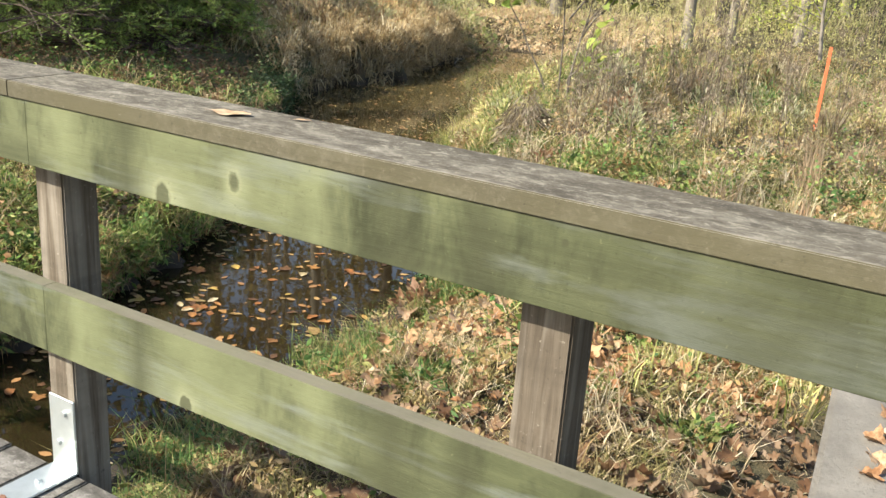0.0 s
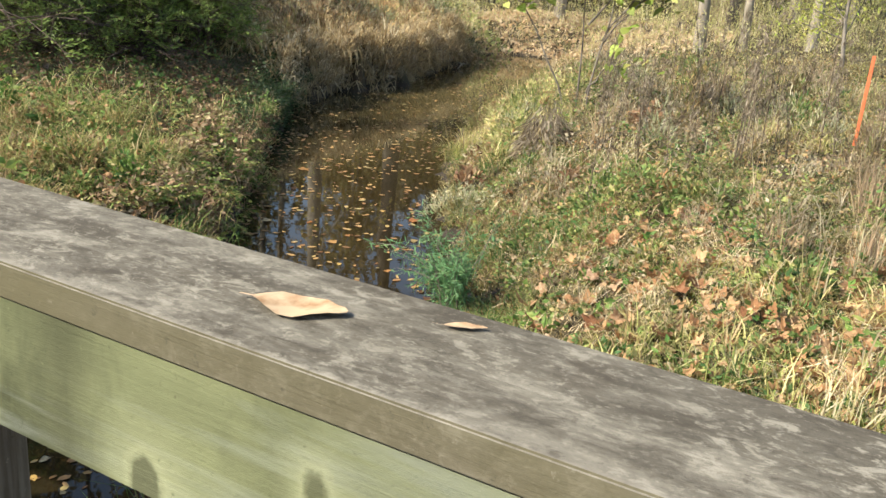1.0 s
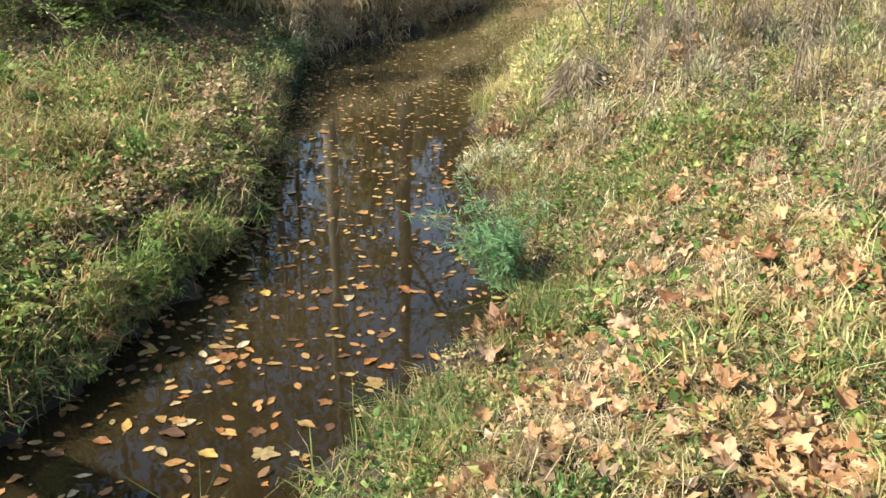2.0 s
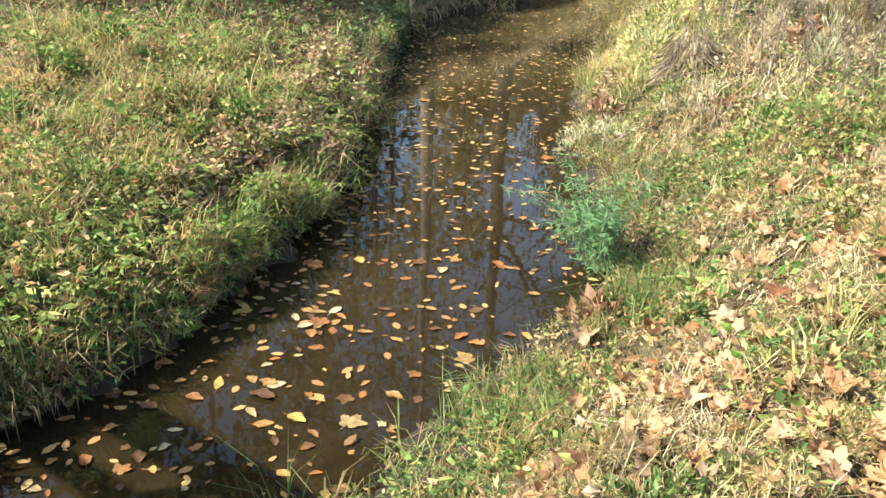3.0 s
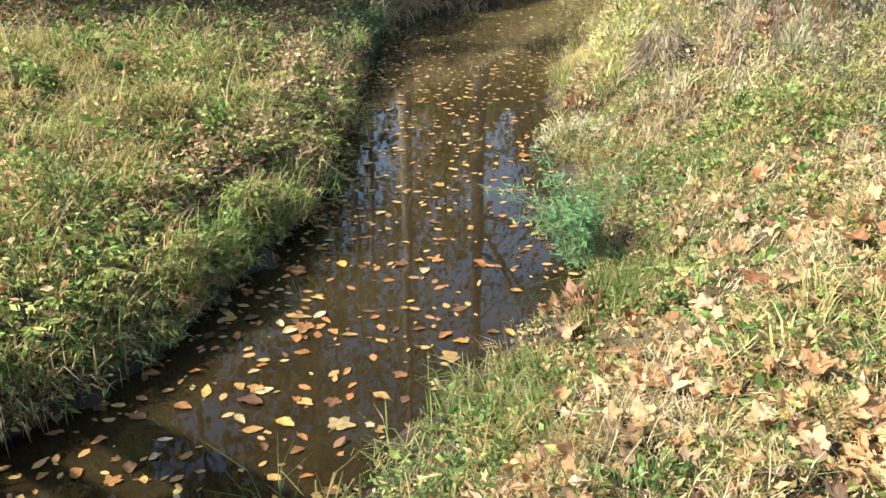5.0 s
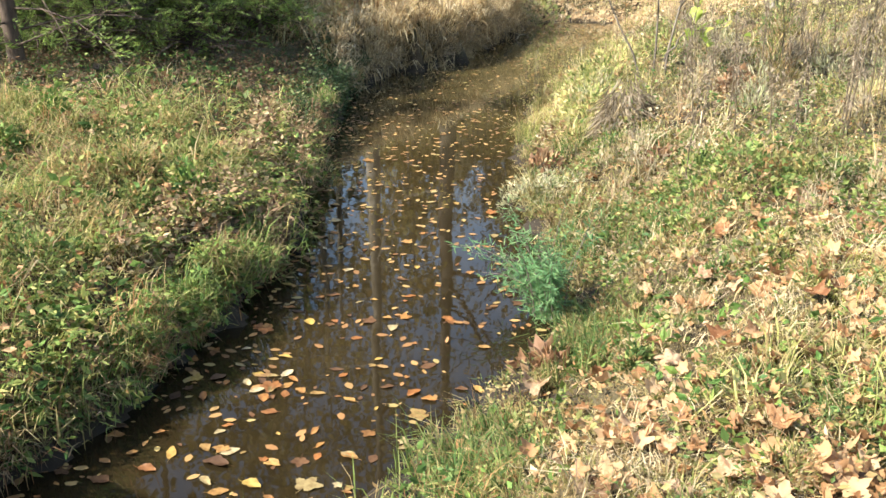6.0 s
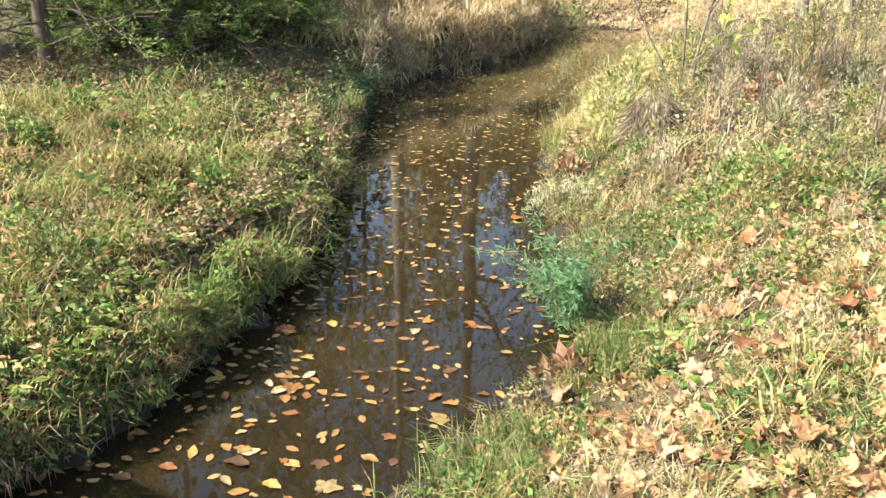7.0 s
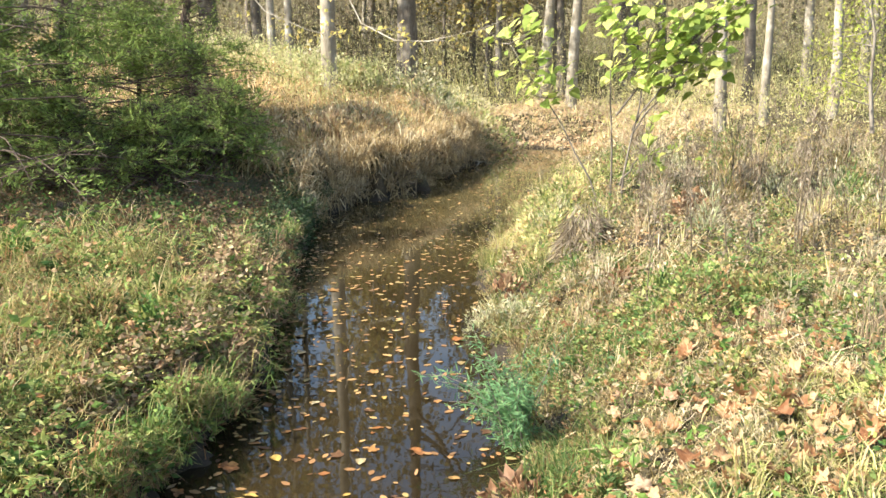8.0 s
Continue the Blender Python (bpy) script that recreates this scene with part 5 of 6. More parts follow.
def woody(seed, h, r, lean=(0.0, 0.0), first=0.35, limbs=14, reach=0.24, sub=3):
    """Trunk and limbs of a broad-leaved tree, and the spots where its leaves grow."""
    rr = random.Random(seed)
    trunk, limb, tips = Build(), Build(), []
    n = 10
    path = [Vector((lean[0] * h * (i / n) ** 1.3 + rr.uniform(-0.05, 0.05) * (i > 0), lean[1] * h * (i / n) ** 1.3 + rr.uniform(-0.05, 0.05) * (i > 0), h * i / n - 0.15)) for i in range(n + 1)]
    trunk.tube(path, [r * (1.35 if i == 0 else 1.08 if i == 1 else 1 - 0.93 * (i / n) ** 1.2) for i in range(n + 1)], 10)
    for k in range(limbs):
        s = first + (0.97 - first) * (k + rr.random()) / limbs
        j = min(n - 1, int(s * n))
        p = path[j].lerp(path[j + 1], s * n - j)
        g = rr.uniform(0, 6.28)
        ln = h * reach * (1.15 - 0.75 * s) * rr.uniform(0.7, 1.3)
        d = Vector((math.cos(g), math.sin(g), rr.uniform(0.25, 0.9))).normalized()
        pts = [p]
        for q in range(4):
            pts.append(pts[-1] + d * ln / 4)
            d = (d + Vector((rr.uniform(-0.25, 0.25), rr.uniform(-0.25, 0.25), rr.uniform(-0.1, 0.25)))).normalized()
        r0 = max(0.012, r * (1 - s) * 0.5 + 0.01)
        limb.tube(pts, [r0, r0 * 0.75, r0 * 0.5, r0 * 0.3, r0 * 0.1], 5)
        tips += pts[2:]
        for _ in range(sub):
            a = pts[rr.randint(1, 3)]
            e = Vector((rr.uniform(-1, 1), rr.uniform(-1, 1), rr.uniform(-0.2, 0.8))).normalized()
            b = a + e * ln * 0.3
            c = b + (e + Vector((rr.uniform(-0.4, 0.4), rr.uniform(-0.4, 0.4), rr.uniform(-0.3, 0.2)))) * ln * 0.25
            limb.tube([a, b, c], [r0 * 0.4, r0 * 0.25, r0 * 0.06], 4)
            tips += [b, c]
    return trunk, limb, tips


def leaf_cloud(name, tips, count, spreadr, size, material, parent, rng, ratio=0.6, droop=-0.4, folded=False):
    t = np.array([tuple(p) for p in tips])
    c = t[rng.integers(0, len(t), count)] + rng.normal(0, spreadr, (count, 3)) * np.array([[1, 1, 0.7]])
    w = rand_unit(rng, count)
    w[:, 2] = w[:, 2] * 0.6 + droop
    w /= np.linalg.norm(w, axis=1, keepdims=True)
    ln = rng.uniform(0.6, 1.3, count) * size
    v, q = cards(c, w, ln, ln * ratio, rng) if folded else diamonds(c, w, ln, ln * ratio, rng)
    ob = fast_mesh(name, v, q, np.zeros((0, 3), int), material)
    ob.parent = parent
    return ob


def tree(seed, h, r, bark, label, lean=(0, 0), leaves=1500, leaf=AUTUMN_LEAF, first=0.35, size=0.11, limbs=14, name="tree"):
    t = tagged(new(name), label, "tree", "trees of the wood")
    a, b, tips = woody(seed, h, r, lean, first, limbs)
    a.put("trunk", bark, t)
    b.put("branchwork", bark, t)
    leaf_cloud("crown", tips, int(leaves * 1.15), 0.75, size * 2.0, leaf, t, np.random.default_rng(seed))
    return t


def stand(t, x, y, turn=0.0, size=1.0):
    t.matrix_basis = Matrix.Translation((x, y, z_at(x, y))) @ Matrix.Rotation(turn, 4, 'Z') @ Matrix.Diagonal((size, size, size, 1))
    return t


PALE, DARK = "tall pale-barked tree with thin yellow autumn leaves", "tall dark-barked tree with sparse autumn leaves"
stand(tree(1, 19, 0.17, BARK_PALE, "stout pale-barked tree rising from the reddish grass"), -16.44, 19.3)
stand(tree(2, 11, 0.075, BARK_PALE, "slender pale sapling trunk beside a stout tree", leaves=500), -17.3, 20.6)
stand(tree(3, 17, 0.14, BARK_PALE, PALE), -21.64, 23.19)
stand(tree(4, 18, 0.15, BARK_PALE, PALE, leaves=1100), -23.68, 26.5)
stand(tree(5, 23, 0.33, BARK_DARK, "massive dark-barked tree at the wood's edge", leaves=900), -19.3, 27.2)
stand(tree(6, 11, 0.13, BARK_DARK, DARK), -18.15, 31.7)
stand(tree(7, 19, 0.17, BARK_PALE, "pale sycamore trunk leaning over the creek head", (0.1, 0.03)), -15.6, 30.1)
stand(tree(8, 20, 0.15, BARK_PALE, "white sycamore trunk leaning a little", (0.12, 0.0), 1800), -13.76, 28.2)
stand(tree(9, 14, 0.125, BARK_PALE, "grey-barked tree in the dry grass", leaves=1000), -7.75, 23.5)
stand(tree(10, 15, 0.1, BARK_PALE, "grey-barked tree in the dry grass", leaves=1000), -7.1, 25.2)
stand(tree(11, 17, 0.15, BARK_DARK, DARK), -8.69, 29.9)
stand(tree(12, 20, 0.17, BARK_PALE, PALE), -8.46, 37.8)
stand(tree(13, 17, 0.13, BARK_PALE, PALE), -5.86, 27.8)
kinds = [tree(21, 20, 0.24, BARK_DARK, DARK, leaves=1700, size=0.2), tree(22, 18, 0.17, BARK_PALE, PALE, leaves=1500, size=0.2), tree(23, 22, 0.2, BARK_DARK, DARK, (0.04, 0.02), 1900, first=0.2, size=0.2)]
spots = []
rr = random.Random(5)
while len(spots) < 38:
    a, d = radians(rr.uniform(-10, 74)), rr.uniform(33, 75)
    px, py = -1.4 - d * math.sin(a), d * math.cos(a)
    if all(math.hypot(px - u, py - v) > 3.2 for u, v in spots):
        spots.append((px, py))
for k, (px, py) in enumerate(spots):
    t = kinds[k % 3] if k < 3 else copy_thing(kinds[k % 3], Matrix())
    low = any(a < math.degrees(math.atan2(-5 - px, py - 6)) < b for a, b in ((25.0, 32.0), (45.5, 49.0)))
    stand(t, px, py, rr.uniform(0, 6.28), rr.uniform(0.8, 1.2) * (0.5 if low else 1.0))


def brush(name, n, x0, x1, y0, y1, top, size, material, label, keep, stems=0.14):
    x, y = scatter(n, x0, x1, y0, y1, lambda x, y: keep(x, y) & (bumps(0.45 * x + 1, 0.45 * y) + RNG.normal(0, 0.2, x.shape) > -0.18))
    n = len(x)
    hh = top * (0.35 + 0.65 * (0.5 + 0.5 * np.clip(1.6 * bumps(x * 0.6, y * 0.6), -1, 1)))
    c = np.stack([x, y, height(x, y) + hh * U(0, 1, n) ** 1.4], 1)
    w = rand_unit(RNG, n)
    ln = U(0.6, 1.4, n) * size
    stem = U(0, 1, n) < stems
    w[stem] = w[stem] * 0.3 + np.array([[0, 0, 1.0]])
    w /= np.linalg.norm(w, axis=1, keepdims=True)
    ln = np.where(stem, ln * 6, ln)
    c[:, 2] = np.where(stem, height(x, y) + U(0, 0.6, n) * hh, c[:, 2])
    v, q = diamonds(c, w, ln, np.where(stem, 0.1 * size + 0.004, ln * U(0.3, 0.6, n)), RNG)
    return tagged(fast_mesh(name, v, q, np.zeros((0, 3), int), material), label, "brush", kind="stuff")


def wedge(near, far):
    def keep(x, y):
        d = np.hypot(x + 1.4, y)
        return seen_from_bridge(x, y) & (d > near) & (d < far)
    return keep


SLOPE_BRUSH = leaf_mat("slope_brush", [(0.0, (0.32, 0.38, 0.14)), (0.4, (0.48, 0.5, 0.2)), (0.8, (0.66, 0.6, 0.34)), (1.0, (0.56, 0.42, 0.24))], 0.5)
brush("underbrush", 330000, -62, 14, 12, 70, 4.5, 0.08, BRUSH_LEAF, "brown and yellow-green underbrush of the wood", lambda x, y: wedge(31, 66)(x, y) & (np.abs(x + 0.305 * y) > 1.2))
brush("slope_thicket", 110000, -30, -11.5, 17, 33, 1.3, 0.075, SLOPE_BRUSH, "pale green and straw brush at the top of the outer bank", lambda x, y: land(False, None, 2.2)(x, y) & wedge(21, 33)(x, y) & (y + 0.35 * x > 11.5))
brush("thicket_edge", 110000, -30, 8, 18, 36, 2.4, 0.065, BRUSH_LEAF, "tangled dry brush at the edge of the wood", lambda x, y: wedge(22, 34)(x, y) & ~in_water(x, y) & ((x > -11) | (y - 0.6 * x > 33)))


def sprays(name, twigs, per, material, parent, rng):
    """Feathery flat sprays of tiny scale leaves along twigs."""
    a = np.repeat(np.array([tuple(p) for p, q in twigs]), per, 0)
    b = np.repeat(np.array([tuple(q) for p, q in twigs]), per, 0)
    n = len(a)
    way = (b - a) / (np.linalg.norm(b - a, axis=1, keepdims=True) + 1e-9)
    flat = np.repeat(rand_unit(rng, len(twigs)), per, 0)
    side = np.cross(way, flat)
    side /= np.linalg.norm(side, axis=1, keepdims=True) + 1e-9
    s = rng.uniform(0.05, 1.25, n)[:, None]
    sign = np.where(rng.uniform(0, 1, n) < 0.5, -1.0, 1.0)[:, None]
    off = side * sign * rng.uniform(0.0, 0.09, n)[:, None] * (1.35 - s)
    w = way * 0.75 + side * sign * 0.55 + np.array([[0, 0, 0.15]]) + 0.12 * rand_unit(rng, n)
    w /= np.linalg.norm(w, axis=1, keepdims=True)
    ln = rng.uniform(0.045, 0.1, n)
    v, q = diamonds(a + (b - a) * s + off, w, ln, ln * 0.24, rng)
    ob = fast_mesh(name, v, q, np.zeros((0, 3), int), material)
    ob.parent = parent
    return ob


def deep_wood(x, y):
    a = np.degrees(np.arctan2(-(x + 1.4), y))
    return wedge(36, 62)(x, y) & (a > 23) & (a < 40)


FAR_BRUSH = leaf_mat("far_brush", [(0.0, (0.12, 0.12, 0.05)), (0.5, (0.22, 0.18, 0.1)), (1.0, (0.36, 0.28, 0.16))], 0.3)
# low colours stand in for the canopy's shade on the deep wood
SHADED_BRUSH = leaf_mat("shaded_brush", [(0.0, (0.07, 0.08, 0.03)), (0.5, (0.13, 0.11, 0.06)), (1.0, (0.22, 0.17, 0.09))], 0.2)
brush("far_thicket", 110000, -90, 30, 20, 100, 17, 0.36, FAR_BRUSH, "distant thicket of half-bare autumn trees", wedge(58, 88), 0.3)
# brush added in the middle wedge to paint the wood's shaded depth
brush("deep_thicket", 60000, -50, -8, 20, 62, 9.0, 0.22, SHADED_BRUSH, "added thicket coloured dark for the shade deep in the wood", deep_wood, 0.3)


def cedar(seed, h, r, label, reach=0.42, full=0.5):
    rr = random.Random(seed)
    t = tagged(new("cedar"), label, "tree", "cedars on the bank")
    trunk, limb, tips = Build(), Build(), []
    trunk.tube([(0.06 * math.sin(i), 0.05 * math.cos(2 * i), h * i / 8 - 0.1) for i in range(9)], [r * (1.25 - 1.15 * i / 8) for i in range(9)], 9)
    trunk.put("trunk", BARK_CEDAR, t)
    for k in range(84):
        s = 0.05 + 0.93 * k / 84
        g = k * 2.4 + rr.uniform(-0.4, 0.4)
        ln = (reach * h * (1 - s) ** 0.7 + 0.3) * rr.uniform(0.6, 1.1)
        pts = [Vector((0, 0, h * s))]
        d = Vector((math.cos(g), math.sin(g), rr.uniform(-0.1, 0.4))).normalized()
        for q in range(4):
            pts.append(pts[-1] + d * ln / 4)
            d = (d + Vector((rr.uniform(-0.2, 0.2), rr.uniform(-0.2, 0.2), rr.uniform(-0.28, 0.05)))).normalized()
        r0 = 0.007 + 0.01 * (1 - s)
        limb.tube(pts, [r0, r0 * 0.8, r0 * 0.6, r0 * 0.4, r0 * 0.15], 4)
        for q in range(1, 5):
            for _ in range(4):
                a = pts[q].lerp(pts[q - 1], rr.random())
                e = Vector((rr.uniform(-1, 1), rr.uniform(-1, 1), rr.uniform(-0.5, 0.6))).normalized()
                b = a + e * rr.uniform(0.12, 0.42)
                limb.tube([a, b], [r0 * 0.3, r0 * 0.1], 3)
                if rr.random() < (1.7 * full if math.sin(2.9 * b.x + seed) * math.sin(2.6 * b.y + 1) + math.sin(3.4 * b.z + seed) * 0.8 > 0.1 else 0.12):
                    tips.append((a, b))
    limb.put("branchwork", BARK_CEDAR, t)
    sprays("foliage", tips, 36, CEDAR_LEAF, t, np.random.default_rng(seed))
    return t


CED = "dark green cedar with drooping sprays and bare inner twigs"
stand(cedar(31, 4.2, 0.08, CED, 0.55, 0.6), -15.2, 10.6)
stand(cedar(39, 3.2, 0.05, "small loose cedar under taller ones", 0.6, 0.8), -15.6, 12.4)
stand(cedar(32, 3.6, 0.12, CED, 0.6, 0.55), -15.8, 9.4)
stand(cedar(33, 6.0, 0.1, "bushy cedar at the edge of the grass", 0.44, 1.2), -13.9, 7.9)
for k, (px, py, h) in enumerate(((-14.2, 9.6, 1.7), (-13.4, 10.7, 1.5), (-13.2, 12.0, 1.4), (-14.6, 12.9, 1.8))):
    stand(cedar(60 + k, h, 0.03, "low spreading cedar with sprays down to the ground", 0.75, 0.26), px, py)
stand(cedar(34, 3.0, 0.1, CED, 0.75, 0.5), -17.6, 10.9)
# stands out of view to the left, added to throw shade on the bank
stand(cedar(37, 3.6, 0.12, "unseen tall cedar added to shade the bank", 0.32, 0.62), -18.3, 5.7, 0.4, 2.1)
stand(cedar(35, 3.4, 0.17, "cedar with loose sprays round a stout trunk", 0.5, 0.75), -16.1, 14.3)


def add_gap_trees():
    for px, py, size in ((-19.4, 33.0, 0.4), (-17.6, 35.4, 0.75), (-16.4, 33.4, 0.8), (-20.9, 36.2, 0.45), (-15.4, 38.5, 1.1), (-21.5, 40.0, 0.6), (-26.1, 41.0, 0.5), (-24.0, 46.0, 0.6)):
        stand(copy_thing(kinds[2], Matrix()), px, py, px, size)


add_gap_trees()
# added tall trees, crowns out of view, that darken the near water's reflection
stand(tree(24, 29, 0.36, BARK_DARK, DARK, leaves=3400, size=0.3, first=0.25), -38.0, 22.0)
stand(tree(25, 28, 0.36, BARK_DARK, DARK, leaves=3200, size=0.3, first=0.25), -43.0, 27.5)
for px, py in ((-37.0, 27.5), (-32.5, 31.5)):
    stand(tree(int(-px), 35, 0.36, BARK_DARK, DARK, leaves=3200, size=0.3, first=0.74, limbs=18), px, py)


# ---- the young tree with large leaves ----
def heart_leaf(seed, size):
    r = random.Random(seed)
    v, f = [], []
    rows = [(0.0, 0.0), (-0.06, 0.3), (0.12, 0.44), (0.38, 0.42), (0.62, 0.28), (0.84, 0.11), (1.0, 0.0)]
    for s, w in rows:
        for side in (-1, 0, 1):
            v.append((size * s, size * side * w, size * (-0.25 * s * s + 0.12 * abs(side) * w + r.uniform(-0.02, 0.02))))
    for i in range(len(rows) - 1):
        for c in (0, 1):
            a = i * 3 + c
            f.append((a, a + 1, a + 4, a + 3))
    return v, f


def build_sapling(x, y):
    t = tagged(new("young_tree"), "young tree with large bright yellow-green heart-shaped leaves", "tree")
    rr = random.Random(3)
    stems = [((0.0, 0.0), (-0.1, 0.1), 3.2, 0.0), ((0.1, 0.05), (0.5, -0.05), 3.0, 0.0), ((-0.18, 0.0), (-1.25, -0.5), 2.5, 0.0), ((0.26, 0.04), (1.0, 0.5), 2.7, 1.1), ((0.0, 0.02), (1.4, 0.9), 3.0, 1.3), ((0.24, 0.04), (0.9, 0.1), 2.2, 1.0), ((0.1, 0.0), (0.55, -0.15), 1.05, 0.3)]
    stems = [(o, lean, 0.93 * h, low) for o, lean, h, low in stems]
    tips, wood = [], Build()
    for (ox, oy), (lx, ly), h, low in stems:
        pts = [Vector((ox + lx * (i / 6) ** 1.2, oy + ly * (i / 6) ** 1.2, low - 0.1 + (h - low) * i / 6)) + Vector((rr.uniform(-0.04, 0.04), rr.uniform(-0.04, 0.04), 0)) for i in range(7)]
        wood.tube(pts, [0.018 - 0.0022 * i for i in range(7)], 6)
        for i in range(4, 7):
            for _ in range(5 if h > 1.2 else 1):
                e = Vector((rr.uniform(-1, 1), rr.uniform(-1, 1), rr.uniform(-0.1, 0.6))).normalized()
                b = pts[i] + e * rr.uniform(0.15, 0.6)
                wood.tube([pts[i], b], [0.008, 0.003], 4)
                tips += [(b, e), (pts[i].lerp(b, 0.6), e)]
    wood.put("stem", BARK_DARK, t)
    shapes = [heart_leaf(s, 0.185) for s in range(4)]
    meshes = leaf_meshes("leaf", shapes, BIG_LEAF_OB)
    rest = Build()
    order = [(k, p, e) for _ in range(3) for k, (p, e) in enumerate(tips)]
    for count, (k, p, e) in enumerate(order):
        s = rr.uniform(0.5, 1.15)
        m = (Matrix.Translation(p + Vector((rr.uniform(-0.3, 0.3), rr.uniform(-0.3, 0.3), rr.uniform(-0.2, 0.25))))
                              @ (Vector((-0.35 + rr.gauss(0, 0.4), -0.5 + rr.gauss(0, 0.4), 0.75)).to_track_quat('Z', 'Y') @ Euler((0, 0, rr.uniform(0, 6.28))).to_quaternion()).to_matrix().to_4x4() @ Matrix.Diagonal((s, s, s, 1)))
        if count < 290:
            o = new("leaf", meshes[k % 4])
            o.parent = t
            o.matrix_local = m
        else:
            v, f = shapes[k % 4]
            base = len(rest.v)
            rest.v += [m @ Vector(q) for q in v]
            rest.f += [tuple(base + i for i in q) for q in f]
    rest.put("foliage", BIG_LEAF, t)
    stand(t, x, y)


BIG_LEAF_OB = leaf_mat("large_sapling_leaf", [(0.0, (0.42, 0.6, 0.11)), (0.5, (0.6, 0.74, 0.18)), (1.0, (0.78, 0.76, 0.25))], 0.5, by_object=True)
build_sapling(-6.45, 12.95)


# ---- the willow shrub at the water's edge ----
def build_willow(x, y):
    t = tagged(new("willow_shrub"), "small green willow shrub arching over the water", "shrub")
    rr = random.Random(9)
    wood, tips = Build(), []
    for k in range(44):
        g = radians(rr.uniform(110, 230)) if k < 20 else rr.uniform(0, 6.28)
        ln = rr.uniform(0.45, 1.1)
        out = 0.75 if k < 20 else 0.3
        base = Vector((rr.uniform(-0.14, 0.14), rr.uniform(-0.14, 0.14), 0))
        pts = [base + Vector((math.cos(g) * ln * out * s ** 1.4, math.sin(g) * ln * out * s ** 1.4, ln * (1.1 * s - (0.65 if k < 20 else 0.25) * s * s))) for s in (0, 0.25, 0.5, 0.75, 1.0)]
        wood.tube(pts, [0.006, 0.005, 0.004, 0.003, 0.0015], 4)
        for i in range(1, 5):
            for j in range(5):
                tips.append(pts[i - 1].lerp(pts[i], j / 5))
    wood.put("stem", BARK_DARK, t)
    leaf_cloud("foliage", tips, 3900, 0.035, 0.085, WILLOW_LEAF, t, np.random.default_rng(4), 0.12, -0.1)
    stand(t, x, y)
    t.location.z = 0.03


build_willow(-4.72, 6.42)


# ---- dead weeds ----
def dead_weed(seed, h):
    rr = random.Random(seed)
    t = tagged(new("dead_weed"), "tall dead grey-brown weed stalk with withered leaves", "weed", "dead weed stalks")
    b, tips = Build(), []
    lx, ly = rr.uniform(-0.14, 0.14), rr.uniform(-0.14, 0.14)
    pts = [Vector((lx * h * s * s, ly * h * s * s, h * s - 0.03)) for s in (0, 0.2, 0.4, 0.6, 0.8, 1.0)]
    b.tube(pts, [0.009, 0.008, 0.007, 0.006, 0.004, 0.002], 5)
    for i in range(1, 6):
        for _ in range(3):
            e = Vector((rr.uniform(-1, 1), rr.uniform(-1, 1), rr.uniform(1.2, 2.5))).normalized()
            q = pts[i] + e * rr.uniform(0.05, 0.16) * (1.1 - 0.1 * i)
            b.tube([pts[i], q], [0.0028, 0.001], 4)
            tips += [pts[i].lerp(q, 0.5), q, pts[i]]
    b.put("stalk", WEED_STALK_B, t)
    leaf_cloud("withered_leaves", tips, 150, 0.035, 0.07, WEED_STALK, t, np.random.default_rng(seed), 0.17, -0.9)
    return t


WEED_SPOTS = [(-3.35, 10.23), (-4.34, 9.85), (-5.53, 12.53), (-5.58, 15.23), (-4.68, 12.95), (-4.20, 12.33), (-5.58, 10.13), (-4.74, 9.94), (-3.21, 10.45), (-3.02, 11.46), (-6.67, 14.70), (-4.71, 16.31), (-5.53, 17.41)]
WEED_STALK_B = bark_mat("dead_stalk", (0.15, 0.115, 0.07), (0.08, 0.06, 0.035), (0.24, 0.2, 0.12))
weeds = [dead_weed(s, h) for s, h in ((1, 1.5), (2, 1.05), (3, 0.85), (4, 1.25))]
spots = list(WEED_SPOTS)
rr = random.Random(8)
while len(spots) < 46:
    px, py = rr.uniform(-6.5, 0.5), rr.uniform(8.5, 16)
    if abs(px + 0.32 * py + 0.1) < 1.9:
        spots.append((px, py))
for k, (px, py) in enumerate(spots):
    t = weeds[k] if k < 4 else copy_thing(weeds[k % 4], Matrix())
    stand(t, px, py, rr.uniform(0, 6.28), rr.uniform(0.75, 1.15))
# the tallest stalks stand in twos and threes
for px, py, size in ((-3.46, 10.86, 1.3), (-3.42, 10.82, 1.2), (-3.5, 10.9, 1.0), (-4.68, 10.78, 1.0), (-4.72, 10.83, 0.9), (-5.63, 11.82, 1.0), (-5.6, 11.86, 0.85), (-4.58, 13.84, 1.1), (-2.1, 12.6, 1.2), (-2.14, 12.64, 1.0)):
    stand(copy_thing(weeds[0], Matrix()), px, py, rr.uniform(0, 6.28), size)


# ---- the wooded rise beyond ----
FAR_WOOD = Mat("far_wood", 1.0)
_p = FAR_WOOD.n("NewGeometry").outputs["Position"]
_s = FAR_WOOD.n("Mapping", Vector=_p)
_s.inputs["Scale"].default_value = (1.0, 1.0, 0.12)
_c = FAR_WOOD.mix(FAR_WOOD.ramp(FAR_WOOD.noise(_s.outputs[0], 0.9, 5.0, 0.7), [(0.4, 0.0), (0.6, 1.0)]), (0.1, 0.085, 0.055), (0.24, 0.2, 0.13))
FAR_WOOD.color(FAR_WOOD.mix(FAR_WOOD.ramp(FAR_WOOD.noise(_p, 0.25, 6.0, 0.7), [(0.4, 0.0), (0.65, 0.8)]), _c, (0.26, 0.23, 0.1)))
FAR_WOOD.bump(FAR_WOOD.noise(_p, 1.2, 6.0, 0.75), 1.0, 1.5)


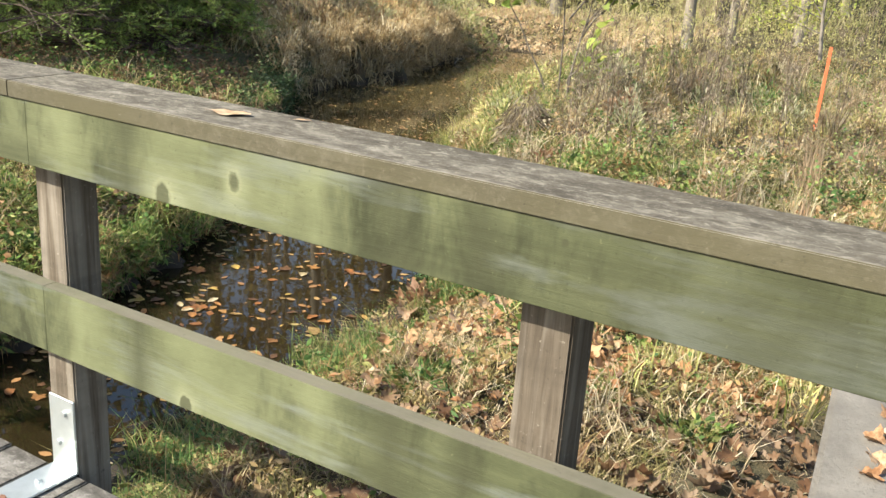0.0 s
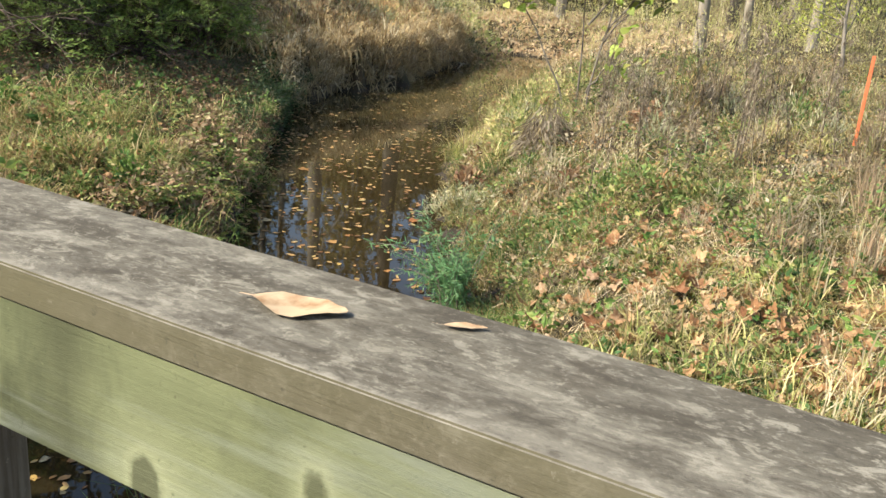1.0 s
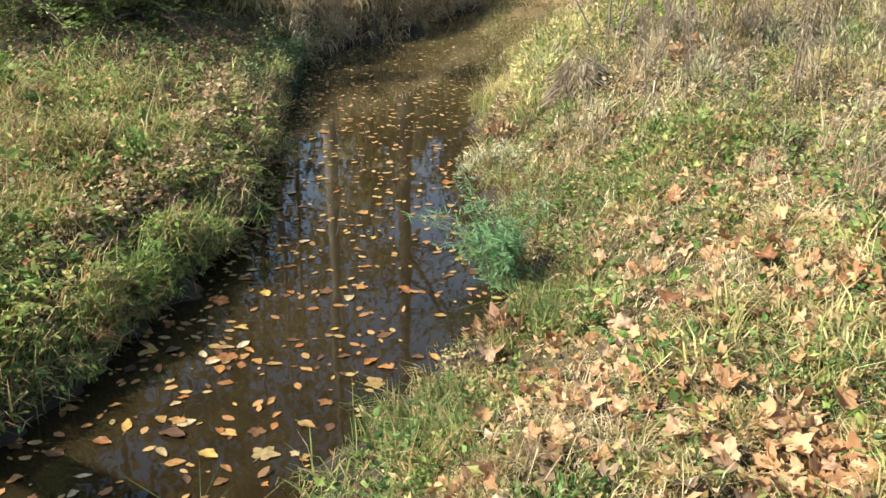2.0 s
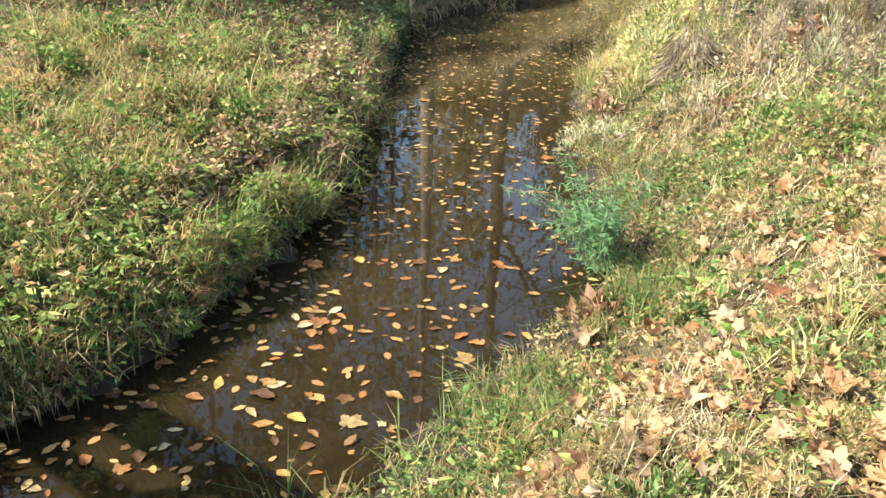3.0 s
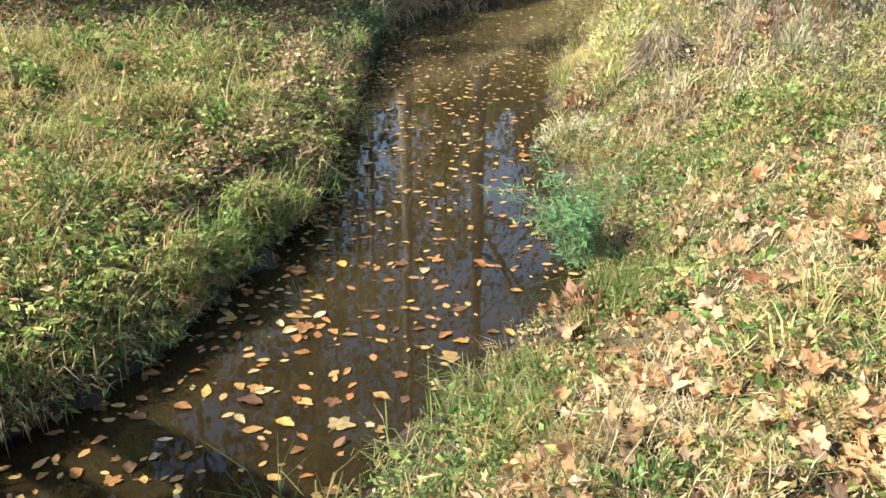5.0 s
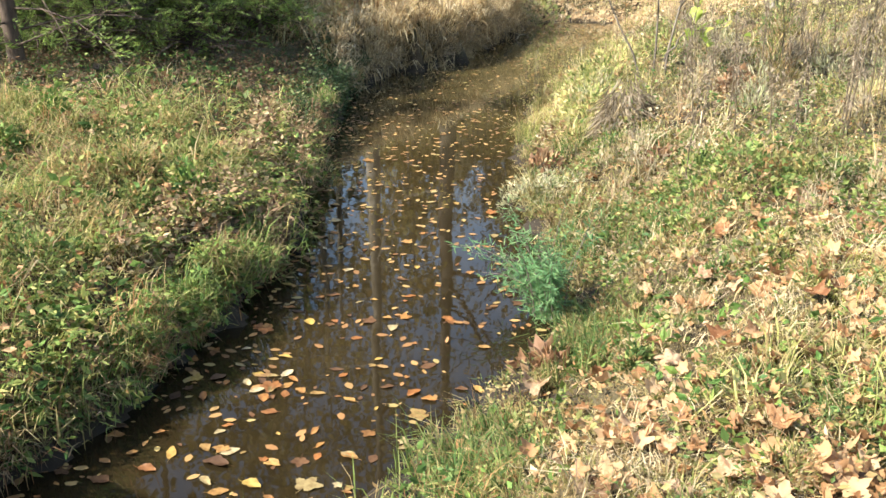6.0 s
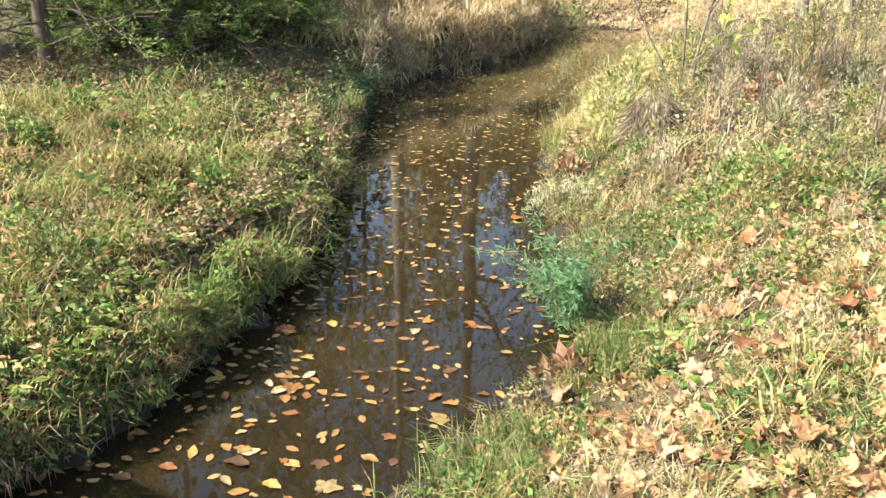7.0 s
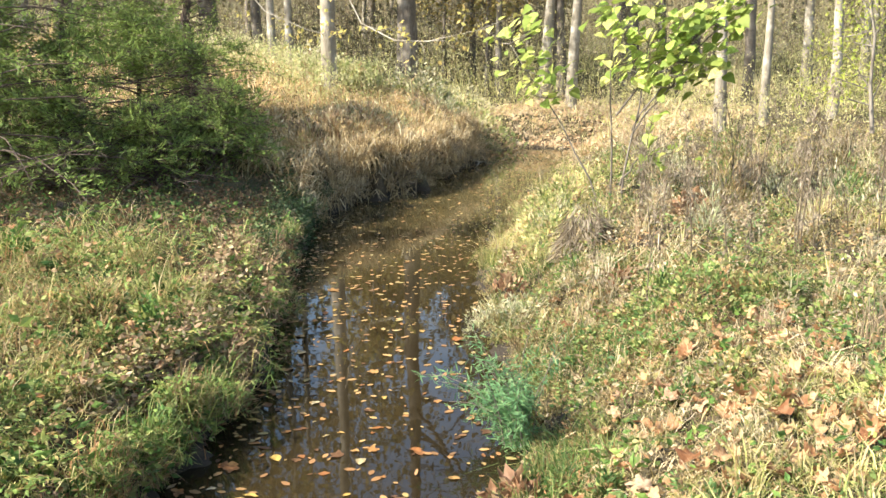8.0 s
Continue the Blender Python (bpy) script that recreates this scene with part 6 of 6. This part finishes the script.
def build_backdrop():
    v, f = [], []
    rr = random.Random(15)
    n, rows = 160, 7
    for i in range(n + 1):
        a = radians(-60 + 170 * i / n)
        top = 30 + 3.0 * math.sin(9 * a) + 2.0 * math.sin(23 * a + 1) + rr.uniform(-1.8, 1.8)
        for j in range(rows):
            s = j / (rows - 1)
            d = 100 + 14 * s + rr.uniform(-1.5, 1.5)
            v.append((-1.4 - d * math.sin(a), d * math.cos(a), -0.5 + top * s))
    for i in range(n):
        for j in range(rows - 1):
            q = i * rows + j
            f.append((q, q + rows, q + rows + 1, q + 1))
    tagged(mesh_object("backdrop", v, f, FAR_WOOD.m, True), "brown autumn wood on the rise beyond the trees", "wood", kind="structure")


build_backdrop()

# ---- marker stake ----
ORANGE = Mat("orange_paint", 0.6)
ORANGE.color(ORANGE.mix(ORANGE.noise(ORANGE.coords(), 25.0, 4.0), (0.55, 0.12, 0.04), (0.8, 0.24, 0.1)))
bm = box(-0.022, 0.022, -0.01, 0.01, -0.15, 1.2, 0.003)
stake = tagged(part("marker_stake", bm, ORANGE.m), "leaning bright orange wooden survey stake in dry grass", "stake")
stake.matrix_world = pose(-2.52, 13.35, z_at(-2.52, 13.35), 0, 1, 25)

# ---- the leaf lying on the cap board ----
CAP_LEAF = Mat("pale_dry_leaf", 0.6)
CAP_LEAF.color(CAP_LEAF.mix(CAP_LEAF.ramp(CAP_LEAF.noise(CAP_LEAF.coords(), 28.0, 5.0), [(0.35, 0.0), (0.55, 1.0)]), (0.24, 0.13, 0.055), (0.46, 0.33, 0.2)))


def withered_leaf(size):
    """A curled leaf with a bent tip and stalk."""
    rr = random.Random(12)
    v, f = [], []
    prof = [(0.0, 0.012), (0.12, 0.015), (0.2, 0.08), (0.32, 0.19), (0.48, 0.25), (0.62, 0.24), (0.76, 0.17), (0.88, 0.09), (0.95, 0.07), (1.0, 0.02)]
    for i, (s, w) in enumerate(prof):
        for j in range(7):
            a = (j - 3) / 3
            ww = w * (1 + 0.18 * math.sin(5 * s + 2 * a) * abs(a))
            v.append((s - 0.5, a * ww, 0.16 * a * a * w + 0.05 * math.sin(9 * s) * w * 4 + 0.1 * (s - 0.5) ** 2 + rr.uniform(-0.006, 0.006) + 0.06 * max(0, s - 0.85)))
    for i in range(len(prof) - 1):
        for j in range(6):
            a = i * 7 + j
            f.append((a, a + 1, a + 8, a + 7))
    lo = min(q[2] for q in v)
    return [(size * a, size * b, 0.5 * size * (c - lo)) for a, b, c in v], f


v, f = withered_leaf(0.1)
ob = tagged(mesh_object("dry_leaf", v, f, CAP_LEAF.m, True), "pale tan curled dry leaf lying on the cap board", "leaf")
ob.matrix_world = pose(-1.338, 0.072, 2.901, 0, 0, 14)
v, f = oval_leaf(6, 0.036, 0.1)
ob = tagged(mesh_object("leaf_scrap", [(a, 0.5 * b, c) for a, b, c in v], f, CAP_LEAF.m, True), "small pale leaf scrap on the cap board", "leaf")
ob.matrix_world = pose(-1.199, 0.127, 2.903, 0, 0, 28)


# ---- more growth along the creek ----
def mound(x, y, r, h, n, size, material, label, category="weeds", ratio=(0.35, 0.6), lean=0.7):
    """A rounded bushy clump of small leaves, thick at the outside, as one plant mass."""
    g, u = U(0, 2 * math.pi, n), U(0, 1, n) ** 0.5
    lump = 1 + 0.22 * np.sin(3 * g + x) + 0.16 * np.sin(5 * g + 2 * y)
    s = U(0.55, 1.05, n)
    px, py = x + r * u * lump * np.cos(g), y + r * u * lump * np.sin(g)
    top = h * np.sqrt(np.clip(1 - (u * 0.95) ** 2, 0, 1)) * (1 + 0.3 * np.sin(4.1 * g + 3 * u + x))
    c = np.stack([px, py, height(px, py) + top * s], 1)
    w = np.stack([np.cos(g) * u, np.sin(g) * u, np.full(n, lean)], 1) + 0.7 * rand_unit(RNG, n)
    w /= np.linalg.norm(w, axis=1, keepdims=True)
    ln = U(0.6, 1.4, n) * size
    v, q = cards(c, w, ln, ln * RNG.uniform(*ratio, n), RNG)
    clump = np.floor(g * 2.2) * 3 + np.floor(u * 3)
    tuft = np.modf(np.abs(np.sin(clump * 12.9898 + x) * 437.58))[0]
    return tagged(fast_mesh("leafy_clump", v, q, np.zeros((0, 3), int), material, tuft=np.repeat(tuft, 5)), label, category, kind="stuff")


PALE_GREEN = leaf_mat("pale_grey_green_leaves", [(0.0, (0.3, 0.34, 0.17)), (0.4, (0.46, 0.48, 0.26)), (0.75, (0.62, 0.58, 0.38)), (1.0, (0.74, 0.68, 0.48))], 0.45)
YELLOW_WEED = leaf_mat("yellowing_weed_leaves", [(0.0, (0.18, 0.26, 0.07)), (0.3, (0.36, 0.42, 0.13)), (0.6, (0.6, 0.57, 0.24)), (0.85, (0.76, 0.68, 0.38)), (1.0, (0.5, 0.32, 0.15))], 0.45)
LIME_WEED = leaf_mat("field_weed_leaves", [(0.0, (0.1, 0.17, 0.045)), (0.4, (0.22, 0.3, 0.08)), (0.7, (0.4, 0.42, 0.14)), (0.9, (0.58, 0.52, 0.22)), (1.0, (0.4, 0.25, 0.1))], 0.4)
RUSSET = leaf_mat("russet_weed_leaves", [(0.0, (0.2, 0.11, 0.055)), (0.5, (0.36, 0.21, 0.11)), (1.0, (0.54, 0.38, 0.21))], 0.35)
mound(-6.1, 10.95, 0.32, 0.5, 800, 0.2, GREY_BRUSH, "grey drooping dome of dead grass on the bank", "grass clump", (0.05, 0.1), -0.9)
mound(-6.2, 9.05, 0.45, 0.3, 900, 0.06, PALE_GREEN, "pale grey-green tussock drooping at the water's edge", ratio=(0.14, 0.3))
for px, py, r, h in ((-3.85, 8.4, 0.5, 0.42), (-3.3, 8.7, 0.35, 0.3), (-2.5, 8.3, 0.25, 0.3), (-4.35, 8.75, 0.3, 0.3), (-1.9, 6.7, 0.3, 0.22)):
    mound(px, py, r, h, int(1100 * r), 0.06, LIME_WEED, "leafy yellow-green weed clump in the field")
for px, py, r, h in ((-7.6, 14.3, 0.7, 0.4), (-8.4, 15.4, 0.7, 0.3), (-7.3, 12.9, 0.6, 0.45), (-7.3, 15.4, 0.6, 0.5), (-6.9, 11.7, 0.45, 0.35)):
    mound(px, py, r, h, int(1700 * r), 0.075, YELLOW_WEED, "bright yellow-green bushy weeds catching the sun", ratio=(0.2, 0.45))
for px, py, r, h in ((-5.1, 12.3, 0.28, 0.4), (-6.7, 10.1, 0.25, 0.3), (-7.2, 11.4, 0.25, 0.25), (-5.0, 9.6, 0.22, 0.2), (-4.25, 5.45, 0.2, 0.22)):
    mound(px, py, 0.8 * r, 0.7 * h, int(360 * r), 0.1, RUSSET, "withered russet-leaved weed in the grass", ratio=(0.45, 0.75))
x, y = scatter(400, -11.5, -6.2, 1.0, 8.8, lambda x, y: land(False, None, 0.25)(x, y) & seen_from_bridge(x, y) & (y - 0.25 * (x + 8) < 7.4))
for k in range(min(34, len(x))):
    kind = k % 5
    mound(x[k], y[k], 0.16 + 0.05 * kind, 0.2 + 0.04 * (k % 4), 260 + 60 * kind, (0.05, 0.06, 0.075, 0.05, 0.065)[kind], (FORB_LEFT, WEED_LEAF, TANGLE, LIME_WEED, BANK_TANGLE)[kind],
          ("low leafy clump on the high bank", "dark green weed clump on the high bank", "tangle of yellow and tan blades on the bank", "yellow-green weeds on the high bank", "withered brown weeds on the high bank")[kind], ratio=((0.35, 0.6), (0.4, 0.65), (0.1, 0.2), (0.3, 0.5), (0.2, 0.4))[kind])
x, y = scatter(300, -4.2, 1.0, 3.0, 8.5, lambda x, y: land(True, None, 0.25)(x, y) & seen_from_bridge(x, y))
for k in range(min(22, len(x))):
    mound(x[k], y[k], 0.12 + 0.03 * (k % 5), 0.1 + 0.03 * (k % 3), 140 + 40 * (k % 4), 0.055, (LIME_WEED, LOW_GREEN, TANGLE)[k % 3], "small leafy weed clump in the bank grass", ratio=((0.35, 0.6), (0.3, 0.5), (0.1, 0.2))[k % 3])
rr = random.Random(21)
for k in range(22):
    px, py = rr.uniform(-7.2, -0.8), rr.uniform(9.6, 17.5)
    if abs(px + 0.36 * py + 0.2) < 2.6:
        mound(px, py, rr.uniform(0.18, 0.42), rr.uniform(0.35, 0.7), 300, 0.085, rr.choice([GREY_BRUSH, PALE_GREEN, PALE_GREEN, FORB_MIX, LOW_GREEN]), "bushy clump of grey dead weeds in the field", ratio=(0.1, 0.26), lean=1.6)
for k in range(48):
    a = rr.random()
    px, py = -17.6 + 5.4 * a + rr.uniform(-1.2, 1.2), 20.4 + 4.6 * a + rr.uniform(-0.8, 2.2)
    if not in_water(np.array([px]), np.array([py]))[0] and to_line(np.array([px]), np.array([py]), LEFT)[0] > 0.9 and py < 24.2 and px < -14.0:
        mound(px, py, rr.uniform(0.5, 1.0), rr.uniform(0.4, 0.9), 620, 0.12, rr.choice([PALE_GREEN, PALE_GREEN, YELLOW_WEED, SLOPE_BRUSH]), "pale green sunlit brush at the top of the bank", "brush")
for k in range(26):
    a = rr.random()
    px, py = -12.9 - 0.9 * a - rr.uniform(0.1, 1.3), 13.0 + 8.0 * a
    mound(px, py, rr.uniform(0.25, 0.55), rr.uniform(0.25, 0.5), 420, 0.11, rr.choice([GRASS_RED, GRASS_RED, RANK_DEAD, PALE_GREEN]), "dry reddish-brown weeds crowding the bank's lip", ratio=(0.12, 0.3), lean=1.2)


def twig_branch(name, pts, r, material, label, leaves, size, mat, seed, category="branch", side=0.5):
    """A bare branch with side twigs and a few hanging leaves."""
    rr = random.Random(seed)
    t = tagged(new(name), label, category)
    b, tips = Build(), []
    pts = [Vector(p) for p in pts]
    n = len(pts)
    b.tube(pts, [r * (1 - 0.85 * i / (n - 1)) for i in range(n)], 6)
    b.put("stem", material, t)
    for i in range(1, n):
        for _ in range(4):
            a = pts[i - 1].lerp(pts[i], rr.random())
            e = ((pts[i] - pts[i - 1]).normalized() * 0.7 + Vector((rr.uniform(-1, 1), rr.uniform(-1, 1), rr.uniform(-0.8, 0.8)))).normalized()
            q = a + e * side * rr.uniform(0.4, 1.2)
            w = q + (e + Vector((0, 0, -0.5))) * side * 0.5
            twig = Build()
            twig.tube([a, q, w], [r * 0.3, r * 0.2, r * 0.08], 4)
            twig.put("twig", material, t)
            tips += [q, w, a.lerp(q, 0.6)]
    if leaves:
        leaf_cloud("foliage", tips, leaves, side * 0.25, size, mat, t, np.random.default_rng(seed), 0.6, -0.7, True)
    return t


LIME = leaf_mat("lime_leaves", [(0.0, (0.3, 0.4, 0.07)), (0.6, (0.46, 0.5, 0.1)), (1.0, (0.6, 0.55, 0.16))], 0.5)
YELLOW = leaf_mat("yellow_hanging_leaves", [(0.0, (0.42, 0.4, 0.1)), (0.6, (0.6, 0.52, 0.16)), (1.0, (0.62, 0.42, 0.16))], 0.5)
twig_branch("overhanging_branch", [(-16.01, 18.87, 5.89), (-15.36, 18.40, 4.56), (-14.37, 17.86, 3.52), (-13.32, 17.65, 3.12), (-12.30, 17.40, 3.11), (-11.00, 17.27, 3.33), (-9.92, 17.25, 3.68)], 0.022, BARK_PALE, "thin pale branch with few yellow leaves from a tree", 130, 0.13, YELLOW, 2)
twig_branch("leafy_sapling", [(-4.08, 21.61, 1.11), (-4.19, 21.60, 2.10), (-4.18, 21.60, 3.12), (-4.42, 21.57, 4.24), (-4.42, 21.57, 5.54)], 0.05, BARK_DARK, "slim sapling with small yellow-green leaves", 1500, 0.08, LIME, 5, "tree", 0.9)
twig_branch("hanging_sprays", [(-18.18, 17.69, 4.91), (-17.20, 17.89, 3.84), (-16.01, 17.89, 3.42), (-14.99, 18.04, 3.15)], 0.018, BARK_PALE, "thin twigs with scattered yellow leaves over the bank", 90, 0.12, YELLOW, 7)
twig_branch("fallen_branch", [(-12.26, 7.78, 0.9), (-12.46, 8.35, 0.93), (-12.31, 8.84, 0.9)], 0.012, BARK_DARK, "bare fallen branch lying on the shaded bank", 0, 0.1, YELLOW, 30, side=0.25)
twig_branch("fallen_branch", [(-13.33, 20.01, 0.10), (-13.36, 21.06, 0.15), (-12.95, 20.77, 0.10)], 0.05, BARK_PALE, "bleached driftwood at the tip of the bank", 0, 0.1, YELLOW, 32, side=0.25)


# ---- leaves drifted on the wing wall ----
for k in range(70):
    u, w = random.uniform(0.0, 1.0) ** 0.6 * 0.5 + 0.1, random.uniform(0.9, 2.5)
    p = pose(-0.2, 0.16, 0, 0, 0, 5.7) @ Vector((u, w, 1.662))
    lay("fallen_leaf", SYC[k % 7], p.x, p.y, p.z, random.uniform(0.25, 0.55), 0.15, "dry brown leaf lying on the grey wing wall", "leaf", "leaves on the wing wall")


# ---- dead grass draped over the bend's cut bank, and the dark bush below the cedars ----
def drape(x, y, out, size, label, sag=-0.25):
    """A clump of long dead grass that falls over the bank's lip."""
    n = int(190 * size)
    sweep = U(-0.6, 0.6, 1)[0]
    g = U(0, 2 * math.pi, n)
    r = 0.32 * size * np.sqrt(U(0, 1, n))
    px, py = x + r * np.cos(g), y + r * np.sin(g)
    top = z_at(x - 0.35 * math.cos(out), y - 0.35 * math.sin(out))
    z = np.maximum(height(px, py), top + sag - 0.5 * r)
    az = np.arctan2(np.sin(g) * 0.5 + math.sin(out), np.cos(g) * 0.5 + math.cos(out)) + sweep + RNG.normal(0, 0.9, n)
    return blades("draped_grass", px, py, U(0.2, 0.8, n) * size, U(0.012, 0.03, n), U(0.5, 2.6, n), DRAPE, label, az, z, "grass clump")


rr = random.Random(77)
spots, ways = along(LEFT, 13.0, 22.0, 9)
for (px, py), way in zip(spots, ways):
    drape(px - 0.16 * math.cos(way), py - 0.16 * math.sin(way), way, rr.choice([0.4, 0.55, 0.7, 0.9, 1.2]), "pale dead grass hanging over the cut bank", rr.uniform(-0.4, -0.1))
spots, ways = along(LEFT, 12.6, 21.0, 26)
for (px, py), way in zip(spots, ways):
    drape(px - 0.02 * math.cos(way), py - 0.02 * math.sin(way), way, rr.choice([0.3, 0.45, 0.6, 0.8]), "dead grass and roots hanging from the cut bank", rr.uniform(-1.0, -0.5))


def bush(x, y, h, spreadr, label, leaves=4200, base=None):
    t = tagged(new("bush"), label, "shrub")
    r = random.Random(int(100 * x))
    wood, tips = Build(), []
    for k in range(26):
        g, ln = r.uniform(0, 6.28), h * r.uniform(0.6, 1.1)
        o = spreadr * r.uniform(0.2, 1.0)
        pts = [Vector((o * math.cos(g) * s, o * math.sin(g) * s, ln * (1.25 * s - 0.35 * s * s) - 0.05)) for s in (0, 0.3, 0.6, 1.0)]
        wood.tube(pts, [0.009, 0.007, 0.005, 0.002], 4)
        for i in range(1, 4):
            tips += [pts[i - 1].lerp(pts[i], q / 4) for q in range(4)]
    wood.put("stem", BARK_DARK, t)
    leaf_cloud("foliage", tips, leaves, 0.07, 0.07, DEEP_GREEN, t, np.random.default_rng(int(-50 * x)), 0.3, -0.2)
    stand(t, x, y)
    if base is not None:
        t.location.z = base


bush(-11.72, 12.1, 0.7, 0.5, "dark green bush hanging over the shaded water's edge", base=0.12)
bush(-12.3, 13.2, 0.7, 0.5, "dark green bush hanging over the shaded water's edge", base=0.12)
bush(-11.15, 11.25, 0.55, 0.45, "low dark green bush on the shaded bank", base=0.15)
bush(-10.6, 10.2, 0.4, 0.4, "low dark green bush on the shaded bank", 2600)
# rounded reddish grass along the lip of the bend
x, y = scatter(5200, -18, -11.5, 12.5, 22, lambda x, y: land(False, 1.8, 0.12)(x, y) & (bumps(2.3 * x, 2.6 * y) + RNG.normal(0, 0.2, x.shape) > -0.2))
tufts("lip_grass", x, y, 16, 0.16, (0.1, 0.28), GRASS_RED, "reddish dry grass crowding the lip of the bank", (0.01, 0.022), (0.2, 2.2), stray=1.8)
x, y = scatter(6500, -22, -11.5, 12.3, 24, lambda x, y: land(False, 5.0, 0.05)(x, y) & (y - 0.3 * x > 16.6))
weed_clumps("dry_forbs", x, y, U(0.03, 0.08, len(x)), GRASS_RED, "dry reddish weeds standing on the outer bank", 9, 0.5)
x, y = scatter(1500, -14.5, -11.5, 12.3, 22, land(False, 0.45))
weed_clumps("dry_forbs", x, y, U(0.03, 0.08, len(x)), DRAPE, "pale withered weeds on the cut bank", 10, 0.3)
bush(-9.9, 9.2, 0.35, 0.4, "low dark green bush on the shaded bank", 2200)
# pale grass on the low bank behind the creek's head
x, y = scatter(2600, -16, -8, 22, 31, lambda x, y: ~in_water(x, y) & wedge(20, 34)(x, y))
tufts("creek_head_grass", x, y, 10, 0.2, (0.15, 0.4), GRASS_STRAW, "pale dry grass and leaves behind the creek's head", (0.007, 0.014), (0.8, 2.2), stray=1.3)
x, y = scatter(1500, -16, -9, 33, 46, lambda x, y: np.abs(x + 0.305 * y) < 1.4)
tufts("clearing_grass", x[:420], y[:420], 14, 0.3, (0.3, 0.8), GRASS_STRAW, "pale sunlit grass in a clearing of the wood", (0.015, 0.03), (0.3, 1.8))
# sunlit brush behind the tip of the bend
for px, py, r, h, material in ((-14.3, 21.5, 0.5, 0.45, PALE_GREEN), (-15.0, 22.3, 0.7, 0.6, YELLOW_WEED), (-15.9, 22.0, 0.7, 0.55, PALE_GREEN), (-14.2, 22.9, 0.6, 0.5, PALE_GREEN), (-16.6, 23.6, 0.9, 0.7, PALE_GREEN),
                               (-15.4, 24.4, 0.8, 0.6, SLOPE_BRUSH), (-17.8, 25.2, 1.1, 0.8, YELLOW_WEED), (-16.6, 26.2, 0.9, 0.7, PALE_GREEN), (-18.8, 27.8, 1.2, 0.9, PALE_GREEN), (-20.6, 26.5, 1.2, 0.9, PALE_GREEN), (-22.0, 28.5, 1.3, 0.9, YELLOW_WEED)):
    mound(px, py, r, h, int(900 * r), 0.1, material, "pale green sunlit brush at the top of the bank", "brush", (0.25, 0.5))
# brown growth on the slope of the high bank and small weeds at its waterline
x, y = scatter(9000, -10.5, -6, 4.2, 10, land(False, 0.6))
x, y = x[:1100], y[:1100]
weed_clumps("bank_slope_weeds", x, y, U(0.04, 0.09, len(x)), BANK_TANGLE, "withered brown weeds and leaves on the bank's slope", 9, 0.34)
spots, ways = along(LEFT, -0.5, 10.5, 520)
x, y = spots[:, 0] + U(-0.12, 0.06, len(spots)) * np.cos(ways), spots[:, 1] + U(-0.12, 0.06, len(spots)) * np.sin(ways)
weed_clumps("waterline_weeds", x[::2], y[::2], U(0.04, 0.1, len(x[::2])), BANK_TANGLE, "dead leaves and roots at the waterline", 10, 0.2)
weed_clumps("waterline_weeds", x[1::2], y[1::2], U(0.04, 0.11, len(x[1::2])), LOW_GREEN, "green weeds at the waterline", 8, 0.24, flat=False)
# pale straw lying over the leafy bank
x, y = scatter(2600, -3.8, 2.0, 3.6, 8.0, lambda x, y: land(True, None, 0.7)(x, y) & (y - 0.35 * (x + 1.2) > 3.7) & (bumps(1.6 * x + 5, 1.4 * y) + RNG.normal(0, 0.3, x.shape) > 0.0))
tufts("lying_straw", x[:480], y[:480], 14, 0.14, (0.1, 0.24), GRASS_STRAW, "pale dry straw lying over the leaves", (0.003, 0.007), (1.0, 2.4), stray=1.4)
